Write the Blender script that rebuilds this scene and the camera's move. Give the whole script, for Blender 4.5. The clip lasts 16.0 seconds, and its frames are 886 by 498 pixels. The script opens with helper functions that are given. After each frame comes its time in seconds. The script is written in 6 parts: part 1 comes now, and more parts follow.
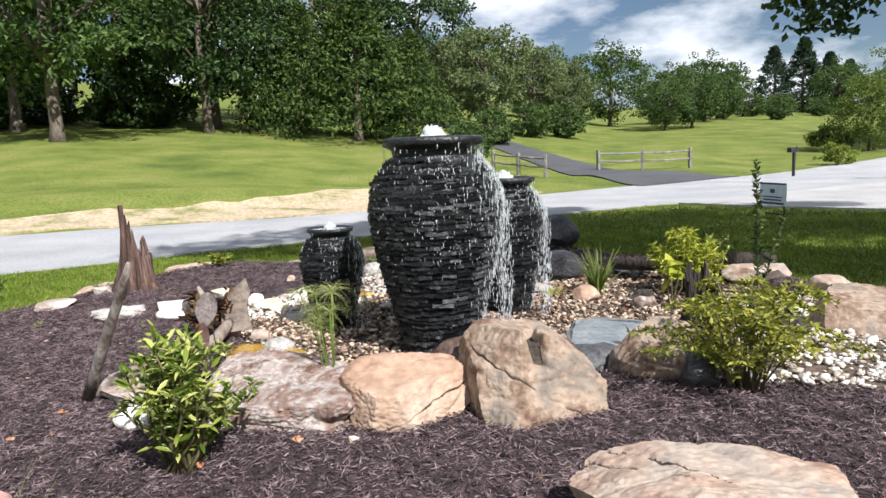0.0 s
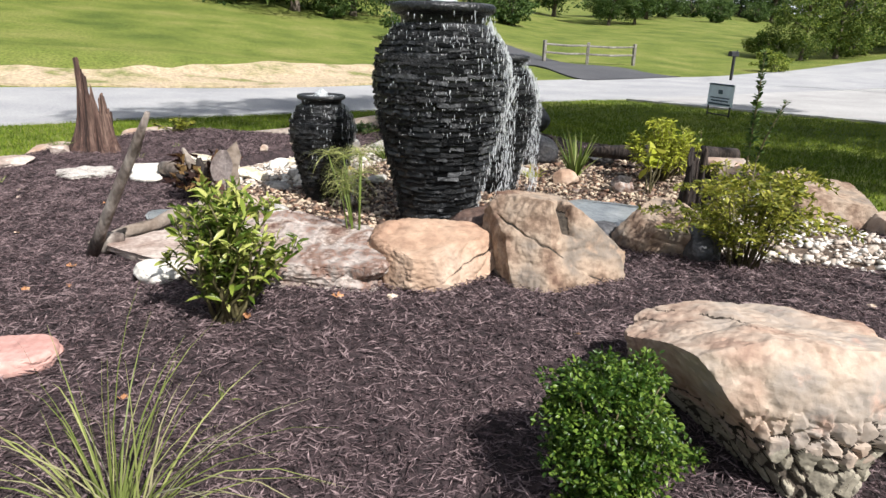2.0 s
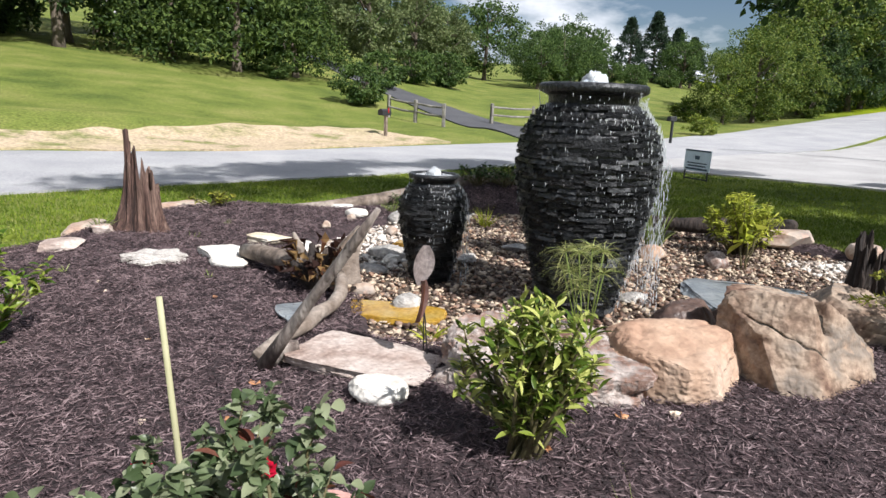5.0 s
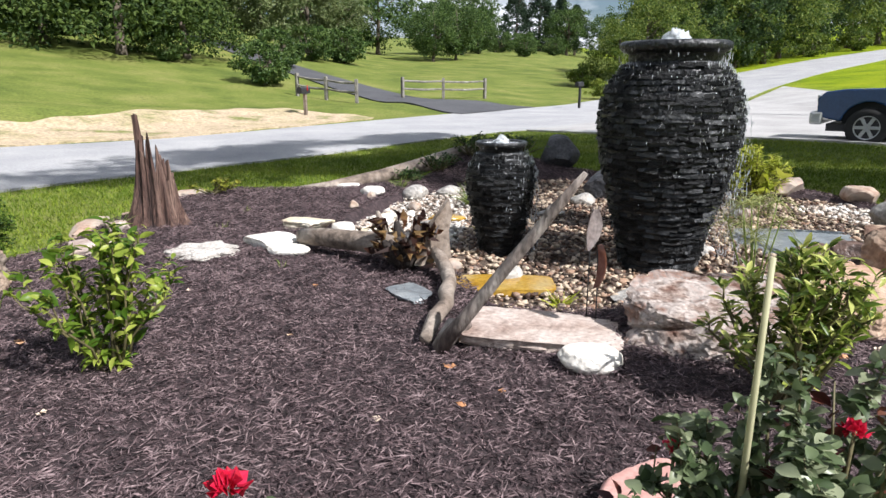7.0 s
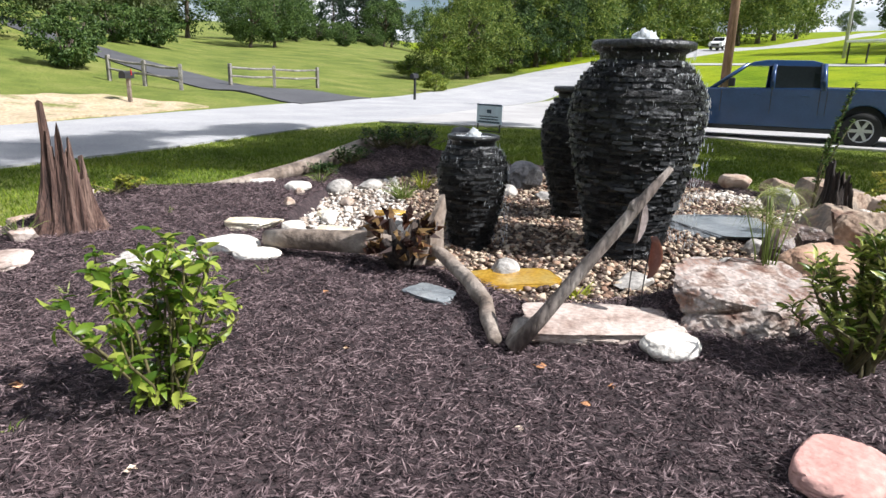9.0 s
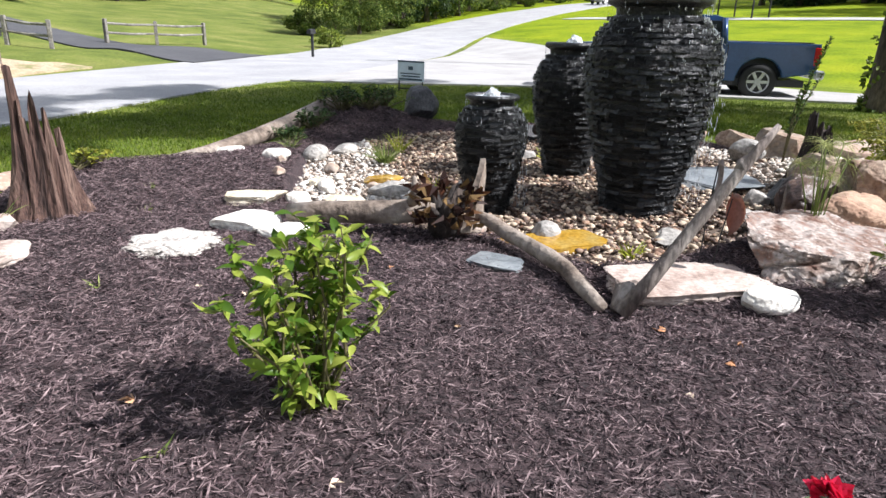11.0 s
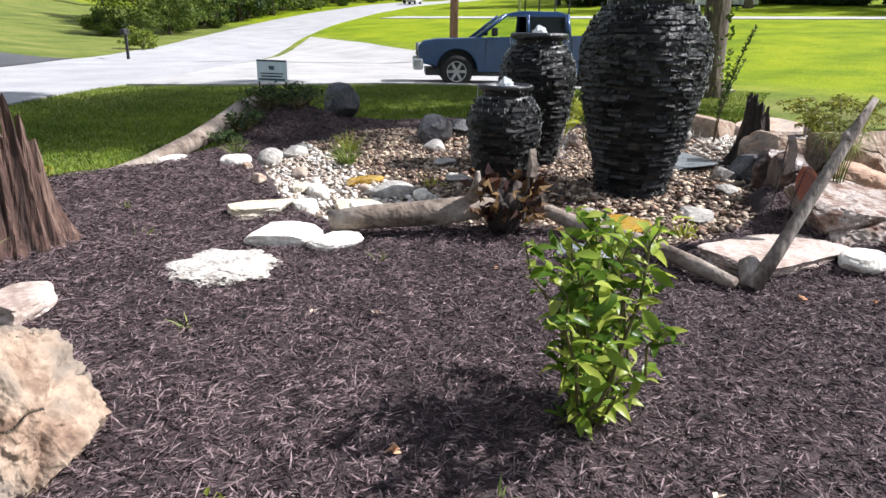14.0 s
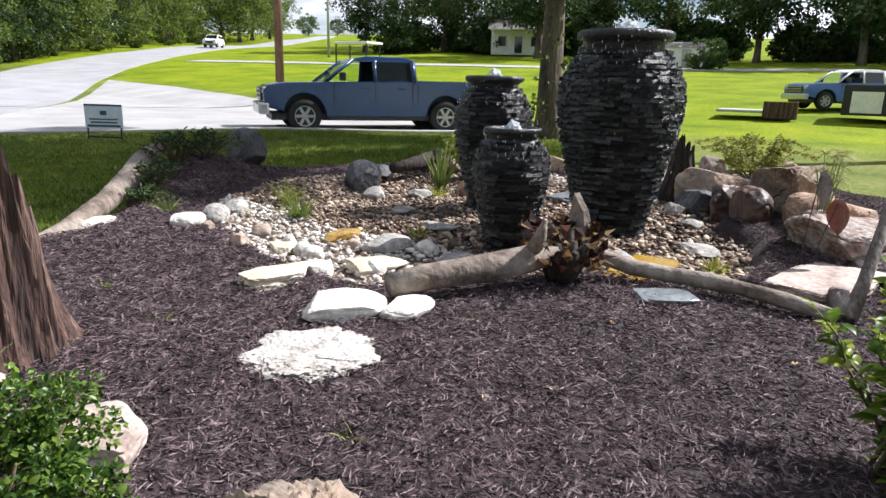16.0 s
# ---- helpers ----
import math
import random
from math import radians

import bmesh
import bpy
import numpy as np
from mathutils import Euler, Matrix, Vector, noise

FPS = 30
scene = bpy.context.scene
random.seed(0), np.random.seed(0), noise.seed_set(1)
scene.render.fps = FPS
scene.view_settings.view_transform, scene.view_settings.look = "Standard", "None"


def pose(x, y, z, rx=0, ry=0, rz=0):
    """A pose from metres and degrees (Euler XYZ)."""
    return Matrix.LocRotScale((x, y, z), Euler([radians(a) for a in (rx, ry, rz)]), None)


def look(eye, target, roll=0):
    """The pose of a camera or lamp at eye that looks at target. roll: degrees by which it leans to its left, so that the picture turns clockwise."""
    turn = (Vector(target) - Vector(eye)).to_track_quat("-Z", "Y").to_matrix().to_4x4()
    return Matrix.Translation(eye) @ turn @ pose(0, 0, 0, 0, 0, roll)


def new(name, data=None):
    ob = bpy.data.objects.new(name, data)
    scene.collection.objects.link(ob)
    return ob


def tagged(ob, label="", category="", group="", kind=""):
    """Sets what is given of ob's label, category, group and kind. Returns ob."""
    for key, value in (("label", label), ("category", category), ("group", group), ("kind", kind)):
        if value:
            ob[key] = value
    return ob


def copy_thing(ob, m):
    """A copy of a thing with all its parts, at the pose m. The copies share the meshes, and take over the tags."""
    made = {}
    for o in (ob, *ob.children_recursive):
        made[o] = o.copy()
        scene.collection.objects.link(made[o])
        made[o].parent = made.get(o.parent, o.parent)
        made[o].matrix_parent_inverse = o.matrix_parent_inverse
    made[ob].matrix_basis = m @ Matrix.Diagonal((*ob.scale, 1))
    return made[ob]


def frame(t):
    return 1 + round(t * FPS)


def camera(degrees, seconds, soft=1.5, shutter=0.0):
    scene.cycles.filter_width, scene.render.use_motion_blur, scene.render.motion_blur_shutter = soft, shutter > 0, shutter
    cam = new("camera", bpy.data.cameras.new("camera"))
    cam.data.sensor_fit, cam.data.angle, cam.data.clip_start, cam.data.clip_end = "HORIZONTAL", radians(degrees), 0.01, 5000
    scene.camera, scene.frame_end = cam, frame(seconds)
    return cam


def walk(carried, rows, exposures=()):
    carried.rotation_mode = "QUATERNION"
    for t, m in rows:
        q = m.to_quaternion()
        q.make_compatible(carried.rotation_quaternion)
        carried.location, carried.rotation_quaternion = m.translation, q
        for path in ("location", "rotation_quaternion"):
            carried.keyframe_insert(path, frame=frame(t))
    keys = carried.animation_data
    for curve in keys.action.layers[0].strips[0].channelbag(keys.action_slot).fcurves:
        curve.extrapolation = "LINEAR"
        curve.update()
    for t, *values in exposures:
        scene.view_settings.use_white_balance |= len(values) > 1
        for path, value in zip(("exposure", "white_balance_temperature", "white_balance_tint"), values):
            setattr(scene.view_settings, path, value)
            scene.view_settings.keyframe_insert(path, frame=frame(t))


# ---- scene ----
cam = camera(68.4, 16.0)
PATH = [
    (0, (-0.018, 0.125, 1.048), (-0.084, 2.104, 0.769), -2.3),
    (0.5, (-0.123, 0.063, 1.002), (-0.052, 2.019, 0.593), 0.9),
    (1, (-0.204, 0.019, 0.966), (-0.108, 1.954, 0.471), 2.9),
    (1.5, (-0.356, 0.038, 0.968), (-0.206, 1.955, 0.419), -1.1),
    (2, (-0.462, 0.072, 0.973), (-0.314, 1.97, 0.36), 1.9),
    (2.5, (-0.673, 0.12, 0.977), (-0.513, 2.02, 0.375), 1.4),
    (3, (-0.937, 0.175, 1.036), (-0.726, 2.075, 0.447), -0.4),
    (3.5, (-1.111, 0.237, 1.033), (-0.919, 2.151, 0.483), 2.4),
    (4, (-1.32, 0.368, 1.039), (-1.091, 2.295, 0.558), 1.0),
    (4.2, (-1.385, 0.414, 1.046), (-1.128, 2.346, 0.595), 2.5),
    (6.3, (-2.377, 0.764, 0.960), (-1.991, 2.112, 0.635), 0.9),
    (6.5, (-2.482, 0.806, 0.950), (-2.081, 2.148, 0.613), 2.1),
    (7, (-2.760, 0.927, 0.960), (-2.287, 2.238, 0.598), 0.0),
    (7.5, (-2.936, 1.024, 0.940), (-2.375, 2.297, 0.569), 1.8),
    (8, (-3.108, 1.180, 0.961), (-2.462, 2.415, 0.598), 1.8),
    (8.5, (-3.336, 1.323, 0.960), (-2.579, 2.496, 0.604), 1.7),
    (9, (-3.572, 1.475, 0.953), (-2.757, 2.601, 0.577), 1.7),
    (9.2, (-3.633, 1.550, 0.936), (-2.827, 2.680, 0.552), 2.4),
    (11.3, (-4.121, 2.172, 0.942), (-3.127, 3.102, 0.472), 1.7),
    (11.5, (-4.119, 2.215, 0.932), (-3.122, 3.138, 0.454), 2.0),
    (12, (-4.071, 2.332, 0.934), (-3.069, 3.249, 0.454), 2.0),
    (12.5, (-4.096, 2.435, 0.932), (-3.061, 3.334, 0.489), 2.3),
    (13, (-4.323, 2.679, 0.896), (-3.237, 3.516, 0.454), -1.3),
    (13.5, (-4.540, 2.885, 0.864), (-3.455, 3.709, 0.398), 3.2),
    (14, (-4.676, 3.164, 0.855), (-3.473, 3.816, 0.405), 1.0),
    (14.5, (-4.810, 3.450, 0.841), (-3.516, 3.930, 0.431), -0.7),
    (15, (-4.875, 3.707, 0.832), (-3.550, 4.098, 0.423), 2.6),
    (15.5, (-4.826, 4.041, 0.825), (-3.480, 4.386, 0.445), -0.2),
    (16, (-4.781, 4.365, 0.807), (-3.414, 4.648, 0.455), 1.5),
]
walk(cam, [(t, look(eye, target, roll)) for t, eye, target, roll in PATH], [(0, 0.74, 6100, 11), (2.5, 0.64, 6300, 11), (4, 0.62, 6200, 12), (6.5, 0.70, 6100, 12), (8, 0.78, 6100, 12), (9, 0.85, 6100, 12), (11.5, 0.97, 6050, 13), (14, 0.91, 6050, 13), (16, 0.85, 6050, 13)])

# ---- light ----
SUN_AZ, SUN_EL = -55.0, 46.0      # degrees from +x, and above the horizon
sun_way = Vector((math.cos(radians(SUN_AZ)) * math.cos(radians(SUN_EL)), math.sin(radians(SUN_AZ)) * math.cos(radians(SUN_EL)), math.sin(radians(SUN_EL))))
sun_data = bpy.data.lights.new("sun", "SUN")
sun_data.energy, sun_data.angle, sun_data.color = 5.0, radians(0.53), (1.0, 0.955, 0.90)
sun = new("sun", sun_data)
sun.matrix_world = look(sun_way * 60, (0, 0, 0))

world = bpy.data.worlds.new("sky")
scene.world = world
world.use_nodes = True
wn, wl = world.node_tree.nodes, world.node_tree.links
wn.clear()
sky = wn.new("ShaderNodeTexSky")
sky.sky_type, sky.sun_disc = "NISHITA", False
sky.sun_elevation, sky.sun_rotation = radians(SUN_EL), radians(90.0 - SUN_AZ)
sky.air_density, sky.dust_density, sky.ozone_density = 1.0, 0.6, 1.6
wc = wn.new("ShaderNodeTexCoord")
wm = wn.new("ShaderNodeMapping")
wm.inputs["Scale"].default_value = (1.0, 1.0, 2.6)
cn = wn.new("ShaderNodeTexNoise")
cn.inputs["Scale"].default_value, cn.inputs["Detail"].default_value, cn.inputs["Roughness"].default_value = 2.6, 9, 0.56
cr = wn.new("ShaderNodeValToRGB")
cr.color_ramp.elements[0].position, cr.color_ramp.elements[1].position = 0.45, 0.57
cm = wn.new("ShaderNodeMixRGB")
cm.inputs[2].default_value = (15.0, 15.2, 15.5, 1)
bg = wn.new("ShaderNodeBackground")
bg.inputs["Strength"].default_value = 0.045
wo = wn.new("ShaderNodeOutputWorld")
wl.new(wc.outputs["Generated"], wm.inputs["Vector"])
wl.new(wm.outputs["Vector"], cn.inputs["Vector"])
wl.new(cn.outputs["Fac"], cr.inputs["Fac"])
wl.new(cr.outputs["Color"], cm.inputs[0])
wl.new(sky.outputs["Color"], cm.inputs[1])
wl.new(cm.outputs["Color"], bg.inputs["Color"])
wl.new(bg.outputs["Background"], wo.inputs["Surface"])


# ---- materials ----
def mat(name, stops, scale=6.0, rough=0.8, bump=0.3, bump_scale=40.0, rnd="", rnd_amount=0.25, metal=0.0, spec=0.5, fine=0.35,
        translucent=0.0, transmission=0.0, stretch=(1, 1, 1), coat=0.0, fine_scale=8.0):
    """A grained material: noise through a ramp of colours, a finer noise over it, random value per piece, and relief."""
    m = bpy.data.materials.new(name)
    m.use_nodes = True
    n, l = m.node_tree.nodes, m.node_tree.links
    b = n["Principled BSDF"]
    tc = n.new("ShaderNodeTexCoord")
    mp = n.new("ShaderNodeMapping")
    mp.inputs["Scale"].default_value = stretch
    l.new(tc.outputs["Object"], mp.inputs["Vector"])
    a = n.new("ShaderNodeTexNoise")
    a.inputs["Scale"].default_value, a.inputs["Detail"].default_value, a.inputs["Roughness"].default_value = scale, 6, 0.6
    l.new(mp.outputs["Vector"], a.inputs["Vector"])
    r = n.new("ShaderNodeValToRGB")
    e = r.color_ramp.elements
    e[0].color, e[1].color = (*stops[0], 1), (*stops[-1], 1)
    e[0].position, e[1].position = 0.32, 0.68
    for i, c in enumerate(stops[1:-1]):
        e.new(0.32 + 0.36 * (i + 1) / (len(stops) - 1)).color = (*c, 1)
    if rnd:
        src = n.new("ShaderNodeObjectInfo").outputs["Random"] if rnd == "object" else n.new("ShaderNodeNewGeometry").outputs["Random Per Island"]
        sp = n.new("ShaderNodeMath")
        sp.operation = "MULTIPLY_ADD"
        sp.inputs[1].default_value, sp.inputs[2].default_value = rnd_amount * 2, -rnd_amount
        l.new(src, sp.inputs[0])
        ad = n.new("ShaderNodeMath")
        l.new(a.outputs["Fac"], ad.inputs[0])
        l.new(sp.outputs[0], ad.inputs[1])
        l.new(ad.outputs[0], r.inputs["Fac"])
    else:
        l.new(a.outputs["Fac"], r.inputs["Fac"])
    f = n.new("ShaderNodeTexNoise")
    f.inputs["Scale"].default_value, f.inputs["Detail"].default_value = scale * fine_scale, 5
    l.new(mp.outputs["Vector"], f.inputs["Vector"])
    g = n.new("ShaderNodeMapRange")
    g.inputs["From Min"].default_value, g.inputs["From Max"].default_value = 0.3, 0.7
    g.inputs["To Min"].default_value, g.inputs["To Max"].default_value = 1.0 - fine, 1.0 + fine * 0.6
    l.new(f.outputs["Fac"], g.inputs["Value"])
    x = n.new("ShaderNodeVectorMath")
    x.operation = "SCALE"
    l.new(r.outputs["Color"], x.inputs[0])
    l.new(g.outputs["Result"], x.inputs["Scale"])
    l.new(x.outputs["Vector"], b.inputs["Base Color"])
    b.inputs["Roughness"].default_value, b.inputs["Metallic"].default_value = rough, metal
    b.inputs["Specular IOR Level"].default_value = spec
    b.inputs["Transmission Weight"].default_value = transmission
    b.inputs["Coat Weight"].default_value = coat
    if bump:
        h = n.new("ShaderNodeTexNoise")
        h.inputs["Scale"].default_value, h.inputs["Detail"].default_value = bump_scale, 6
        l.new(mp.outputs["Vector"], h.inputs["Vector"])
        k = n.new("ShaderNodeBump")
        k.inputs["Strength"].default_value, k.inputs["Distance"].default_value = bump, 0.6 / bump_scale
        l.new(h.outputs["Fac"], k.inputs["Height"])
        l.new(k.outputs["Normal"], b.inputs["Normal"])
    if translucent:
        o = n["Material Output"]
        t = n.new("ShaderNodeBsdfTranslucent")
        w = n.new("ShaderNodeMixShader")
        w.inputs[0].default_value = translucent
        l.new(x.outputs["Vector"], t.inputs["Color"])
        l.new(b.outputs["BSDF"], w.inputs[1])
        l.new(t.outputs["BSDF"], w.inputs[2])
        l.new(w.outputs["Shader"], o.inputs["Surface"])
    return m


M_GRASS = mat("lawn_grass", [(0.084, 0.116, 0.024), (0.145, 0.176, 0.037), (0.205, 0.212, 0.062)], 0.35, 0.95, 0.9, 30, fine=0.45, fine_scale=40, spec=0.12)
M_BLADE = mat("grass_blade", [(0.08, 0.13, 0.012), (0.135, 0.20, 0.017), (0.21, 0.255, 0.03)], 0.5, 0.7, 0, rnd="island", rnd_amount=0.2, translucent=0.2, spec=0.2)
# the lawn across the side drive is a stronger yellow-green than the mown verge
_n, _l = M_GRASS.node_tree.nodes, M_GRASS.node_tree.links
_b = _n["Principled BSDF"]
_c = _b.inputs["Base Color"].links[0].from_socket
_t = _n.new("ShaderNodeTexCoord")
_s = _n.new("ShaderNodeSeparateXYZ")
_r = _n.new("ShaderNodeMapRange")
_r.inputs["From Min"].default_value, _r.inputs["From Max"].default_value = 9.0, 16.0
_x = _n.new("ShaderNodeMixRGB")
_x.blend_type = "MULTIPLY"
_x.inputs[2].default_value = (1.22, 1.36, 0.10, 1)
_l.new(_t.outputs["Object"], _s.inputs[0])
_d = _n.new("ShaderNodeMath")
_d.operation = "MULTIPLY_ADD"
_d.inputs[1].default_value = -0.55
_l.new(_s.outputs["Y"], _d.inputs[0])
_l.new(_s.outputs["X"], _d.inputs[2])
_l.new(_d.outputs[0], _r.inputs["Value"])
_l.new(_r.outputs["Result"], _x.inputs[0])
_l.new(_c, _x.inputs[1])
_l.new(_x.outputs["Color"], _b.inputs["Base Color"])
# sheet darker than the shreds: shade of the gaps is put into its colour
M_MULCH = mat("bark_mulch_bed", [(0.012, 0.0072, 0.008), (0.038, 0.024, 0.0255), (0.078, 0.051, 0.053)], 26, 0.95, 1.0, 60, fine=0.5)
M_CHIP = mat("bark_shred", [(0.022, 0.0135, 0.0145), (0.066, 0.0425, 0.045), (0.117, 0.077, 0.081), (0.158, 0.108, 0.111), (0.24, 0.175, 0.175)], 9, 0.75, 0, rnd="island", rnd_amount=0.24, fine=0.45)
M_ROAD = mat("worn_asphalt_road", [(0.29, 0.29, 0.30), (0.34, 0.34, 0.345), (0.40, 0.395, 0.39)], 0.5, 0.9, 0.5, 60, fine=0.25, fine_scale=60)
M_CONCRETE = mat("pale_concrete", [(0.31, 0.30, 0.29), (0.37, 0.36, 0.35), (0.43, 0.42, 0.405)], 0.6, 0.85, 0.4, 50, fine=0.2, fine_scale=40)
M_ASPHALT = mat("dark_asphalt", [(0.055, 0.056, 0.062), (0.08, 0.08, 0.085)], 0.6, 0.9, 0.4, 50, fine=0.3, fine_scale=40)
M_SAND = mat("bare_sandy_soil", [(0.13, 0.16, 0.03), (0.36, 0.30, 0.17), (0.48, 0.38, 0.25), (0.42, 0.33, 0.22), (0.16, 0.18, 0.04)], 0.6, 0.95, 0.8, 20, fine=0.4, fine_scale=20)
M_TAN = mat("tan_sandstone", [(0.12, 0.065, 0.042), (0.235, 0.158, 0.108), (0.34, 0.258, 0.188), (0.20, 0.165, 0.132), (0.29, 0.20, 0.135)], 4.2, 0.85, 0.55, 24, fine=0.32)
M_WETBROWN = mat("wet_brown_sandstone", [(0.022, 0.013, 0.010), (0.075, 0.045, 0.034), (0.15, 0.095, 0.072), (0.05, 0.036, 0.03)], 4.0, 0.45, 0.6, 24, fine=0.3)
M_ORANGE = mat("orange_sandstone", [(0.275, 0.155, 0.098), (0.40, 0.27, 0.185), (0.48, 0.37, 0.285)], 2.4, 0.85, 0.35, 30, fine=0.22)
M_PINKGREY = mat("pinkish_grey_stone", [(0.14, 0.072, 0.05), (0.26, 0.195, 0.16), (0.40, 0.35, 0.315), (0.19, 0.11, 0.08), (0.35, 0.305, 0.275)], 6.5, 0.9, 0.7, 26, fine=0.45)
M_CREAM = mat("cream_sandstone", [(0.27, 0.165, 0.12), (0.39, 0.275, 0.205), (0.44, 0.35, 0.275), (0.31, 0.265, 0.225), (0.42, 0.265, 0.20)], 3.6, 0.85, 0.4, 26, fine=0.22)
M_PALE = mat("pale_pinkish_sandstone", [(0.24, 0.165, 0.13), (0.43, 0.345, 0.295), (0.52, 0.45, 0.40)], 5, 0.85, 0.5, 26, fine=0.25)
M_WHITE = mat("white_limestone", [(0.56, 0.51, 0.44), (0.74, 0.70, 0.62), (0.80, 0.77, 0.71)], 5, 0.85, 0.6, 30, fine=0.25)
M_BUFF = mat("buff_limestone", [(0.50, 0.41, 0.27), (0.66, 0.58, 0.43), (0.74, 0.69, 0.58)], 5, 0.85, 0.6, 30, fine=0.25)
M_CHALK = mat("ragged_limestone", [(0.30, 0.27, 0.235), (0.50, 0.465, 0.42), (0.62, 0.58, 0.53)], 9, 0.9, 0.9, 24, fine=0.4)
# near-black brown that paints shade into the boulders' cracks and hollows
M_CRACK_SHADE = mat("painted_crack_shade", [(0.03, 0.024, 0.018), (0.075, 0.058, 0.042)], 14, 0.95, 0.5, 40)
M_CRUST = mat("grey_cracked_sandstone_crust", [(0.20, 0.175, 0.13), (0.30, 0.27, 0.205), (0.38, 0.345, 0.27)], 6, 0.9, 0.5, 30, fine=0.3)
M_GREY = mat("grey_fieldstone", [(0.22, 0.21, 0.19), (0.36, 0.34, 0.31), (0.46, 0.43, 0.38)], 5, 0.85, 0.6, 30, fine=0.35)
M_PINK = mat("pink_sandstone", [(0.43, 0.225, 0.19), (0.50, 0.285, 0.245), (0.55, 0.345, 0.30)], 4, 0.85, 0.4, 40, fine=0.2)
M_BLUESTONE = mat("wet_bluestone", [(0.13, 0.145, 0.155), (0.20, 0.22, 0.23), (0.28, 0.295, 0.295)], 4, 0.30, 0.3, 30, fine=0.25)
M_AMBER = mat("amber_flagstone", [(0.28, 0.15, 0.02), (0.42, 0.25, 0.035), (0.40, 0.28, 0.08)], 6, 0.14, 0.15, 30, fine=0.3)
M_DARKROCK = mat("dark_basalt", [(0.025, 0.025, 0.028), (0.07, 0.07, 0.075), (0.12, 0.115, 0.11)], 5, 0.6, 0.8, 24, fine=0.4)
M_SLATE = mat("wet_black_slate", [(0.008, 0.009, 0.010), (0.026, 0.028, 0.030), (0.062, 0.064, 0.066)], 6, 0.38, 1.0, 9, rnd="object", rnd_amount=0.22, fine=0.45, spec=0.28)
M_SLATE_JOINED = mat("wet_black_slate_joined", [(0.008, 0.009, 0.010), (0.026, 0.028, 0.030), (0.062, 0.064, 0.066)], 18, 0.38, 1.0, 60, rnd="island", rnd_amount=0.22, fine=0.45, spec=0.28)
M_URN = mat("wet_dark_urn_core", [(0.008, 0.009, 0.010), (0.020, 0.022, 0.024)], 12, 0.35, 0.9, 50, fine=0.4)
M_PEBBLE = mat("river_pebble", [(0.06, 0.034, 0.022), (0.21, 0.118, 0.075), (0.37, 0.24, 0.155), (0.13, 0.10, 0.088), (0.50, 0.40, 0.29)], 3, 0.7, 0.2, 60, rnd="island", rnd_amount=0.42, fine=0.2)
M_PEBBLE_ONE = mat("river_pebble_single", [(0.06, 0.034, 0.022), (0.21, 0.118, 0.075), (0.37, 0.24, 0.155), (0.13, 0.10, 0.088), (0.50, 0.40, 0.29)], 1.2, 0.7, 0.2, 20, rnd="object", rnd_amount=0.42, fine=0.2)
M_WHITEGRAVEL = mat("white_gravel", [(0.38, 0.31, 0.25), (0.58, 0.52, 0.45), (0.72, 0.68, 0.62)], 3, 0.8, 0.3, 50, rnd="island", rnd_amount=0.35, fine=0.2)
M_GRIT = mat("wet_grit_under_gravel", [(0.06, 0.042, 0.03), (0.17, 0.12, 0.085)], 20, 0.8, 1.0, 70, fine=0.5)
M_DRIFT = mat("weathered_driftwood", [(0.075, 0.055, 0.042), (0.19, 0.148, 0.115), (0.27, 0.225, 0.185), (0.36, 0.315, 0.265)], 3.2, 0.85, 0.7, 20, fine=0.25)
M_STICK = mat("dark_weathered_stick", [(0.045, 0.033, 0.028), (0.12, 0.092, 0.078), (0.22, 0.185, 0.16), (0.32, 0.285, 0.25)], 4.5, 0.85, 0.7, 22, stretch=(1.6, 1.6, 0.4), fine=0.3)
M_STUMP = mat("rotten_stump_wood", [(0.022, 0.012, 0.010), (0.092, 0.050, 0.038), (0.20, 0.130, 0.10)], 6, 0.9, 1.0, 22, stretch=(2.2, 2.2, 0.18), fine=0.5)
M_DARKWOOD = mat("dark_rotten_wood", [(0.010, 0.008, 0.007), (0.034, 0.024, 0.019), (0.07, 0.05, 0.038)], 6, 0.9, 1.0, 24, stretch=(1.6, 1.6, 0.25), fine=0.5)
M_BARK = mat("tree_bark", [(0.05, 0.04, 0.03), (0.12, 0.095, 0.07), (0.18, 0.15, 0.12)], 3, 0.95, 1.0, 12, stretch=(1, 1, 0.25), fine=0.4)


def leafy(name, dark, mid, light, rough=0.55, amount=0.3, translucent=0.3):
    return mat(name, [dark, mid, light], 0.8, rough, 0, spec=0.3, rnd="island", rnd_amount=amount, translucent=translucent, fine=0.15)


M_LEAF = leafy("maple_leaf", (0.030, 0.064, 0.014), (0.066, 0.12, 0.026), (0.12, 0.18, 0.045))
# darker leaf copy; shade in the woods and low limb is in its colour
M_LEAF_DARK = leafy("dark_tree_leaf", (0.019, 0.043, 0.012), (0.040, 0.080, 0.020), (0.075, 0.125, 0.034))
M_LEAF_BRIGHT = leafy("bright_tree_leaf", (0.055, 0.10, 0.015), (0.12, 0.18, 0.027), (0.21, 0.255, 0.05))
M_LEAF_WILLOW = leafy("willow_leaf", (0.085, 0.12, 0.04), (0.14, 0.18, 0.065), (0.20, 0.235, 0.10))
M_CEDAR = leafy("cedar_foliage", (0.026, 0.052, 0.010), (0.058, 0.10, 0.018), (0.10, 0.145, 0.03), 0.7)
M_SPRUCE = leafy("spruce_foliage", (0.016, 0.034, 0.018), (0.034, 0.06, 0.032), (0.05, 0.085, 0.045), 0.7)
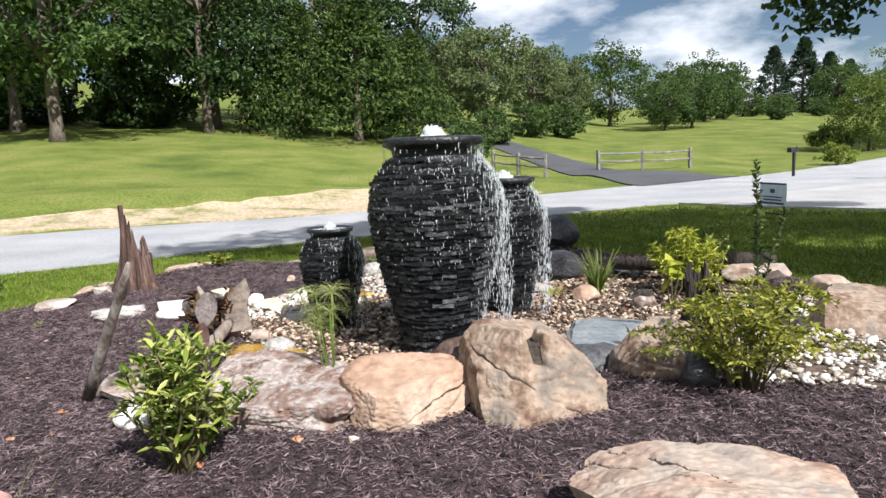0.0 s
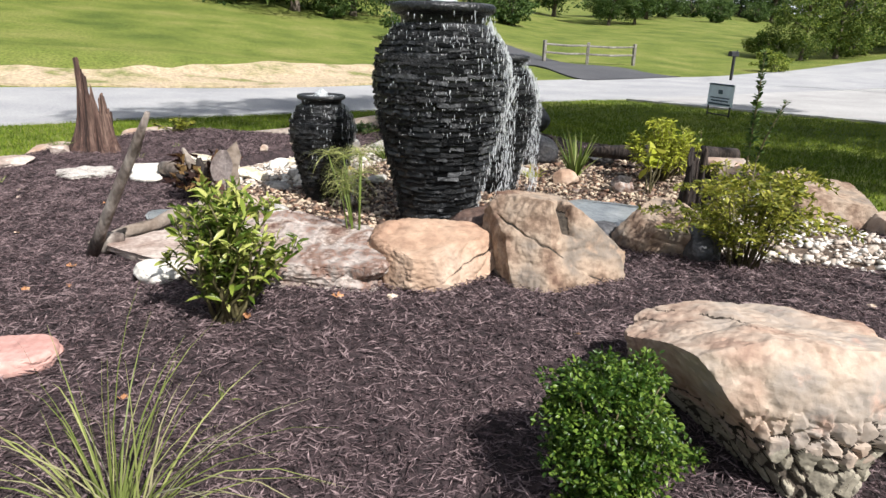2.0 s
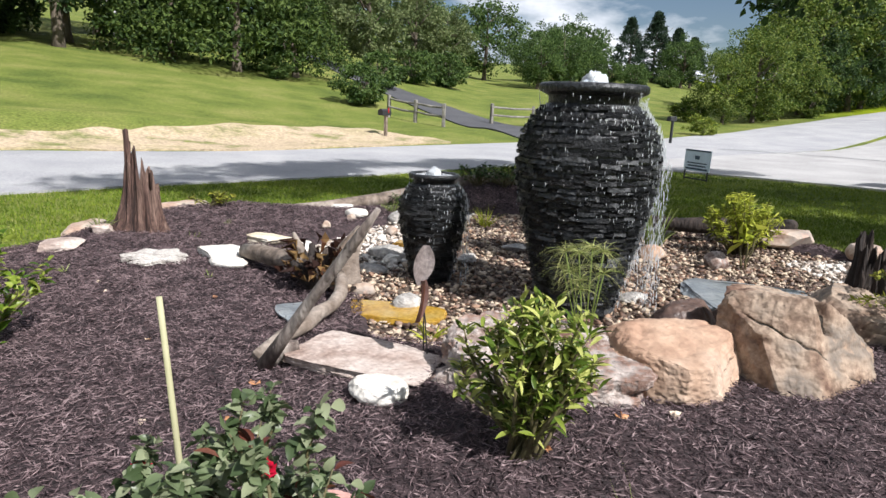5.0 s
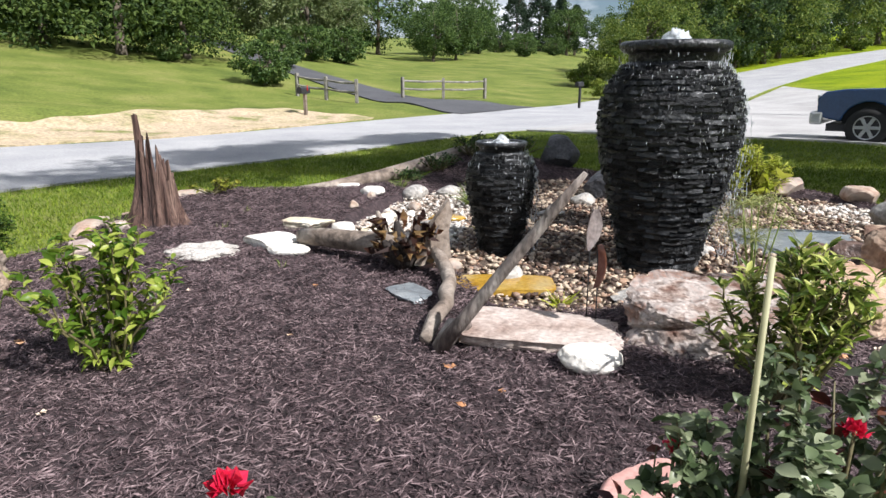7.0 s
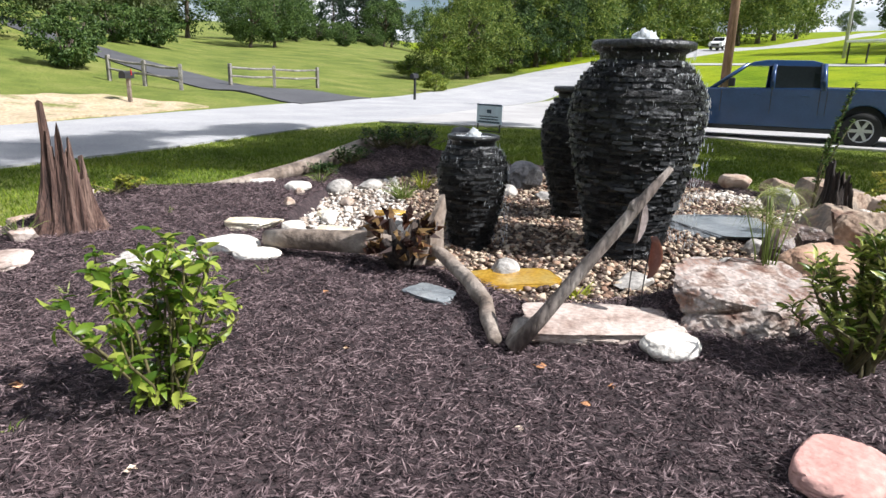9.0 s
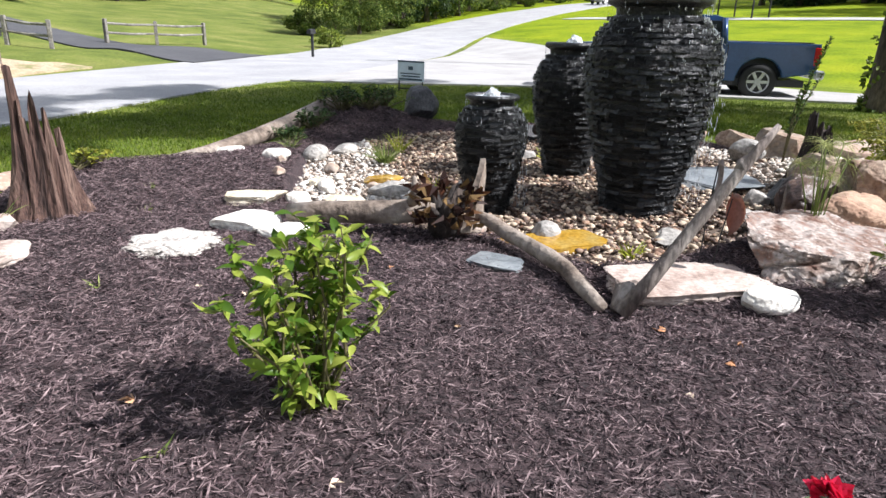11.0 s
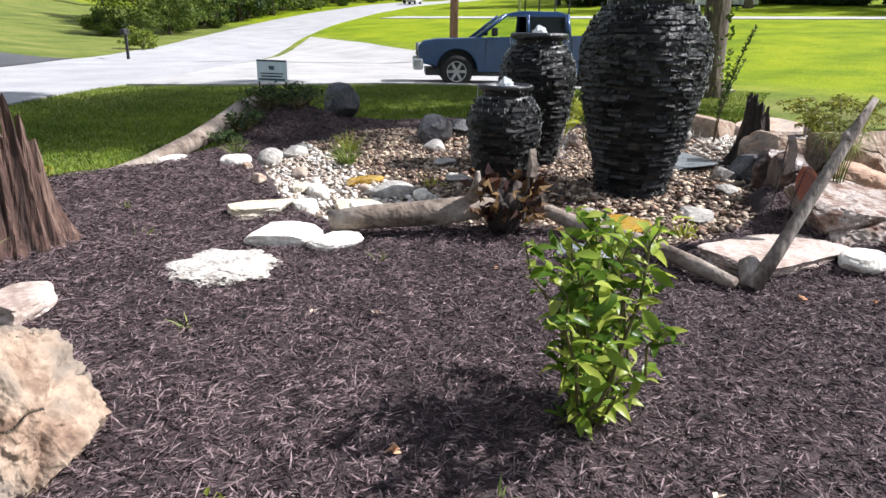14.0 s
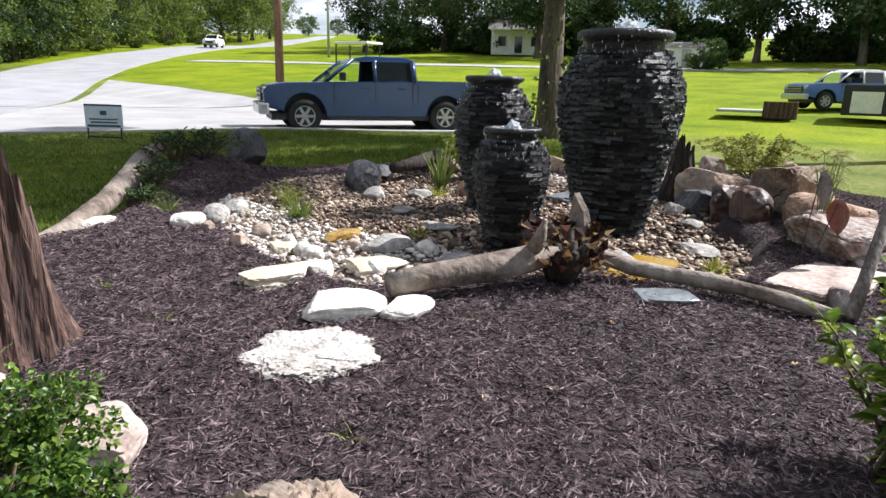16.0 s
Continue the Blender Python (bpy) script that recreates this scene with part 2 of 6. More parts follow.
M_BOX = leafy("boxwood_leaf", (0.026, 0.062, 0.008), (0.068, 0.132, 0.017), (0.17, 0.25, 0.04), 0.35)
M_RHODO = leafy("glossy_shrub_leaf", (0.08, 0.13, 0.016), (0.23, 0.285, 0.045), (0.46, 0.48, 0.14), 0.35, amount=0.36)
M_LIMEBUSH = leafy("lime_bush_leaf", (0.10, 0.15, 0.02), (0.20, 0.26, 0.03), (0.30, 0.34, 0.06))
M_VIB = leafy("lime_shrub_leaf", (0.07, 0.14, 0.014), (0.21, 0.31, 0.034), (0.42, 0.48, 0.09), 0.35, translucent=0.5)
M_FERN = leafy("fine_fern_leaf", (0.11, 0.13, 0.014), (0.22, 0.235, 0.026), (0.36, 0.345, 0.055))
M_GOLD = leafy("golden_foliage", (0.22, 0.26, 0.02), (0.36, 0.40, 0.03), (0.48, 0.50, 0.07))
M_ROSE_LEAF = leafy("rose_leaf", (0.06, 0.09, 0.038), (0.135, 0.175, 0.085), (0.27, 0.30, 0.18), 0.35)
M_RED_LEAF = leafy("dark_red_leaf", (0.05, 0.012, 0.012), (0.10, 0.03, 0.022), (0.16, 0.06, 0.035), 0.4)
M_BROWN_LEAF = leafy("curled_brown_leaf", (0.030, 0.012, 0.008), (0.10, 0.040, 0.020), (0.24, 0.15, 0.06), 0.5, amount=0.4)
M_PETAL = leafy("red_rose_petal", (0.45, 0.008, 0.03), (0.62, 0.012, 0.05), (0.70, 0.03, 0.09), 0.5)
M_ORANGE_PETAL = leafy("orange_petal", (0.75, 0.08, 0.01), (0.80, 0.12, 0.02), (0.85, 0.18, 0.03), 0.5)
M_REED = leafy("reed_blade", (0.10, 0.15, 0.03), (0.17, 0.23, 0.05), (0.28, 0.32, 0.10), 0.45)
M_PALEREED = leafy("yellow_green_blade", (0.16, 0.20, 0.05), (0.30, 0.34, 0.10), (0.46, 0.46, 0.20), 0.5)
M_STRAW = leafy("pale_dry_stem", (0.34, 0.32, 0.17), (0.46, 0.44, 0.26), (0.55, 0.53, 0.36), 0.6)
M_STEM = mat("green_brown_stem", [(0.07, 0.06, 0.025), (0.14, 0.12, 0.05)], 12, 0.7, 0.3, 40)


def plain(name, c, rough=0.5, metal=0.0, coat=0.0, transmission=0.0, spec=0.5, bump=0.05, var=0.1):
    return mat(name, [tuple(v * (1 - var) for v in c), c, tuple(min(1, v * (1 + var)) for v in c)], 3, rough, bump, 90, metal=metal, coat=coat,
               transmission=transmission, spec=spec, fine=0.08)


M_TRUCK = plain("blue_grey_truck_paint", (0.022, 0.058, 0.155), 0.26, 0.2, 0.6, bump=0)
M_GLASS = plain("dark_car_glass", (0.02, 0.025, 0.028), 0.05, bump=0)
M_CLEAR = bpy.data.materials.new("clear_car_glass")
M_CLEAR.use_nodes = True
_b = M_CLEAR.node_tree.nodes["Principled BSDF"]
_b.inputs["Roughness"].default_value, _b.inputs["IOR"].default_value, _b.inputs["Transmission Weight"].default_value = 0.02, 1.1, 1.0
_b.inputs["Base Color"].default_value = (0.82, 0.88, 0.86, 1)
M_CHROME = plain("chrome", (0.56, 0.57, 0.58), 0.25, 0.5, bump=0)
M_RUBBER = plain("black_rubber", (0.018, 0.018, 0.018), 0.8)
M_BLACK = plain("black_plastic", (0.02, 0.02, 0.022), 0.5)
M_REDLAMP = plain("red_lamp", (0.45, 0.012, 0.012), 0.2, bump=0)
M_LAMP = plain("clear_lamp", (0.42, 0.44, 0.46), 0.12, bump=0)
M_WHITEPAINT = plain("white_paint", (0.78, 0.78, 0.76), 0.5)
M_BLUEPAINT = plain("blue_paint", (0.04, 0.12, 0.34), 0.35, 0.1, 0.4, bump=0)
M_SIGN = plain("pale_blue_sign_board", (0.62, 0.70, 0.76), 0.5)
M_SIGNDARK = plain("dark_sign_print", (0.05, 0.08, 0.11), 0.5)
M_FENCE = mat("weathered_fence_rail", [(0.12, 0.11, 0.095), (0.22, 0.205, 0.18), (0.34, 0.325, 0.295)], 3, 0.9, 0.6, 14, fine=0.35)
M_POLE = mat("brown_utility_pole", [(0.11, 0.062, 0.036), (0.19, 0.112, 0.068), (0.25, 0.16, 0.105)], 3, 0.9, 0.7, 16, stretch=(1, 1, 0.15), fine=0.3)
M_GREYPOLE = mat("grey_utility_pole", [(0.40, 0.40, 0.39), (0.52, 0.51, 0.50)], 3, 0.9, 0.4, 16, stretch=(1, 1, 0.15))
M_ROOF = mat("roof_shingle", [(0.16, 0.15, 0.14), (0.26, 0.24, 0.23)], 3, 0.9, 0.6, 20)
M_BRICK = mat("red_brick_wall", [(0.26, 0.10, 0.07), (0.38, 0.17, 0.12)], 4, 0.9, 0.5, 30)
M_RUST = mat("rusted_copper_leaf", [(0.10, 0.055, 0.045), (0.17, 0.10, 0.085), (0.24, 0.16, 0.14)], 8, 0.6, 0.5, 40, translucent=0.30)
for _n in M_RUST.node_tree.nodes:
    if _n.type == "BSDF_TRANSLUCENT":
        M_RUST.node_tree.links.remove(_n.inputs["Color"].links[0])
        _n.inputs["Color"].default_value = (0.50, 0.19, 0.10, 1)
M_TIN = mat("pale_tin_leaf", [(0.20, 0.165, 0.155), (0.32, 0.275, 0.26)], 8, 0.40, 0.4, 40, metal=0.2)
M_DRYLEAF = mat("fallen_leaf", [(0.42, 0.20, 0.09), (0.60, 0.38, 0.22), (0.68, 0.55, 0.42)], 20, 0.8, 0.4, 60, rnd="object", rnd_amount=0.3)

M_WATER = bpy.data.materials.new("aerated_water")
M_WATER.use_nodes = True
_b = M_WATER.node_tree.nodes["Principled BSDF"]
_b.inputs["Base Color"].default_value = (0.90, 0.94, 0.96, 1)
_b.inputs["Roughness"].default_value, _b.inputs["IOR"].default_value, _b.inputs["Transmission Weight"].default_value = 0.10, 1.33, 0.45
_n = M_WATER.node_tree.nodes.new("ShaderNodeTexNoise")
_n.inputs["Scale"].default_value, _n.inputs["Detail"].default_value = 45, 5
_k = M_WATER.node_tree.nodes.new("ShaderNodeBump")
_k.inputs["Strength"].default_value, _k.inputs["Distance"].default_value = 0.7, 0.01
M_WATER.node_tree.links.new(_n.outputs["Fac"], _k.inputs["Height"])
M_WATER.node_tree.links.new(_k.outputs["Normal"], _b.inputs["Normal"])


# ---- building helpers ----
def np_mesh(name, verts, faces, material=None, smooth=False):
    """A mesh from arrays: verts (n, 3), faces (m, k) with k corners each."""
    me = bpy.data.meshes.new(name)
    verts, faces = np.asarray(verts, np.float32), np.asarray(faces, np.int32)
    k = faces.shape[1]
    me.vertices.add(len(verts))
    me.vertices.foreach_set("co", verts.ravel())
    me.loops.add(faces.size)
    me.loops.foreach_set("vertex_index", faces.ravel())
    me.polygons.add(len(faces))
    me.polygons.foreach_set("loop_start", np.arange(0, faces.size, k, dtype=np.int32))
    me.polygons.foreach_set("loop_total", np.full(len(faces), k, np.int32))
    me.polygons.foreach_set("use_smooth", np.full(len(faces), smooth, bool))
    me.update(calc_edges=True)
    if material:
        me.materials.append(material)
    return me


def bm_mesh(name, bm, material, smooth=False):
    me = bpy.data.meshes.new(name)
    bmesh.ops.recalc_face_normals(bm, faces=bm.faces)
    for f in bm.faces:
        f.smooth = smooth
    bm.to_mesh(me)
    bm.free()
    me.materials.append(material)
    return me


def part(name, bm, material, parent, label="", smooth=False):
    """Links a bmesh (or a mesh) as one mesh object under a thing or a part."""
    me = bm if isinstance(bm, bpy.types.Mesh) else bm_mesh(name, bm, material, smooth)
    ob = new(name, me)
    ob.parent = parent
    return tagged(ob, label)


def thing(name, m, label, category, group=""):
    ob = new(name)
    ob.matrix_world = m
    ob.empty_display_size = 0.1
    return tagged(ob, label, category, group)


def box(bm, x0, y0, z0, x1, y1, z1, bevel=0.0, m=None):
    r = bmesh.ops.create_cube(bm, size=1.0)
    vs = r["verts"]
    for v in vs:
        v.co = Vector((x0 + (v.co.x + .5) * (x1 - x0), y0 + (v.co.y + .5) * (y1 - y0), z0 + (v.co.z + .5) * (z1 - z0)))
    if bevel:
        es = list({e for v in vs for e in v.link_edges})
        r = bmesh.ops.bevel(bm, geom=es, offset=bevel, segments=2, affect="EDGES", profile=0.5)
        vs = r["verts"]
    if m:
        bmesh.ops.transform(bm, matrix=m, verts=vs)
    return bm


def tube_arrays(points, radii, segs=8, wobble=0.0, seed=0):
    """A tapered tube along points, closed at both ends."""
    rs = np.random.RandomState(seed)
    pts = [Vector(p) for p in points]
    vs, fs = [], []
    up = Vector((0.31, 0.2, 0.93))
    for i, p in enumerate(pts):
        d = (pts[min(i + 1, len(pts) - 1)] - pts[max(i - 1, 0)]).normalized()
        a = d.cross(up)
        a = a.normalized() if a.length > 1e-3 else Vector((1, 0, 0))
        b = d.cross(a).normalized()
        for k in range(segs):
            th = 2 * math.pi * k / segs
            r = radii[i] * (1 + wobble * (rs.rand() - 0.5))
            vs.append(p + a * (math.cos(th) * r) + b * (math.sin(th) * r))
    n = len(pts)
    for i in range(n - 1):
        for k in range(segs):
            k2 = (k + 1) % segs
            fs.append((i * segs + k, i * segs + k2, (i + 1) * segs + k2, (i + 1) * segs + k))
    vs.append(pts[0]); vs.append(pts[-1])
    for k in range(segs):
        k2 = (k + 1) % segs
        fs.append((k2, k, n * segs, n * segs))
        fs.append(((n - 1) * segs + k, (n - 1) * segs + k2, n * segs + 1, n * segs + 1))
    return np.array([tuple(v) for v in vs]), fs


def tubes(name, runs, material, smooth=True, wobble=0.0):
    """One mesh of several tubes: runs of (points, radii, segs)."""
    vs, fs, o = [], [], 0
    for i, (p, r, s) in enumerate(runs):
        v, f = tube_arrays(p, r, s, wobble, i)
        vs.append(v)
        fs += [tuple(a + o for a in q) for q in f]
        o += len(v)
    vs = np.concatenate(vs)
    me = bpy.data.meshes.new(name)
    me.from_pydata([tuple(v) for v in vs], [], [q if q[2] != q[3] else q[:3] for q in fs])
    for p in me.polygons:
        p.use_smooth = smooth
    me.materials.append(material)
    return me


def unit(v):
    return v / np.maximum(np.linalg.norm(v, axis=1, keepdims=True), 1e-6)


def leaf_arrays(pos, way, length, width, rs, fold=0.15, droop=0.0):
    """Pointed leaves of two triangles a side: base, two flanks, tip."""
    n = len(pos)
    way = unit(way)
    side = unit(np.cross(way, rs.normal(size=(n, 3))))
    nor = np.cross(way, side)
    L, W = np.reshape(length, (-1, 1)) * np.ones((n, 1)), np.reshape(width, (-1, 1)) * np.ones((n, 1))
    mid = pos + way * L * 0.45 + nor * L * fold
    tip = pos + way * L
    tip[:, 2] -= (droop * L)[:, 0]
    v = np.stack([pos, mid + side * W * 0.5, tip, mid - side * W * 0.5], 1).reshape(-1, 3)
    f = np.arange(4 * n).reshape(n, 4)
    return v, f


def fine_leaf_mesh(name, pos, way, length, width, material, seed, fold=0.15, droop=0.25):
    """Leaves with a folded midrib and an arched blade, for the plants close to the walk."""
    rs = np.random.RandomState(seed)
    pos, way = np.asarray(pos, float), unit(np.asarray(way, float))
    n = len(pos)
    side = unit(np.cross(way, rs.normal(size=(n, 3)) * 0.5 + [0, 0, 1.0]))
    nor = np.cross(side, way)
    L, W = np.reshape(length, (-1, 1)) * np.ones((n, 1)), np.reshape(width, (-1, 1)) * np.ones((n, 1))
    arch = L * droop * rs.uniform(0.3, 1.5, (n, 1))
    rows = [pos]
    for s, k in ((0.28, 0.80), (0.55, 1.0), (0.80, 0.62)):
        c = pos + way * L * s - nor * arch * s * s
        up = nor * W * fold * k
        rows += [c - side * W * 0.5 * k + up, c, c + side * W * 0.5 * k + up]
    rows.append(pos + way * L * 0.98 - nor * arch)
    V = np.stack(rows, 1)
    quads = [(1, 2, 5, 4), (2, 3, 6, 5), (4, 5, 8, 7), (5, 6, 9, 8), (0, 2, 1, 0), (0, 3, 2, 0), (7, 8, 10, 7), (8, 9, 10, 8)]
    me = bpy.data.meshes.new(name)
    base = np.arange(n)[:, None] * 11
    loops = np.concatenate([base + np.array(q if q[0] != q[3] else q[:3])[None] for q in quads], 1)
    size = np.tile([4 if q[0] != q[3] else 3 for q in quads], n)
    me.vertices.add(n * 11)
    me.vertices.foreach_set("co", V.reshape(-1))
    me.loops.add(loops.size)
    me.loops.foreach_set("vertex_index", loops.reshape(-1).astype(np.int32))
    me.polygons.add(len(size))
    me.polygons.foreach_set("loop_start", np.concatenate([[0], np.cumsum(size)[:-1]]).astype(np.int32))
    me.update(calc_edges=True)
    me.validate()
    me.shade_smooth()
    me.materials.append(material)
    return me


def leaf_mesh(name, pos, way, length, width, material, seed, fold=0.15, droop=0.0):
    v, f = leaf_arrays(np.asarray(pos, float), np.asarray(way, float), length, width, np.random.RandomState(seed), fold, droop)
    return np_mesh(name, v, f, material)


def sdf(poly, x, y):
    """Distance to a closed outline, positive inside."""
    p = np.asarray(poly, float)
    x, y = np.asarray(x, float), np.asarray(y, float)
    d = np.full(x.shape, 1e9)
    inside = np.zeros(x.shape, bool)
    for i in range(len(p)):
        a, b = p[i], p[(i + 1) % len(p)]
        e = b - a
        t = np.clip(((x - a[0]) * e[0] + (y - a[1]) * e[1]) / (e @ e), 0, 1)
        d = np.minimum(d, np.hypot(x - a[0] - t * e[0], y - a[1] - t * e[1]))
        c = (a[1] > y) != (b[1] > y)
        with np.errstate(divide="ignore", invalid="ignore"):
            inside ^= c & (x < (b[0] - a[0]) * (y - a[1]) / (b[1] - a[1] + 1e-12) + a[0])
    return np.where(inside, d, -d)


def sstep(a, b, x):
    t = np.clip((np.asarray(x, float) - a) / (b - a), 0, 1)
    return t * t * (3 - 2 * t)


def ripple(x, y, s, seed=0.0):
    """A cheap smooth unevenness of about unit height."""
    x, y = np.asarray(x, float) * s + seed, np.asarray(y, float) * s - 1.7 * seed
    return (np.sin(x + 1.3 * np.sin(0.7 * y)) + np.sin(1.31 * y + 1.1 * np.sin(0.9 * x + 2)) + np.sin(2.1 * x - 1.7 * y + 0.5) * 0.5) / 2.5


# ---- lie of the land ----
RISE_AZ = [-180, -100, -60, -20, 13, 30, 45, 57, 64, 69, 77, 88, 100, 113, 125, 150, 180]
RISE_R0 = [30, 30, 20, 18, 20, 20, 33, 31, 33, 28, 25, 24, 20, 16, 14.5, 15, 30]
RISE_A = [0.01, 0.01, 0.04, 0.08, 0.08, 0.07, 0.08, 0.045, 0.066, 0.066, 0.070, 0.115, 0.13, 0.13, 0.13, 0.09, 0.01]

BED = [(-4.25, 5.5), (-3.85, 5.85), (-3.65, 6.4), (-3.15, 7.1), (-2.55, 7.45), (-1.7, 7.25), (-0.8, 7.55), (0.0, 8.05), (0.8, 8.1), (1.5, 7.6), (2.5, 7.0), (3.0, 6.1),
       (3.0, 5.0), (2.85, 4.2), (2.85, 3.2), (2.8, 2.2), (2.5, 1.2), (1.6, 0.3), (0.3, 0.25), (-0.6, 0.3), (-1.6, 0.55), (-2.6, 1.0), (-3.4, 1.6), (-4.1, 2.4),
       (-4.55, 3.2), (-4.7, 4.2), (-4.6, 5.0)]
GRAVEL = [(-1.1, 6.75), (-0.3, 7.1), (0.6, 7.15), (1.3, 6.9), (2.3, 6.2), (2.7, 5.2), (2.55, 4.6), (2.2, 3.9), (2.35, 3.05), (2.05, 2.74), (1.3, 3.02), (0.9, 3.2), (0.4, 3.2),
          (-0.04, 3.3), (-0.6, 3.2), (-1.2, 3.35), (-1.55, 3.6), (-1.5, 4.2), (-1.8, 4.75), (-2.05, 5.35), (-1.75, 6.0)]


def land(x, y):
    """Height of the lawn and the country round it."""
    x, y = np.asarray(x, float), np.asarray(y, float)
    az, r = np.degrees(np.arctan2(y - 4, x)), np.hypot(x, y - 4)
    r0, a = np.interp(az, RISE_AZ, RISE_R0), np.interp(az, RISE_AZ, RISE_A)
    e = r - r0
    z = -0.42 + a * 0.5 * (e + np.sqrt(e * e + 4.0))
    z = z + 0.16 * (1 - sstep(4.0, 9.5, r)) - 0.5 * (1 - sstep(1.0, 3.0, r))
    z = z + 0.40 * np.exp(-(((x + 3.2 - 0.9 * (y - 23.5)) / 6.5) ** 2 + ((y - 23.5 - 0.55 * (x + 3.2)) / 2.4) ** 2))
    z = z + 0.12 * np.exp(-(((x - 8.2) / 2.5) ** 2 + ((y - 10.2) / 3.5) ** 2))
    return z + 0.02 * ripple(x, y, 0.5) * sstep(3, 8, r) * (1 - sstep(30, 60, r)) + 0.25 * ripple(x, y, 0.07, 3) * sstep(40, 90, r)


def bed_z(x, y):
    """Height of the mulch."""
    x, y = np.asarray(x, float), np.asarray(y, float)
    d = sdf(BED, x, y)
    z = -0.105 + (0.085 * sstep(1.7, 2.5, y) - 0.07 * (1 - sstep(1.3, 2.2, y))) * sstep(-2.0, -0.7, x) * (1 - sstep(2.9, 4.2, y)) + 0.08 * sstep(5.5, 7.0, y) * (1 - sstep(-1.5, -0.5, x))
    z = z + 0.012 * ripple(x, y, 3.0, 1) + 0.007 * ripple(x, y, 9.0, 4)
    z = z + 0.27 * np.exp(-(((x - 0.25) / 0.85) ** 2 + ((y - 7.62) / 0.42) ** 2))
    z = z - 0.30 * (1 - sstep(-0.15, 0.25, d))
    return z - 0.12 * sstep(0.02, 0.16, sdf(GRAVEL, x, y))


def gravel_z(x, y):
    d = sdf(GRAVEL, x, y)
    z = -0.150 + 0.012 * ripple(x, y, 2.6, 7) + 0.135 * sstep(1.0, 1.6, x) * (1 - sstep(3.6, 4.6, y)) + 0.05 * sstep(6.0, 7.2, y)
    return z - 0.25 * (1 - sstep(-0.10, 0.06, d))


def zl(x, y):
    return float(land(x, y))


def zb(x, y):
    return float(gravel_z(x, y)) if float(sdf(GRAVEL, x, y)) > 0.05 else float(bed_z(x, y))


def grid_sheet(name, f, x0, y0, x1, y1, step, material, keep=None):
    nx, ny = int((x1 - x0) / step) + 1, int((y1 - y0) / step) + 1
    X, Y = np.meshgrid(np.linspace(x0, x1, nx), np.linspace(y0, y1, ny))
    V = np.stack([X.ravel(), Y.ravel(), f(X, Y).ravel()], 1)
    i = np.arange(nx * ny).reshape(ny, nx)
    F = np.stack([i[:-1, :-1], i[:-1, 1:], i[1:, 1:], i[1:, :-1]], -1).reshape(-1, 4)
    if keep is not None:
        k = keep(X, Y).ravel()
        F = F[k[F].any(1)]
    return new(name, np_mesh(name, V, F, material, True))


# the ground: one polar sheet to the horizon
radii = np.concatenate([np.arange(0, 20, 0.35), np.geomspace(20, 2500, 90)])
angles = np.linspace(0, 2 * np.pi, 289)[:-1]
Rr, Aa = np.meshgrid(radii, angles, indexing="ij")
gx, gy = Rr * np.cos(Aa), 4 + Rr * np.sin(Aa)
gz = land(gx, gy)
gz = np.where(Rr > 300, np.minimum(gz, 24), gz)
ii = np.arange(Rr.size).reshape(Rr.shape)
GF = np.stack([ii[:-1], ii[1:], np.roll(ii[1:], -1, 1), np.roll(ii[:-1], -1, 1)], -1).reshape(-1, 4)
tagged(new("ground", np_mesh("ground", np.stack([gx.ravel(), gy.ravel(), gz.ravel()], 1), GF, M_GRASS, True)),
       "mown green lawn rolling up to distant trees", "lawn", kind="structure")

tagged(grid_sheet("mulch_bed", bed_z, -5.0, -0.1, 3.3, 8.6, 0.04, M_MULCH, lambda x, y: sdf(BED, x, y) > -0.3),
       "dark brown shredded bark mulch garden bed", "mulch", kind="structure")
tagged(grid_sheet("gravel_basin", gravel_z, -2.3, 2.7, 3.0, 7.4, 0.05, M_GRIT, lambda x, y: sdf(GRAVEL, x, y) > -0.15),
       "grit bed beneath the river gravel", "gravel", kind="structure")


def strip(name, left, right, lift, material, label, category, n=160, across=8, skirt=0.15, wav=0.0):
    """A draped strip between two edge lines, with a real thickness at its edges."""
    def along(p, n):
        p = np.asarray(p, float)
        s = np.concatenate([[0], np.cumsum(np.hypot(*np.diff(p, axis=0).T))])
        t = np.linspace(0, s[-1], n)
        q = np.stack([np.interp(t, s, p[:, 0]), np.interp(t, s, p[:, 1])], 1)
        for _ in range(6):
            q[1:-1] = 0.5 * q[1:-1] + 0.25 * (q[:-2] + q[2:])
        return q
    a, b = along(left, n), along(right, n)
    t = np.linspace(0, 1, across + 1)[None, :, None]
    P = a[:, None] * (1 - t) + b[:, None] * t
    if wav:
        d = unit(b - a)
        P[:, 0] += d * (wav * ripple(a[:, 0], a[:, 1], 2.2, 5))[:, None]
        P[:, -1] += d * (wav * ripple(b[:, 0], b[:, 1], 2.7, 9))[:, None]
    Z = land(P[..., 0], P[..., 1]) + lift
    V = np.concatenate([P, Z[..., None]], -1)
    lo = V.copy()
    V = np.concatenate([lo[:, :1] - [0, 0, skirt + lift], V, lo[:, -1:] - [0, 0, skirt + lift]], 1)
    m = V.shape[1]
    i = np.arange(n * m).reshape(n, m)
    F = np.stack([i[:-1, :-1], i[1:, :-1], i[1:, 1:], i[:-1, 1:]], -1).reshape(-1, 4)
    return tagged(new(name, np_mesh(name, V.reshape(-1, 3), F, material)), label, category, kind="structure")


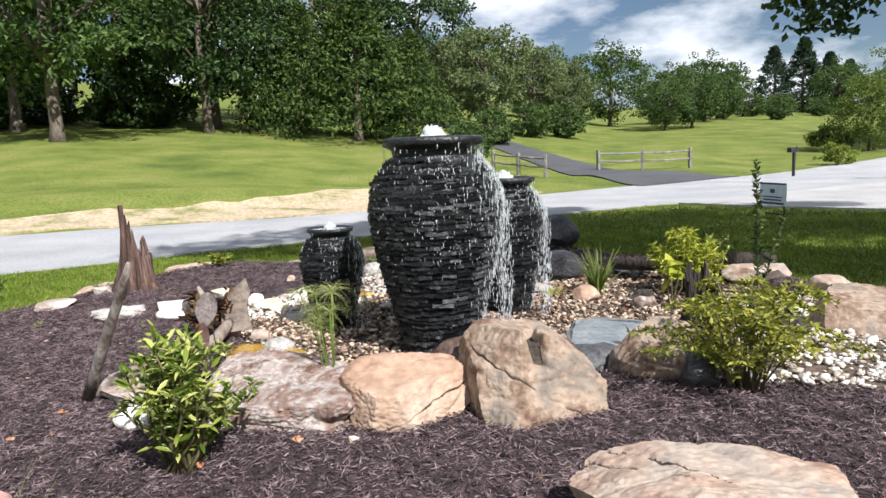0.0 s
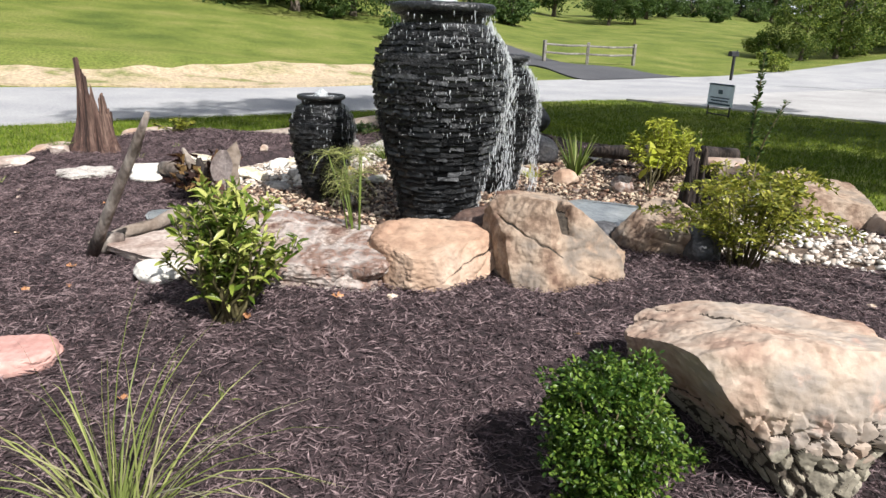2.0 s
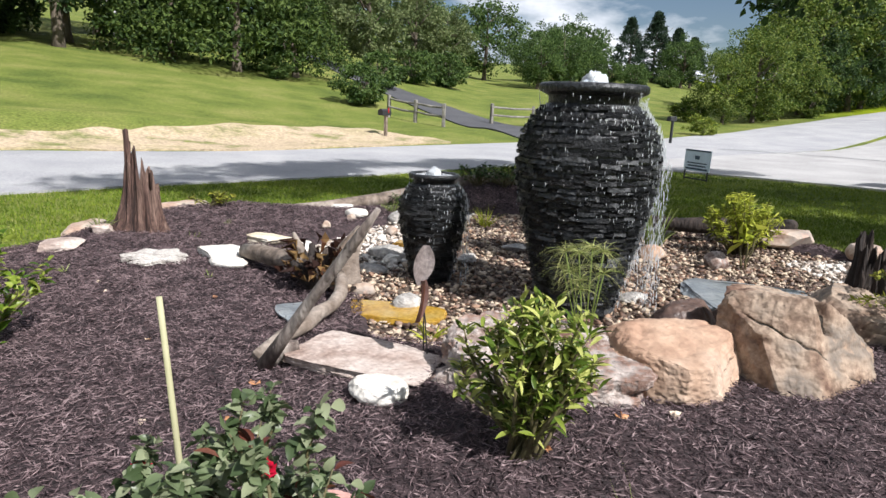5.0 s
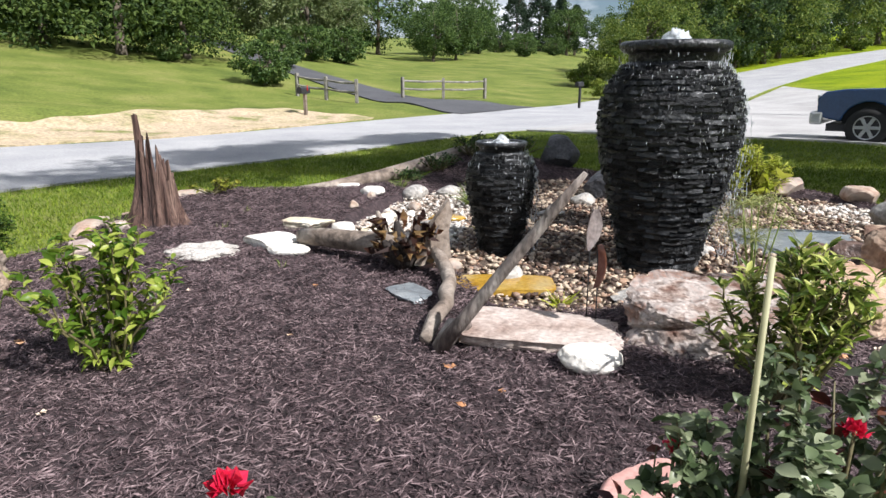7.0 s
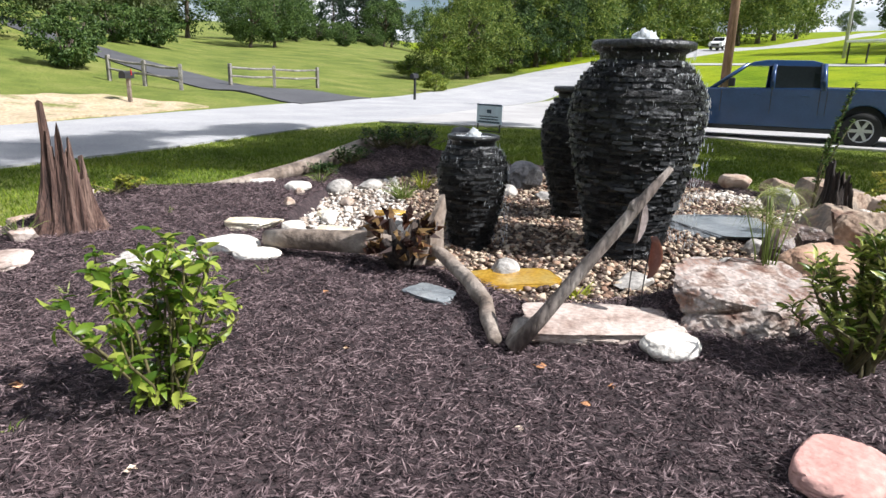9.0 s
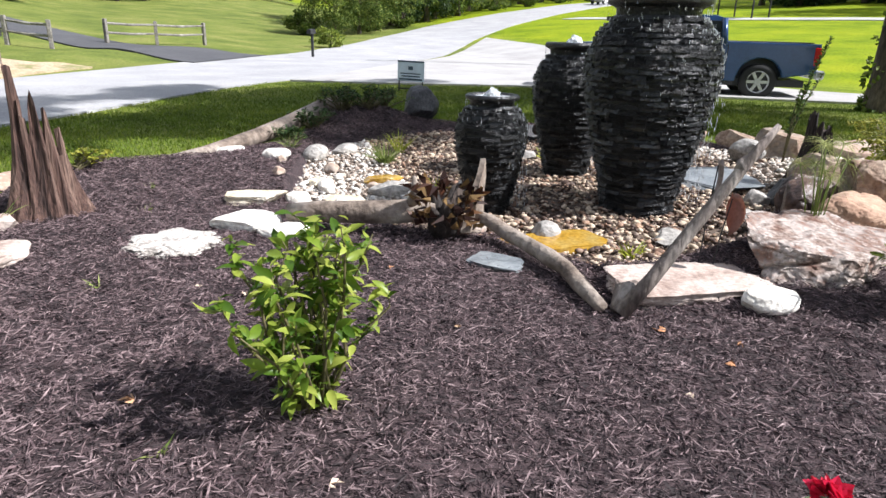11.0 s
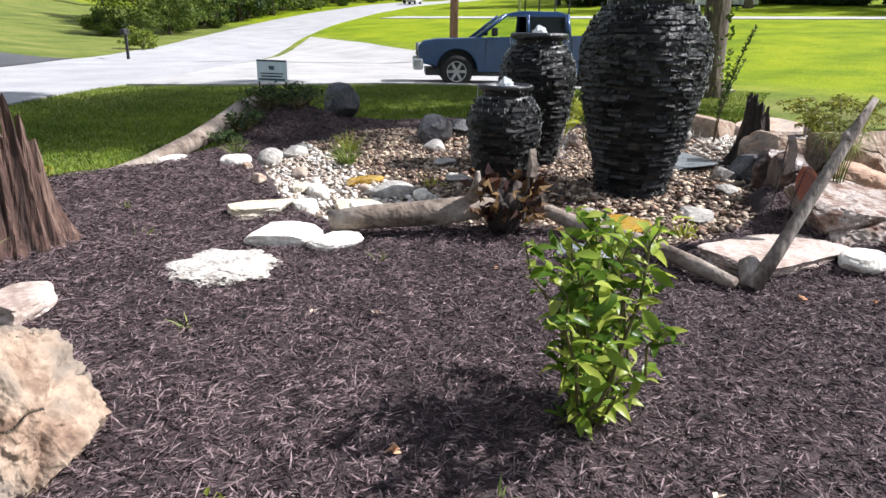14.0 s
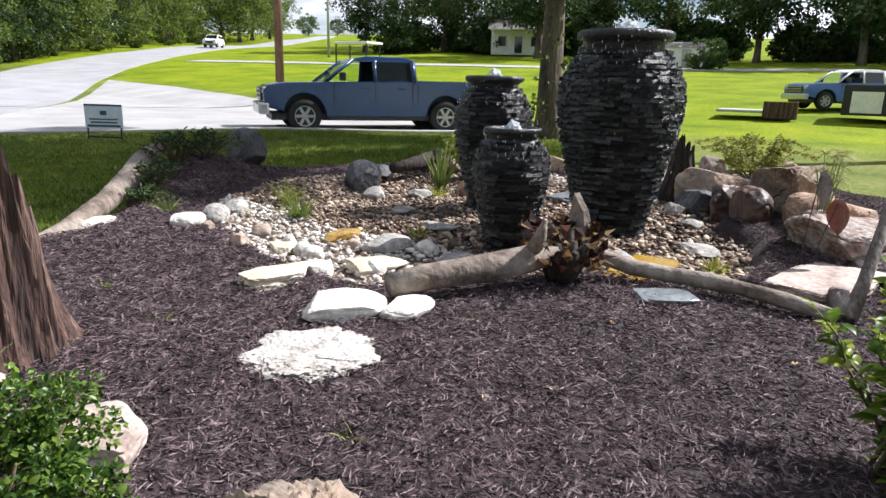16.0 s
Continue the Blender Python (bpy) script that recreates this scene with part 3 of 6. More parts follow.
ROAD_NEAR = [(-60, -18), (-20, 3), (-6.8, 9.3), (-5.4, 9.95), (-3.2, 11.3), (-1, 13.0), (1.9, 15.3), (4, 16.7), (7, 18.3), (12, 21.3), (20, 26.6), (30, 33), (41, 38.6), (58, 46), (78, 52), (110, 59), (160, 72), (260, 104)]
ROAD_FAR = [(-63, -12), (-23, 8.0), (-9.8, 14.2), (-7.2, 15.6), (-3.1, 17.8), (1.3, 21.4), (5, 24.6), (9, 27.8), (17, 33), (27, 39.3), (38, 45.6), (56, 53), (76, 58.6), (108, 65.5), (158, 78.5), (258, 111)]
strip("road", ROAD_NEAR, ROAD_FAR, 0.035, M_ROAD, "sunlit pale grey worn asphalt country road", "road", 320, 10)
strip("driveway", [(5.6, 17.3), (6.8, 15.4), (8.6, 12.7), (10.4, 10.0), (12.3, 6.9), (13.2, 5.6), (13.7, 4.8)],
      [(31.5, 33.2), (28.4, 26.4), (24.5, 20.8), (20.6, 15.8), (16.6, 11.4), (15.6, 8.4), (15.8, 6.6), (16.2, 6.0)], 0.05, M_CONCRETE,
      "bright pale concrete driveway meeting the road", "driveway", 90, 8)
strip("asphalt_drive", [(6.9, 25.5), (5.4, 30), (4.4, 36), (2.6, 44), (0.0, 54), (-2.0, 64), (-8, 78)], [(12.5, 30.0), (8.0, 33.6), (7.2, 38), (5.2, 46), (2.6, 55), (0.6, 65), (-5, 79)],
      0.06, M_ASPHALT, "dark asphalt drive between split-rail fences", "driveway", 90, 6)
strip("far_street", [(50, 40), (52.6, 22), (54.2, 6), (51.5, -15), (45, -35)], [(53, 40), (55.6, 22), (57.2, 6), (54.4, -15), (48, -35)], 0.06, M_CONCRETE,
      "pale side street beyond the lawn", "street", 60, 4)
strip("sand_bank", [(-23, 8.4), (-16, 11.4), (-9.9, 14.7), (-7.2, 16.0), (-3.1, 18.2), (1.0, 21.6), (2.8, 23.6)], [(-23, 8.9), (-17, 12.2), (-11.5, 15.9), (-8.2, 18.0), (-4.5, 22.0), (-0.5, 24.6), (2.4, 24.3)], 0.05, M_SAND,
      "bare sandy soil bank along the road", "soil", 120, 8, wav=0.28)


# ---- rocks ----
def rock_mesh(name, size, seed, material, cuts=13, rough=0.045, level=4, flat_top=0.0, block=0.0, cracks=(), cells=0.0, cavity=None, planes=(), taper=None, crust=None):
    """A field stone: a ball, planed by random cuts, roughened at several scales, with split lines, broken cells and a hollow."""
    rs = np.random.RandomState(seed)
    bm = bmesh.new()
    bmesh.ops.create_icosphere(bm, subdivisions=level, radius=1.0)
    V = np.array([v.co[:] for v in bm.verts])
    if block:
        V = V / (np.sum(np.abs(V) ** (2 + 7 * block), axis=1) ** (1 / (2 + 7 * block)))[:, None]
    for _ in range(cuts):
        n = rs.normal(size=3)
        n[2] *= 0.7
        n /= np.linalg.norm(n)
        d = rs.uniform(0.64, 0.92)
        e = V @ n - d
        V = V - np.maximum(e, 0)[:, None] * n
    for n, d in planes:
        n = np.array(n) / np.linalg.norm(n)
        V = V - np.maximum(V @ n - d, 0)[:, None] * n * 0.97
    if taper:
        k = np.clip((V[:, 2] + 0.75) / 1.15, 0, 1) ** 0.8
        V[:, 0] = V[:, 0] * (taper[0] + (1 - taper[0]) * k) + taper[2] * (1 - k)
        V[:, 1] = V[:, 1] * (taper[1] + (1 - taper[1]) * k)
    if flat_top:
        e = V[:, 2] - flat_top
        V[:, 2] -= np.maximum(e, 0) * 0.93
    off = Vector(rs.uniform(-50, 50, 3))
    out, crack_dims = [], []
    for p in V:
        q = Vector(p) * 1.3 + off
        a = noise.noise(q)
        crack_dim = 0.0
        k = rough * (a + 0.6 * noise.noise(q * 2.3) + 0.35 * abs(noise.noise(q * 5.3)) + 0.22 * noise.noise(q * 11.0))
        if level >= 5:
            k += rough * 0.14 * noise.noise(q * 25.0)
        k -= rough * 1.1 * max(0.0, 0.12 - abs(noise.noise(q * 0.9 + Vector((7, 3, 1))))) * 5
        for (nx, ny, nz), d0, deep in cracks:
            s = p[0] * nx + p[1] * ny + p[2] * nz - d0 + 0.10 * a + 0.05 * noise.noise(q * 4.0)
            g = math.exp(-(s / 0.018) ** 2) * min(1.0, max(0.0, 0.85 + 1.6 * noise.noise(q * 1.7 + Vector((4, 4, 4)))))
            k -= deep * g
            crack_dim = max(crack_dim, g)
        if cells and p[2] < 0.45:
            w = Vector((p[0] * 1.25, p[1], p[2] * 0.85)) * cells + off
            w += Vector((noise.noise(w * 1.5), noise.noise(w * 1.5 + Vector((9, 2, 4))), 0)) * 0.25
            c = noise.voronoi(w)[0]
            fade = min(1.0, (0.45 - p[2]) * 3)
            g = max(0.0, 1 - (c[1] - c[0]) / 0.21)
            k -= (0.085 * g ** 1.3 + 0.02 * c[0] - 0.02) * fade
            crack_dim = max(crack_dim, g * fade)
        if cavity:
            (cx, cy, cz), w, hgt, deep = cavity
            u = Vector(p).normalized() - Vector((cx, cy, cz)).normalized()
            e = max(abs(u.x + 0.3 * u.z) / w, abs(u.z) / hgt, abs(u.y) / 0.6) + 0.25 * noise.noise(q * 3.0)
            g = 1 / (1 + max(e, 0.0) ** 9)
            k -= deep * g * (1 + 0.3 * noise.noise(q * 6.0))
            crack_dim = max(crack_dim, 0.7 * g)
        crack_dims.append(crack_dim)
        out.append(p * (1 + k))
    V = np.array(out) * (np.array(size) / 2)
    for v, c in zip(bm.verts, V):
        v.co = c
    me = bm_mesh(name, bm, material, True)
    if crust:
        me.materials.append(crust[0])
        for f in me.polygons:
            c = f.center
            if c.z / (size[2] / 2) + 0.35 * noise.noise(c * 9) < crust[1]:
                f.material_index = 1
    # deep groove and cavity faces take the dark colour, as painted shade
    if max(crack_dims) > 0.5 and level > 6:
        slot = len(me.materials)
        me.materials.append(M_CRACK_SHADE)
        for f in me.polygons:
            if sum(crack_dims[i] for i in f.vertices) / len(f.vertices) > 0.55:
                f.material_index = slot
    me.set_sharp_from_angle(angle=radians(26))
    return me


def rock(name, x, y, size, rz, seed, material, label, sink=0.25, tilt=(0, 0), category="rock", group="", base=None, **kw):
    me = rock_mesh(name, size, seed, material, **kw)
    z = (zb(x, y) if base is None else base) + size[2] * (0.5 - sink)
    ob = new(name, me)
    ob.matrix_world = pose(x, y, z, tilt[0], tilt[1], rz)
    return tagged(ob, label, category, group)


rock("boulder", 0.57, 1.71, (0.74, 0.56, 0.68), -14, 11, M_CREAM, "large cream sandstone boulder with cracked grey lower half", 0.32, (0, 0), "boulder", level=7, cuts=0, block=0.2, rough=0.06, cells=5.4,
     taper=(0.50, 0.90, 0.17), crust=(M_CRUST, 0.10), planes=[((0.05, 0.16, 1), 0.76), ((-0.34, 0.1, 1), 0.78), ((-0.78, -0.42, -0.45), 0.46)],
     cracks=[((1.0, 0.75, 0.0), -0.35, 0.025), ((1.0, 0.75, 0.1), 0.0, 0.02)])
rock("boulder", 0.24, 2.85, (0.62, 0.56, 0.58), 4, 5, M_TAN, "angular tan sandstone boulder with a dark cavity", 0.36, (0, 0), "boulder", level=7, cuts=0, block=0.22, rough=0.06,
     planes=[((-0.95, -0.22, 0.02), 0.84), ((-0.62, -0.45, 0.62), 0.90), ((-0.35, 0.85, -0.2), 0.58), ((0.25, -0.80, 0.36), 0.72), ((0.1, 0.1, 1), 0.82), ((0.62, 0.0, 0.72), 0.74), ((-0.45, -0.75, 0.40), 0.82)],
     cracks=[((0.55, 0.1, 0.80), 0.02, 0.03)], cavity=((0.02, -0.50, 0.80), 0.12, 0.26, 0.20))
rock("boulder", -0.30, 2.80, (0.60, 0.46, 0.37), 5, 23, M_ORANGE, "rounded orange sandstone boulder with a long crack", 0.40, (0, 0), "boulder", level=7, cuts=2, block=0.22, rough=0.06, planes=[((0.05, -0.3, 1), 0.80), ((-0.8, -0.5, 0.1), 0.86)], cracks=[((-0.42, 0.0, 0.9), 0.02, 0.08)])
rock("boulder", -0.92, 2.88, (0.92, 0.62, 0.38), -12, 31, M_PINKGREY, "low weathered pinkish grey boulder with flaking sloping top", 0.42, (0, 0), "boulder", level=6, cuts=6, block=0.12, rough=0.12, planes=[((0.0, -0.30, 1), 0.58), ((-0.8, -0.4, 0.35), 0.80), ((-0.62, 0.75, -0.22), 0.56), ((0.1, -0.9, 0.2), 0.82)], cracks=[((0.1, -0.35, 0.9), 0.28, 0.06), ((0.9, 0.3, 0.2), 0.3, 0.05)])
rock("boulder", 0.90, 3.26, (0.56, 0.50, 0.44), 35, 41, M_TAN, "reddish tan boulder behind the fern", 0.2, (0, 5), "boulder", level=6, cuts=5, block=0.35, rough=0.07, planes=[((-0.2, -0.2, 1), 0.75), ((-0.9, 0.3, 0.0), 0.72)])
rock("rock", 0.40, 3.27, (0.46, 0.30, 0.40), -35, 95, M_WETBROWN, "dark brown wet rock leaning on the tan boulder", 0.2, cuts=7, rough=0.07, level=5, planes=[((-0.5, 0.8, -0.1), 0.62)])
rock("rock", -0.02, 3.20, (0.40, 0.26, 0.30), 10, 99, M_WETBROWN, "low dark brown wet rock behind the orange boulder", 0.25, cuts=6, rough=0.07, level=5)
rock("rock", 0.62, 3.44, (0.40, 0.30, 0.26), 35, 96, M_DARKROCK, "dark wet rock at the basin's edge", 0.2, cuts=9, rough=0.07, level=5)
rock("boulder", -4.02, 4.67, (0.52, 0.42, 0.57), 73, 57, M_TAN, "broken cream sandstone boulder at the bed's edge", 0.40, (0, 0), "boulder", level=7, cuts=4, rough=0.15, block=0.1, planes=[((0.05, 0.78, 0.60), 0.42), ((-0.47, -0.51, 0.72), 0.60), ((-0.75, 0.1, 0.65), 0.60), ((0.2, -0.3, 1.0), 0.86)], cracks=[((0.3, 0.2, 0.9), 0.1, 0.06), ((0.8, 0.5, 0.1), 0.2, 0.05)])
rock("boulder", 2.36, 4.00, (0.80, 0.62, 0.42), 15, 63, M_TAN, "tan weathered boulder beside white gravel", 0.3, (0, 8), "boulder", level=5, cuts=5, block=0.2, rough=0.06, planes=[((-0.2, -0.25, 1), 0.55), ((-0.55, -0.7, 0.2), 0.66), ((0.7, -0.5, 0.5), 0.7)])
rock("boulder", 2.72, 3.44, (0.86, 0.52, 0.34), -25, 67, M_CREAM, "pale cream slab boulder at the bed's edge", 0.3, (0, -5), "boulder", level=5, cuts=5, block=0.3, rough=0.06, planes=[((0.1, -0.2, 1), 0.5), ((-0.9, -0.2, 0.1), 0.75)])
rock("rock", 2.42, 3.02, (0.30, 0.26, 0.26), 40, 71, M_PINKGREY, "brown broken rock at the bed's edge", 0.2)
rock("rock", 2.15, 2.72, (0.60, 0.36, 0.10), -30, 73, M_ORANGE, "flat orange sandstone slab in mulch", 0.3, flat_top=0.6)
rock("rock", 2.40, 2.35, (0.36, 0.30, 0.24), 12, 75, M_TAN, "tan rock at the mulch edge", 0.3)
rock("rock", 1.96, 4.24, (0.34, 0.28, 0.26), 70, 77, M_GREY, "grey rock among pebbles", 0.2)
rock("flat_rock", 2.50, 5.72, (0.66, 0.36, 0.22), 10, 81, M_CREAM, "pale flat rock edging the gravel", 0.2, flat_top=0.5)
rock("flat_rock", 2.80, 5.15, (0.42, 0.32, 0.22), 60, 83, M_CREAM, "pale rock edging the gravel", 0.2)
rock("flat_rock", 2.70, 4.62, (0.46, 0.30, 0.22), 80, 85, M_TAN, "tan rock edging the gravel", 0.2)
rock("rock", 1.55, 6.35, (0.40, 0.26, 0.20), 10, 87, M_DARKROCK, "dark wet rock behind the fountain", 0.2)
rock("rock", 0.86, 6.30, (0.56, 0.40, 0.34), 20, 89, M_DARKROCK, "dark rounded rock behind the fountain", 0.2)
rock("rock", 1.05, 7.55, (0.55, 0.40, 0.42), 20, 90, M_DARKROCK, "dark shaded rock on the mulch mound", 0.15)
rock("rock", 0.45, 6.05, (0.26, 0.2, 0.14), 10, 91, M_GREY, "pale grey rock in the gravel", 0.2)
rock("rock", 0.62, 5.7, (0.24, 0.2, 0.12), 50, 92, M_GREY, "pale grey rock in the gravel", 0.2)
rock("rock", 1.35, 5.05, (0.24, 0.20, 0.18), 30, 93, M_PINKGREY, "reddish rock in the gravel", 0.2)
rock("rock", 0.95, 5.35, (0.26, 0.20, 0.16), 30, 94, M_ORANGE, "orange rock in the gravel", 0.2)
rock("rock", 1.05, 3.05, (0.34, 0.26, 0.20), 70, 97, M_DARKROCK, "dark wet rock under the snag", 0.2)
rock("rock", 0.52, 3.62, (0.22, 0.18, 0.14), 20, 98, M_GREY, "small grey rock by the flagstone", 0.2)

# flat and rounded stones
rock("flagstone", 0.92, 4.18, (0.98, 0.74, 0.07), 40, 101, M_BLUESTONE, "wet blue-grey flagstone over the gravel basin", 0.0, (0, 0), "flagstone", base=-0.135, flat_top=0.4, cuts=5, block=0.3, rough=0.05, level=5)
rock("flagstone", -1.33, 4.02, (0.62, 0.28, 0.07), -24, 103, M_AMBER, "amber yellow wet flagstone in the gravel", 0.1, (0, 0), "flagstone", flat_top=0.5, block=0.5, rough=0.03, cuts=2)
rock("flagstone", -0.98, 5.80, (0.34, 0.18, 0.08), -10, 105, M_AMBER, "amber stone at the pool's far side", 0.1, (0, 0), "flagstone", flat_top=0.5, rough=0.05)
rock("flagstone", -1.52, 3.16, (0.62, 0.40, 0.12), -38, 107, M_PALE, "pale pinkish flat stone below the leaning stick", 0.30, (0, 0), "flagstone", flat_top=0.38, block=0.75, rough=0.09, cuts=5, level=6)
rock("flagstone", -1.85, 3.945, (0.26, 0.18, 0.05), -75, 109, M_BLUESTONE, "small grey slate slab in the mulch", 0.2, (0, 0), "flagstone", flat_top=0.4, cuts=7, block=0.5, rough=0.08)
rock("flagstone", -0.72, 3.62, (0.34, 0.20, 0.08), 20, 111, M_GREY, "flat grey-green stone in the gravel", 0.1, (0, 0), "flagstone", flat_top=0.5)
rock("flagstone", -0.62, 5.25, (0.30, 0.17, 0.08), 70, 113, M_GREY, "flat grey stone in the gravel", 0.1, (0, 0), "flagstone", flat_top=0.5)
rock("flagstone", -0.1, 5.65, (0.30, 0.20, 0.08), 20, 114, M_GREY, "flat grey stone in the gravel", 0.1, (0, 0), "flagstone", flat_top=0.5)
rock("limestone_slab", -2.86, 5.22, (0.45, 0.36, 0.09), -40, 121, M_CHALK, "ragged white limestone slab lying in mulch", 0.3, (0, 0), "stone", rough=0.32, cuts=6, flat_top=0.36, level=6, cracks=[((0.6, 0.7, 0.1), 0.1, 0.10), ((0.9, -0.3, 0.1), -0.3, 0.10), ((0.2, 1.0, 0), -0.35, 0.08)])
STONES = [(-2.41, 5.27, .38, .33, .10, -40, M_WHITE), (-2.325, 5.02, .28, .18, .09, -30, M_WHITE), (-2.08, 5.71, .36, .26, .10, -40, M_BUFF), (-1.86, 5.60, .18, .15, .15, 10, M_WHITE),
          (-1.64, 5.38, .34, .22, .12, -50, M_BUFF), (-1.38, 6.62, .22, .16, .12, -20, M_WHITE), (-1.52, 7.16, .32, .17, .12, -15, M_WHITE),
          (-0.95, 6.70, .26, .19, .16, 10, M_GREY), (-0.60, 6.75, .24, .15, .12, 0, M_GREY), (-1.49, 2.84, .24, .18, .12, -30, M_WHITE),
          (-1.22, 4.12, .20, .16, .14, 30, M_GREY), (-1.20, 5.44, .34, .20, .13, -35, M_GREY), (0.10, 3.55, .22, .15, .08, 0, M_GREY), (0.25, 4.25, .24, .15, .07, 30, M_GREY),
          (-1.45, 4.45, .16, .12, .10, 0, M_CREAM), (-1.62, 4.42, .11, .10, .10, 0, M_PINK), (-1.42, 5.98, .22, .15, .09, 40, M_BUFF), (-1.35, 5.0, .26, .14, .08, -40, M_GREY)]
for k, (x, y, a, b, c, rz, m) in enumerate(STONES):
    rock("rounded_stone", x, y, (a, b, c), rz, 140 + k, m, {M_WHITE.name: "sun-bleached white rounded stone", M_CREAM.name: "cream rounded stone", M_BUFF.name: "pale buff flat-topped stone", M_GREY.name: "smooth grey rounded stone", M_PINK.name: "pinkish stone"}[m.name] + " beside the gravel bed",
         0.22, (0, 0), "stone", "stones round the pond", cuts=7 if m is M_BUFF else 2, rough=0.09 if m is M_BUFF else 0.05, level=5, flat_top=0.55 if m in (M_BUFF, M_WHITE) else 0.0, block=0.4 if m is M_BUFF else 0.0)
rs = np.random.RandomState(171)
for k in range(10):
    a, b = rs.uniform(-1.95, -1.05), rs.uniform(5.15, 6.45)
    s = rs.uniform(0.09, 0.17)
    rock("rubble_stone", a + 0.25 * (b - 5.2), b, (s, s * 0.8, s * 0.7), rs.uniform(0, 360), 700 + k, M_WHITE if k % 3 else M_CREAM, "broken pale limestone piece in white gravel", 0.2, (0, 0), "stone", "limestone rubble", cuts=10, rough=0.06, level=3)
rock("rounded_stone", -1.75, 2.10, (0.34, 0.23, 0.10), 12, 181, M_PINK, "flat pink sandstone lying alone in mulch", 0.25, (0, 0), "stone", cuts=0, rough=0.05, block=0.1, flat_top=0.6, level=5)
for k, (x, y, a, b, c, rz) in enumerate([(-3.53, 5.47, .36, .26, .10, 50), (-3.40, 5.98, .20, .14, .10, 20), (-3.62, 6.25, .50, .30, .18, 70), (-3.0, 7.12, .62, .30, .18, 40), (-3.35, 6.75, .3, .2, .16, 50), (-2.42, 7.42, .44, .22, .12, 20), (-2.0, 7.36, .34, .2, .1, 0)]):
    rock("edging_stone", x, y, (a, b, c), rz, 190 + k, M_PALE if k in (0, 1) else M_CREAM, "pale flat edging stone between bed and lawn", 0.15, (0, 0), "stone", "edging stones", base=zb(x, y) if k != 3 else -0.12, flat_top=0.6, rough=0.08)


# ---- wood ----
def log_thing(name, points, radii, material, label, category="log", segs=14, wobble=0.12, extra=()):
    ob = new(name, tubes(name, [(points, radii, segs), *extra], material, True, wobble))
    return tagged(ob, label, category)


log_thing("driftwood_log", [(-2.22, 5.13, -0.03), (-2.12, 4.99, -0.01), (-2.0, 4.82, 0.0), (-1.86, 4.62, 0.02), (-1.74, 4.46, 0.05)], [0.052, 0.058, 0.062, 0.066, 0.06], M_DRIFT, "grey weathered driftwood log lying in mulch",
          extra=[([(-1.82, 4.56, 0.05), (-1.84, 4.52, 0.14), (-1.87, 4.50, 0.23)], [0.045, 0.03, 0.010], 8)])
log_thing("driftwood_branch", [(-1.60, 4.32, 0.02), (-1.59, 4.22, 0.005), (-1.60, 4.08, -0.03), (-1.65, 3.90, -0.04), (-1.73, 3.74, -0.035), (-1.77, 3.62, -0.045), (-1.88, 3.47, -0.05), (-1.98, 3.30, -0.07)], [0.028, 0.036, 0.039, 0.036, 0.041, 0.034, 0.036, 0.026], M_DRIFT,
          "grey weathered driftwood branch curving along the gravel", segs=12)
log_thing("leaning_stick", [(-1.945, 3.235, -0.09), (-1.86, 3.17, 0.05), (-1.74, 3.09, 0.25), (-1.62, 3.01, 0.44), (-1.56, 2.97, 0.54), (-1.50, 2.925, 0.64)], [0.034, 0.027, 0.024, 0.022, 0.020, 0.011], M_STICK,
          "bare grey broken stick leaning out of the mulch", "stick", 10, 0.15,
          [([(-1.60, 3.0, 0.47), (-1.585, 3.0, 0.50), (-1.58, 2.995, 0.525)], [0.026, 0.022, 0.006], 7), ([(-1.93, 3.25, -0.09), (-1.87, 3.26, -0.02), (-1.80, 3.26, -0.01)], [0.04, 0.05, 0.02], 8)])
log_thing("border_log", [(-2.35, 7.05, -0.10), (-1.7, 7.18, -0.05), (-1.1, 7.40, 0.0), (-0.6, 7.62, 0.06), (-0.1, 7.85, 0.14), (0.35, 8.02, 0.20)], [0.05, 0.06, 0.07, 0.08, 0.085, 0.06], M_DRIFT, "long grey driftwood log bordering the bed and lawn")
log_thing("dark_log", [(1.35, 6.15, 0.0), (1.8, 6.0, 0.02), (2.3, 5.95, 0.03), (2.75, 6.0, 0.02)], [0.05, 0.075, 0.08, 0.06], M_DARKWOOD, "dark wet log lying behind the gravel")


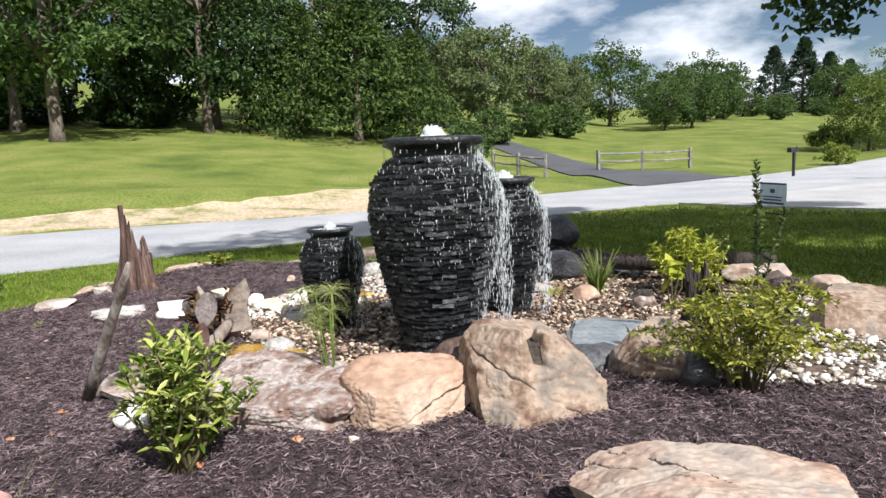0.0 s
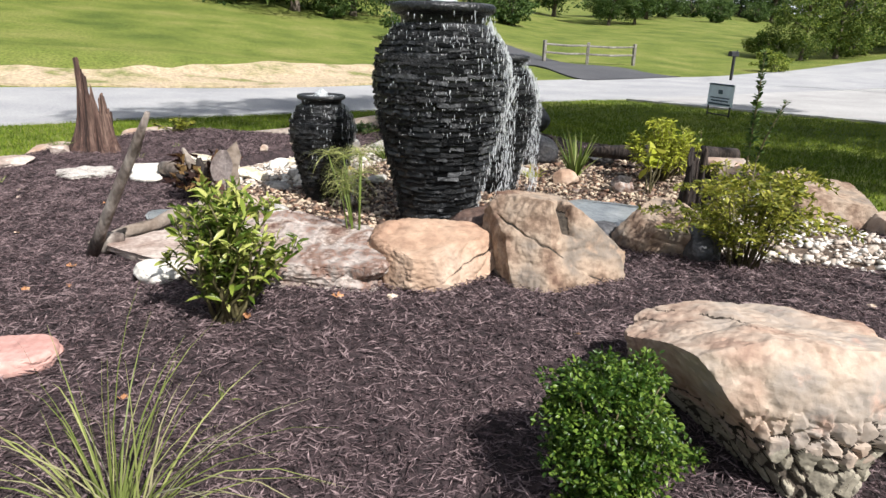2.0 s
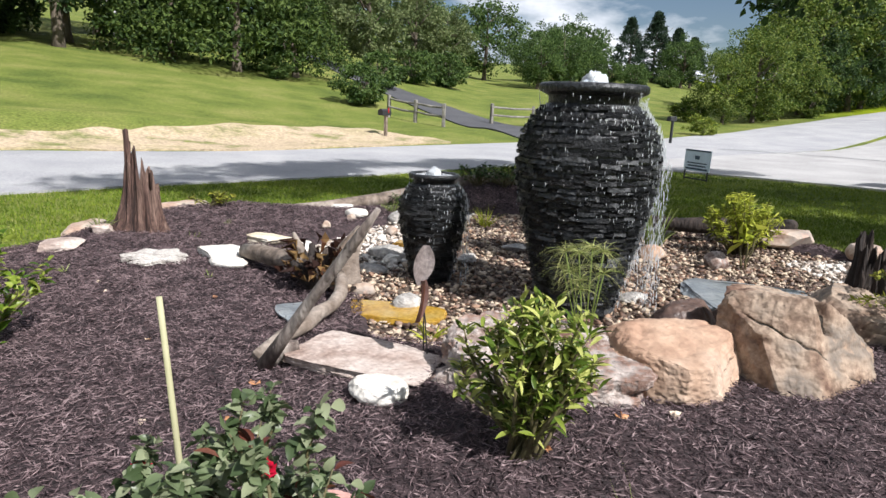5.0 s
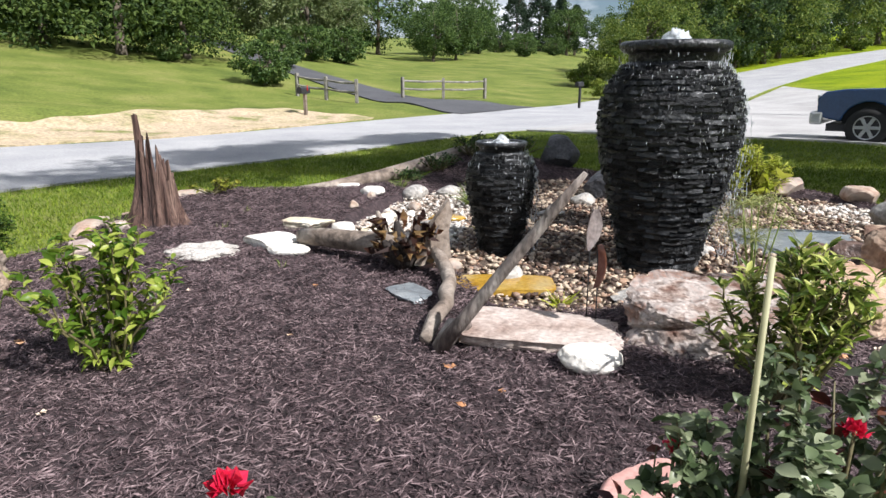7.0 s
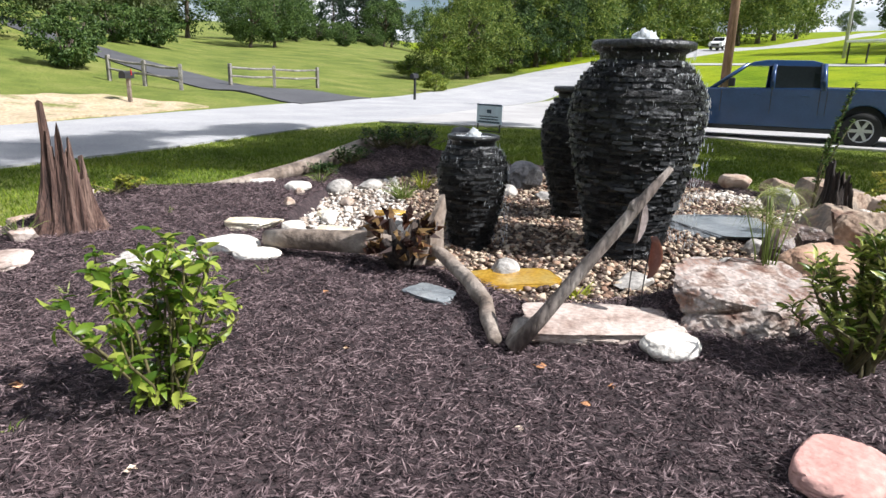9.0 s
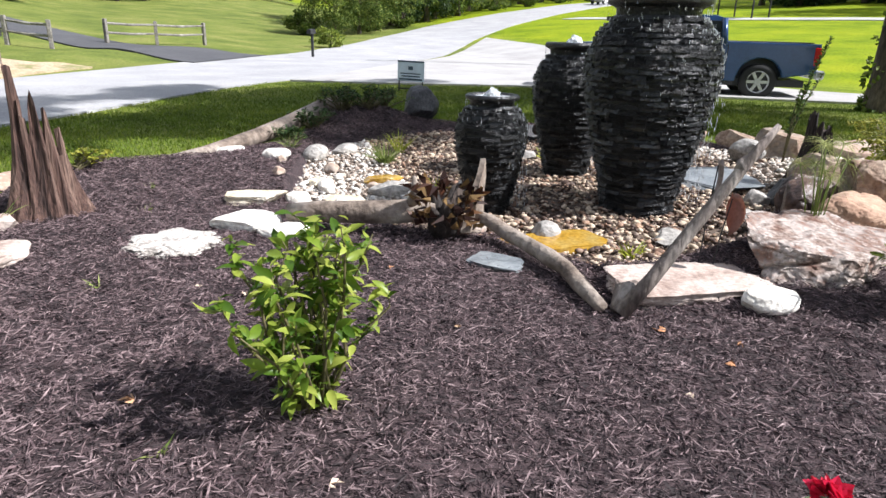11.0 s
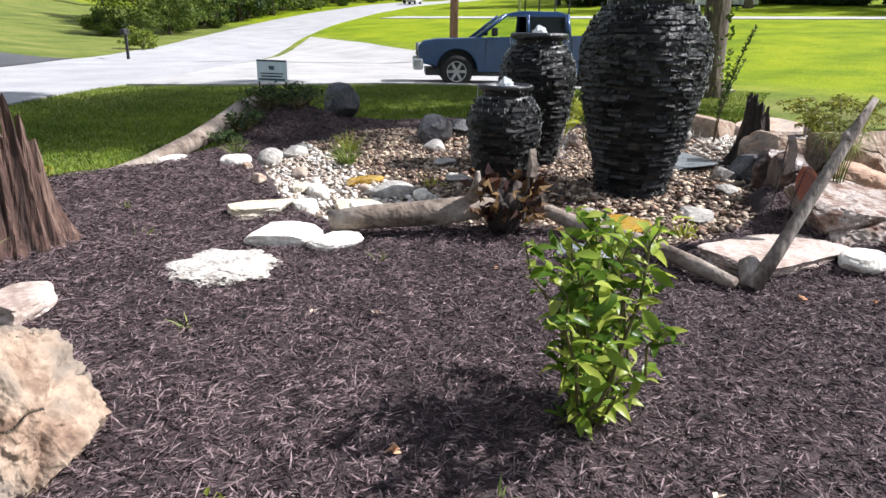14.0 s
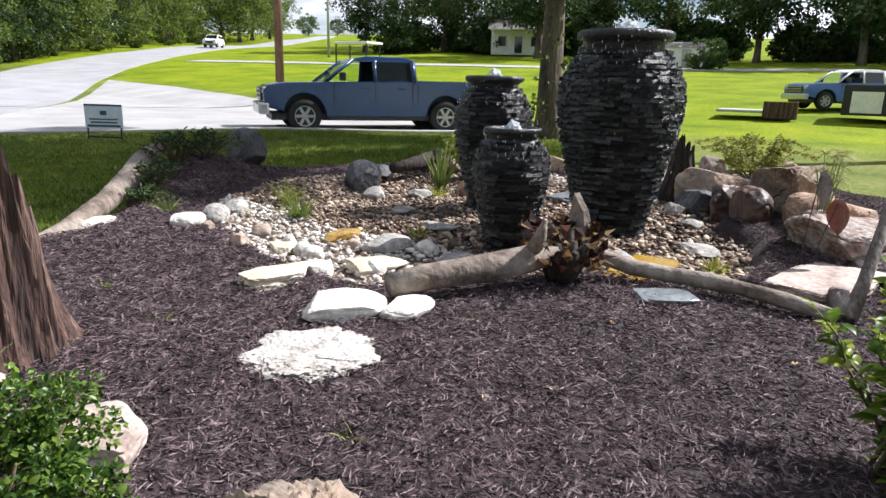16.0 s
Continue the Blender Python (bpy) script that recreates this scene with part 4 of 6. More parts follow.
def stump_thing(x, y, z, r, top, material, label, seed, spike_az, low=0.50, shrink=0.36):
    """A broken hollow stump: fluted flaring trunk with a jagged rim that climbs to one tall splinter."""
    rs = np.random.RandomState(seed)
    n, m = 60, 14
    col = rs.rand(n)
    V, F = [], []
    jag = np.array([low - 0.06 + 0.46 * rs.rand() for _ in range(n)])
    jag = 0.64 * jag + 0.18 * (np.roll(jag, 1) + np.roll(jag, -1))
    for k in range(n):
        th = 360.0 * k / n
        d = abs((th - spike_az + 180) % 360 - 180)
        jag[k] = 1.0 - 0.06 * rs.rand() if d < 15 else (0.78 if d < 22 else jag[k] * (1.15 - 0.45 * d / 180.0))
    for layer in (0, 1):
        for j in range(m):
            t = j / (m - 1)
            for k in range(n):
                th = 2 * math.pi * k / n
                flute = 1 + 0.10 * math.sin(5 * th + seed) * (1 - 0.6 * t) + 0.08 * math.sin(11 * th + 2 * seed + 2 * t) + 0.06 * math.sin(17 * th + 5 * t) + 0.17 * col[k] + 0.05 * rs.rand()
                rr = r * (1.0 - shrink * min(1, t * jag[k] * 1.35)) * flute * (1 + (0.42 + 0.32 * math.sin(3 * th + seed)) * (1 - t) ** 4) * (1.0 if layer == 0 else 0.78)
                h = top * jag[k] * t
                V.append((rr * math.cos(th), rr * math.sin(th), h if layer == 0 else max(h - 0.012, 0.05 * top)))
    for layer in (0, 1):
        o = layer * n * m
        for j in range(m - 1):
            for k in range(n):
                k2 = (k + 1) % n
                F.append((o + j * n + k, o + j * n + k2, o + (j + 1) * n + k2, o + (j + 1) * n + k))
    for k in range(n):
        k2 = (k + 1) % n
        F.append(((m - 1) * n + k, (m - 1) * n + k2, n * m + (m - 1) * n + k2, n * m + (m - 1) * n + k))
    ob = new("tree_stump", np_mesh("tree_stump", V, F, material, False))
    ob.matrix_world = pose(x, y, z)
    return tagged(ob, label, "stump")


stump_thing(-3.13, 6.15, -0.14, 0.138, 0.88, M_STUMP, "tall splintered reddish brown rotten tree stump", 3, 190)
stump_thing(1.22, 3.50, -0.12, 0.125, 0.53, M_DARKWOOD, "dark splintered stump among rocks", 8, 100, 0.80, 0.40)
# knotty dark root crown at the joint of the logs
root = thing("root_crown", pose(-1.72, 4.42, -0.08) @ Matrix.Scale(1.3, 4), "dark knotty root piece with dead brown leaves", "driftwood")
rs = np.random.RandomState(17)
runs = []
for k in range(8):
    a = rs.uniform(0, 6.28)
    h = rs.uniform(0.08, 0.20)
    q = Vector((math.cos(a), math.sin(a), 0)) * rs.uniform(0.05, 0.15)
    runs.append(([(0, 0, 0.0), (q.x * 0.6, q.y * 0.6, h * 0.5), (q.x, q.y, h)], [0.05, 0.035, 0.012], 7))
for run in runs:
    part("root", tubes("root", [run], M_DARKWOOD, True, 0.3), None, root)
n = 110
a, h = rs.uniform(0, 6.28, n), rs.uniform(0.04, 0.17, n)
pos = np.stack([np.cos(a) * 0.10, np.sin(a) * 0.10, h], 1)
part("dead_foliage", leaf_mesh("dead_foliage", pos, np.stack([np.cos(a), np.sin(a), rs.uniform(0.4, 2.2, n)], 1), rs.uniform(0.07, 0.13, n), rs.uniform(0.022, 0.045, n), M_BROWN_LEAF, 5, 0.3, 0.3), None, root, "curled dark brown leaves")

bm = bmesh.new()
rows = [[bm.verts.new((0.085 * u * (1 - 0.45 * t) + 0.04 * t + 0.012 * math.sin(9 * t + u), w * 0.022 * (1 - 0.5 * t) - 0.05 * t, 0.24 * t * (1 + 0.12 * u * t))) for u in (-1, -0.4, 0.3, 1)] for w in (-1, 1) for t in (0, 0.25, 0.5, 0.75, 1.0)]
for o in (0, 5):
    for i in range(4):
        for k in range(3):
            bm.faces.new((rows[o + i][k], rows[o + i][k + 1], rows[o + i + 1][k + 1], rows[o + i + 1][k]))
for i in range(4):
    for k in (0, 3):
        bm.faces.new((rows[i][k], rows[i + 1][k], rows[6 + i][k], rows[5 + i][k]))
for k in range(3):
    bm.faces.new((rows[4][k], rows[4][k + 1], rows[9][k + 1], rows[9][k]))
ob = part("broken_slab", bm, M_DRIFT, root, "grey split slab of the root")
ob.matrix_local = pose(0.10, -0.06, 0.02, -8, 0, 25)


# ---- the three fountain urns ----
URN_PROFILE = [(0.00, 0.56), (0.05, 0.575), (0.15, 0.645), (0.30, 0.77), (0.45, 0.89), (0.58, 0.975), (0.68, 1.0), (0.76, 0.97), (0.83, 0.87), (0.88, 0.75), (0.915, 0.66)]


def urn_radius(t):
    p = np.array(URN_PROFILE)
    return float(np.interp(t, p[:, 0], p[:, 1]))


def slate_mesh(seed):
    """A split slate with uneven edges, one unit long, deep and high."""
    rs = np.random.RandomState(seed)
    V, F = [], []
    for i, x in enumerate((-0.5, -0.17, 0.17, 0.5)):
        f = -0.5 + rs.uniform(-0.10, 0.10)
        lo, hi = -0.5 + rs.uniform(0, 0.30), 0.5 - rs.uniform(0, 0.30)
        V += [(x, f, lo), (x, f + rs.uniform(-.05, .2), hi), (x, 0.5, hi), (x, 0.5, lo)]
    for i in range(3):
        for k in range(4):
            F.append((4 * i + k, 4 * i + (k + 1) % 4, 4 * i + 4 + (k + 1) % 4, 4 * i + 4 + k))
    F += [(3, 2, 1, 0), (12, 13, 14, 15)]
    return V, F


SLATES = [slate_mesh(s) for s in range(8)]
SLATE_MESHES = [np_mesh("slate", v, f, M_SLATE) for v, f in SLATES]


def water_drop(rs, length, r):
    V = []
    for t, k in ((0, 0.1), (0.3, 1.0), (0.65, 0.7), (1.0, 0.08)):
        for a in range(4):
            V.append((r * k * math.cos(a * 1.571), r * k * math.sin(a * 1.571), length * (0.5 - t)))
    F = [(4 * i + a, 4 * i + (a + 1) % 4, 4 * i + 4 + (a + 1) % 4, 4 * i + 4 + a) for i in range(3) for a in range(4)]
    return np.array(V), np.array(F)


def urn(x, y, z, height, radius, courses, singles, label, seed, drops, wet_az):
    """A stacked-slate urn with a flared lip, running over. Slates towards wet_az -+ and the walk are pieces of their own."""
    rs = np.random.RandomState(seed)
    u = thing("fountain_urn", pose(x, y, z), label, "urn", "fountain urns")
    # core
    seg = 48
    prof = [(0.0, 0.02)] + [(urn_radius(t) * radius * 0.955, t * height) for t in np.linspace(0, 0.915, 30)]
    V = [(r * math.cos(2 * math.pi * k / seg), r * math.sin(2 * math.pi * k / seg), h) for r, h in prof for k in range(seg)]
    F = [(i * seg + k, i * seg + (k + 1) % seg, (i + 1) * seg + (k + 1) % seg, (i + 1) * seg + k) for i in range(len(prof) - 1) for k in range(seg)]
    part("body", np_mesh("body", V, F, M_URN, True), None, u)
    # lip
    rim = [(0.60, 0.905), (0.61, 0.945), (0.66, 0.955), (0.72, 0.962), (0.745, 0.972), (0.74, 0.992), (0.70, 1.0), (0.62, 0.998), (0.585, 0.985), (0.575, 0.93)]
    V = [(r * radius * (1 + 0.012 * math.sin(7 * k + i)) * math.cos(2 * math.pi * k / seg), r * radius * math.sin(2 * math.pi * k / seg), h * height) for i, (r, h) in enumerate(rim) for k in range(seg)]
    F = [(i * seg + k, i * seg + (k + 1) % seg, (i + 1) * seg + (k + 1) % seg, (i + 1) * seg + k) for i in range(len(rim) - 1) for k in range(seg)]
    part("rim", np_mesh("rim", V, F, M_URN, True), None, u, "smooth flared dark lip")
    # slates
    made, joined_v, joined_f, o = 0, [], [], 0
    ch = 0.905 * height / courses
    todo = []
    for c in range(courses):
        t = (c + 0.5) * ch / height
        r = urn_radius(t) * radius
        a = rs.uniform(0, 6.28)
        end = a + 2 * math.pi
        while a < end - 0.03:
            w = min(rs.uniform(0.04, 0.14), (end - a) * r) / r
            if end - a - w < 0.03:
                w = end - a
            todo.append((c, a + w / 2, w * r * 1.04, r))
            a += w
    near = [q for q in todo if math.cos(q[1] - radians(235)) > 0.2]
    rs.shuffle(near)
    chosen = set((q[0], q[1]) for q in near[:singles])
    for c, a, w, r in todo:
        dep = rs.uniform(0.045, 0.06)
        proud = rs.uniform(-0.006, 0.004) + (0.006 if rs.rand() < 0.08 else 0)
        th = ch * rs.uniform(0.86, 1.22)
        zc = (c + 0.5) * ch + rs.uniform(-0.22, 0.22) * ch + 0.25 * ch * math.sin(3 * a + 1.7 * c)
        tilt = rs.uniform(-4, 4)
        m = pose(0, 0, zc, 0, 0, math.degrees(a) + 90) @ Matrix.Translation((0, -(r - dep * 0.5 + proud), 0)) @ pose(0, 0, 0, tilt * 0.5, tilt * 0.4, 0) @ Matrix.Diagonal((w * 0.94, dep, th, 1))
        k = rs.randint(8)
        if (c, a) in chosen:
            ob = new("slate", SLATE_MESHES[k])
            ob.parent = u
            ob.matrix_local = m
        else:
            v, f = SLATES[k]
            joined_v.append(np.array(v) @ np.array(m.to_3x3()).T + np.array(m.translation))
            joined_f.append(np.array(f) + o)
            o += len(v)
    ob = part("slate_rest", np_mesh("slate_rest", np.concatenate(joined_v), np.concatenate(joined_f), M_SLATE_JOINED), None, u)
    tagged(ob, kind="stuff")
    # water bubbling out of the mouth
    bm = bmesh.new()
    bmesh.ops.create_icosphere(bm, subdivisions=4, radius=1.0)
    for v in bm.verts:
        p = v.co.copy()
        q = p * 2.6 + Vector((seed, 0, 0))
        k = 1 + 0.30 * noise.noise(q) + 0.30 * noise.noise(q * 2.4) + 0.18 * noise.noise(q * 5.5)
        up = max(p.z, 0)
        v.co = Vector((p.x * 0.21 * k * (1 - 0.25 * up), p.y * 0.21 * k * (1 - 0.25 * up), (0.20 * up * k if p.z > 0 else p.z * 0.05))) * radius
        v.co.z += height * 0.985
    part("bubbling_water", bm, M_WATER, u, "white bubbling water", True)
    bm = bmesh.new()
    bmesh.ops.create_circle(bm, cap_ends=True, segments=40, radius=radius * 0.585)
    for v in bm.verts:
        v.co.z = height * 0.982
    part("water_surface", bm, M_WATER, u)
    # falling drops and runs
    Vd, Fd, o = [], [], 0
    for _ in range(drops):
        on_side = rs.rand() < 0.80
        a = radians(wet_az) + rs.normal() * (0.30 if on_side else 1.5)
        t = rs.uniform(0.02, 0.93) if on_side else rs.uniform(0.1, 0.93) ** 0.6
        r = (urn_radius(t) * radius + rs.uniform(0.004, 0.02)) if t > 0.70 or (not on_side) or rs.rand() < 0.25 else radius * rs.uniform(0.95, 1.14)
        v, f = water_drop(rs, rs.uniform(0.010, 0.060) * (1.0 if on_side else 0.35), rs.uniform(0.0008, 0.0026) * (1 if on_side else 0.6))
        Vd.append(v + [r * math.cos(a), r * math.sin(a), t * height])
        Fd.append(f + o)
        o += len(v)
    # extra drops towards the sun, modelled in place of glints on wet slate
    for _ in range(int(drops * 0.12)):
        a, t = radians(-70) + rs.normal() * 0.55, rs.uniform(0.45, 0.92)
        v, f = water_drop(rs, rs.uniform(0.006, 0.03), rs.uniform(0.0010, 0.0026))
        r = urn_radius(t) * radius + 0.005
        Vd.append(v + [r * math.cos(a), r * math.sin(a), t * height])
        Fd.append(f + o)
        o += len(v)
    for _ in range(drops // 9):
        a, t = rs.uniform(0, 6.28), rs.uniform(0.80, 0.965)
        r = radius * 0.74 if t > 0.92 else max(urn_radius(t) * radius + 0.006, 0.72 * radius)
        v, f = water_drop(rs, rs.uniform(0.006, 0.034), rs.uniform(0.0012, 0.0028))
        Vd.append(v + [r * math.cos(a), r * math.sin(a), t * height])
        Fd.append(f + o)
        o += len(v)
    ob = part("falling_water", np_mesh("falling_water", np.concatenate(Vd), np.concatenate(Fd), M_WATER, True), None, u, "falling drops of water, some standing in for sun glints on slate")
    tagged(ob, kind="stuff")
    return u


urn(-0.19, 4.14, -0.16, 1.33, 0.415, 42, 300, "tall black stacked-slate urn fountain overflowing with water", 1, 1600, -12)
urn(-0.98, 4.76, -0.17, 0.75, 0.225, 26, 240, "small black stacked-slate urn fountain trickling water", 2, 450, -15)
urn(0.30, 5.05, -0.16, 1.04, 0.30, 34, 280, "medium black stacked-slate urn fountain behind the tall one", 3, 900, -20)


# ---- trees ----
def tree_crown(rs, n, shape, rx, rz, z0, leaf, clumps):
    """Leaf places and directions for a crown: leaves gathered in clumps on an uneven ball, cone or oval."""
    c = unit(rs.normal(size=(clumps, 3)))
    rad = rs.uniform(0.35, 1.0, (clumps, 1)) ** 0.5
    c = c * rad
    lump = 1 + 0.28 * np.sin(3 * np.arctan2(c[:, 1], c[:, 0]) + rs.uniform(0, 6)) * np.cos(2.2 * c[:, 2] + rs.uniform(0, 6))
    if shape == "cone":
        t = rs.uniform(0, 1, clumps) ** 0.8
        a = rs.uniform(0, 6.28, clumps)
        r = (1 - t) * (0.88 + 0.3 * rs.rand(clumps)) * rx * rs.uniform(0.45, 1, clumps) ** 0.4
        C = np.stack([np.cos(a) * r, np.sin(a) * r, z0 + t * 2 * rz], 1)
        size = (0.10 + 0.10 * (1 - t)) * rx
    else:
        C = np.stack([c[:, 0] * rx * lump, c[:, 1] * rx * lump, z0 + rz + c[:, 2] * rz * (1 + 0.12 * (lump - 1))], 1)
        size = rs.uniform(0.14, 0.24, clumps) * rx
    k = rs.randint(clumps, size=n)
    off = unit(rs.normal(size=(n, 3))) * (rs.rand(n, 1) ** 0.4)
    off[:, 2] *= 0.6
    P = C[k] + off * size[k][:, None]
    D = off + 0.6 * rs.normal(size=(n, 3)) + [0, 0, -0.25]
    return P, D, rs.uniform(0.7, 1.25, n) * leaf


def tree(name, material, shape, height, rx, z0, leaf, n, clumps, trunk, seed, label, lift=0.0, wide=0.55):
    rs = np.random.RandomState(seed)
    t = thing(name, pose(0, 0, 0), label, "tree")
    runs = [([(0, 0, -0.4), (0.02, 0.03, height * 0.05), (0.05 * rx * rs.normal(), 0.05 * rx * rs.normal(), height * 0.4), (0, 0, height * 0.9)], [trunk * 1.5, trunk, trunk * 0.7, trunk * 0.1], 9)]
    for k in range(9 if shape != "cone" else 4):
        a, h = rs.uniform(0, 6.28), rs.uniform(0.25, 0.65) * height
        r = rx * rs.uniform(0.4, 0.8)
        runs.append(([(0, 0, h), (math.cos(a) * r * 0.5, math.sin(a) * r * 0.5, h + 0.10 * height), (math.cos(a) * r, math.sin(a) * r, h + 0.2 * height)], [trunk * 0.45, trunk * 0.28, trunk * 0.06], 6))
    part("trunk", tubes("trunk", runs, M_BARK, True, 0.2), None, t)
    P, D, L = tree_crown(rs, n, shape, rx, (height - z0) / 2, z0, leaf, clumps)
    part("crown", leaf_mesh("crown", P, D, L, L * wide, material, seed + 1), None, t)
    return t


def plant_trees(proto, spots):
    """Stands the first of its kind at the first spot and copies it to the others: (x, y, scale, turn[, height scale])."""
    for i, (x, y, s, rz, *hs) in enumerate(spots):
        m = pose(x, y, zl(x, y), 0, 0, rz)
        ob = proto if i == 0 else copy_thing(proto, m)
        ob.matrix_world = m @ Matrix.Diagonal((s, s, s * (hs[0] if hs else 1), 1))


LBL = "tall leafy green deciduous tree on the far lawn"
plant_trees(tree("deciduous_tree", M_LEAF, "ball", 15, 6.0, 2.6, 0.43, 7600, 150, 0.36, 21, LBL),
            [(-22.1, 35.8, 1.0, 0), (-33, 46, 1.2, 80), (-25, 49, 1.1, 150), (-18.5, 50, 0.95, 220), (-41, 40, 1.2, 300), (-13, 61, 1.0, 40), (-29, 60, 1.2, 10), (83, 23, 1.0, 20), (75, -4, 1.0, 120), (-48, 30, 1.3, 200), (-60, 14, 1.3, 20), (100, 6, 1.2, 10), (96, 24, 1.2, 90), (86, -14, 1.2, 50), (70, -32, 1.3, 200), (66, -44, 1.4, 30), (104, 34, 1.1, 0)])
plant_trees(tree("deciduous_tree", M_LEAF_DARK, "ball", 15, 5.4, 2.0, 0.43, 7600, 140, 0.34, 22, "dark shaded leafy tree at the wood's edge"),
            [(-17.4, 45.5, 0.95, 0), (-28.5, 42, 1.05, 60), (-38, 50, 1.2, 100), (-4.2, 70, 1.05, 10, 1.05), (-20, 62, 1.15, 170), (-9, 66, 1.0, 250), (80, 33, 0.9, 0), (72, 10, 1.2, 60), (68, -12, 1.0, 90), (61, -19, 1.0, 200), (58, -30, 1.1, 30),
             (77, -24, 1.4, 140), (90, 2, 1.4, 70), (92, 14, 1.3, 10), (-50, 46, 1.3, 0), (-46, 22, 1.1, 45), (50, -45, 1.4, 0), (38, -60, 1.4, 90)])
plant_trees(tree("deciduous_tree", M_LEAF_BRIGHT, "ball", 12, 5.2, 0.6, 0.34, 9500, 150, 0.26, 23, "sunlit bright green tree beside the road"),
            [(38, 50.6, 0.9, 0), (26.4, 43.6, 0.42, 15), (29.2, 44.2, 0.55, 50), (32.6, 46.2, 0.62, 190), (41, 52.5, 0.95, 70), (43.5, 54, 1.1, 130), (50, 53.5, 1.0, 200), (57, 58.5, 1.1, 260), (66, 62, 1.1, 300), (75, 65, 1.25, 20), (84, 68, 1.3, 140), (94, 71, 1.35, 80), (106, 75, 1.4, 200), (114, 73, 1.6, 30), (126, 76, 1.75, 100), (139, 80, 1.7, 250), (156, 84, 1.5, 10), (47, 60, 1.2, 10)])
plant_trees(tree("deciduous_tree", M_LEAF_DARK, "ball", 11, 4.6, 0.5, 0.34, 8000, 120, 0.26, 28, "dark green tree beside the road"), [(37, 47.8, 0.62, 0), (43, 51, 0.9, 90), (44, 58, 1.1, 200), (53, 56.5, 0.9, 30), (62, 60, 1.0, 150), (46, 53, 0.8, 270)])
plant_trees(tree("willow_tree", M_LEAF_WILLOW, "ball", 9.5, 3.6, 0.8, 0.34, 7000, 120, 0.25, 24, "pale grey-green bushy willow tree"), [(2.3, 61, 1.0, 0), (7.6, 69, 0.95, 90), (11.5, 72, 0.8, 200), (-1.5, 66, 0.9, 300)])
plant_trees(tree("cedar_tree", M_CEDAR, "cone", 10, 5.6, 0.5, 0.34, 12000, 330, 0.3, 25, "broad dark green cedar tree"), [(-7.0, 45.3, 1.0, 0), (-3.4, 47.5, 0.74, 90), (-11.5, 48.5, 0.9, 200)])
plant_trees(tree("deciduous_tree", M_LEAF, "ball", 11.5, 5.6, 0.6, 0.42, 7500, 120, 0.3, 26, "rounded green tree far across the lawn"), [(20.8, 92.8, 1.0, 0), (24.5, 80, 0.58, 60), (29, 84, 0.66, 100), (37.5, 103.3, 0.9, 130), (31, 98, 0.75, 10), (44, 112, 0.6, 200), (77.8, 139.9, 1.0, 30), (88, 135, 1.0, 90), (60, 150, 0.9, 0), (15, 105, 0.9, 10), (3, 100, 1.0, 0), (10, 92, 0.8, 60), (236, 108, 0.7, 0), (228, 118, 0.7, 50), (240, 98, 0.6, 120)])
plant_trees(tree("spruce_tree", M_SPRUCE, "cone", 13, 4.4, 0.4, 0.38, 8000, 260, 0.25, 27, "dark spruce tree on the far hill"), [(69.5, 150, 1.35, 0, 0.78), (75.0, 148, 1.5, 90, 0.8), (80, 147, 1.3, 200, 0.76), (86, 150, 1.2, 20, 0.75)])


def bush_thing(name, material, rx, h, leaf, n, clumps, seed, label):
    rs = np.random.RandomState(seed)
    t = thing(name, pose(0, 0, 0), label, "bush")
    runs = []
    for k in range(7):
        a, r = rs.uniform(0, 6.28), rx * rs.uniform(0.2, 0.6)
        runs.append(([(0, 0, -0.1), (math.cos(a) * r * 0.5, math.sin(a) * r * 0.5, h * 0.35), (math.cos(a) * r, math.sin(a) * r, h * 0.75)], [0.05 * rx, 0.03 * rx, 0.008 * rx], 5))
    part("framework", tubes("framework", runs, M_BARK), None, t)
    P, D, L = tree_crown(rs, n, "ball", rx, h * 0.5, 0.0, leaf, clumps)
    P[:, 2] = np.maximum(P[:, 2], 0.02)
    part("foliage", leaf_mesh("foliage", P, D, L, L * 0.55, material, seed + 1), None, t)
    return t


plant_trees(bush_thing("bush", M_LEAF, 1.9, 2.9, 0.24, 3500, 70, 31, "rounded green bush beside the asphalt drive"), [(0.4, 37.0, 0.78, 0), (2.4, 48, 0.9, 0), (6.1, 57.8, 1.0, 90), (9.5, 61, 1.1, 20), (49, 104, 1.2, 0), (-4.5, 44.5, 0.5, 0), (54.4, -5.2, 0.9, 0), (40, 112, 1.3, 50), (46, 118, 1.3, 0), (53, 122, 1.4, 90), (60, 126, 1.4, 20), (68, 128, 1.3, 10), (33, 108, 1.0, 0)])
rs = np.random.RandomState(77)
spots = []
for x0, y0, x1, y1, k in ((-44, 34, -8, 66, 24), (-60, 20, -44, 34, 4), (62, -40, 84, 8, 24), (84, 8, 82, 40, 12), (70, -20, 96, 30, 14)):
    for _ in range(k):
        u = rs.rand()
        spots.append((x0 + (x1 - x0) * u + rs.normal() * 2.5, y0 + (y1 - y0) * u + rs.normal() * 2.0, rs.uniform(0.8, 1.4), rs.uniform(0, 360), rs.uniform(0.8, 1.3)))
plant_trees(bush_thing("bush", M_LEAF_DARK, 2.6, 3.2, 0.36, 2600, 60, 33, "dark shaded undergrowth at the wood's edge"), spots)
plant_trees(bush_thing("bush", M_LIMEBUSH, 1.0, 1.4, 0.16, 1800, 40, 36, "bright yellow-green bush beside the mailbox"), [(19.4, 34.6, 0.85, 0)])
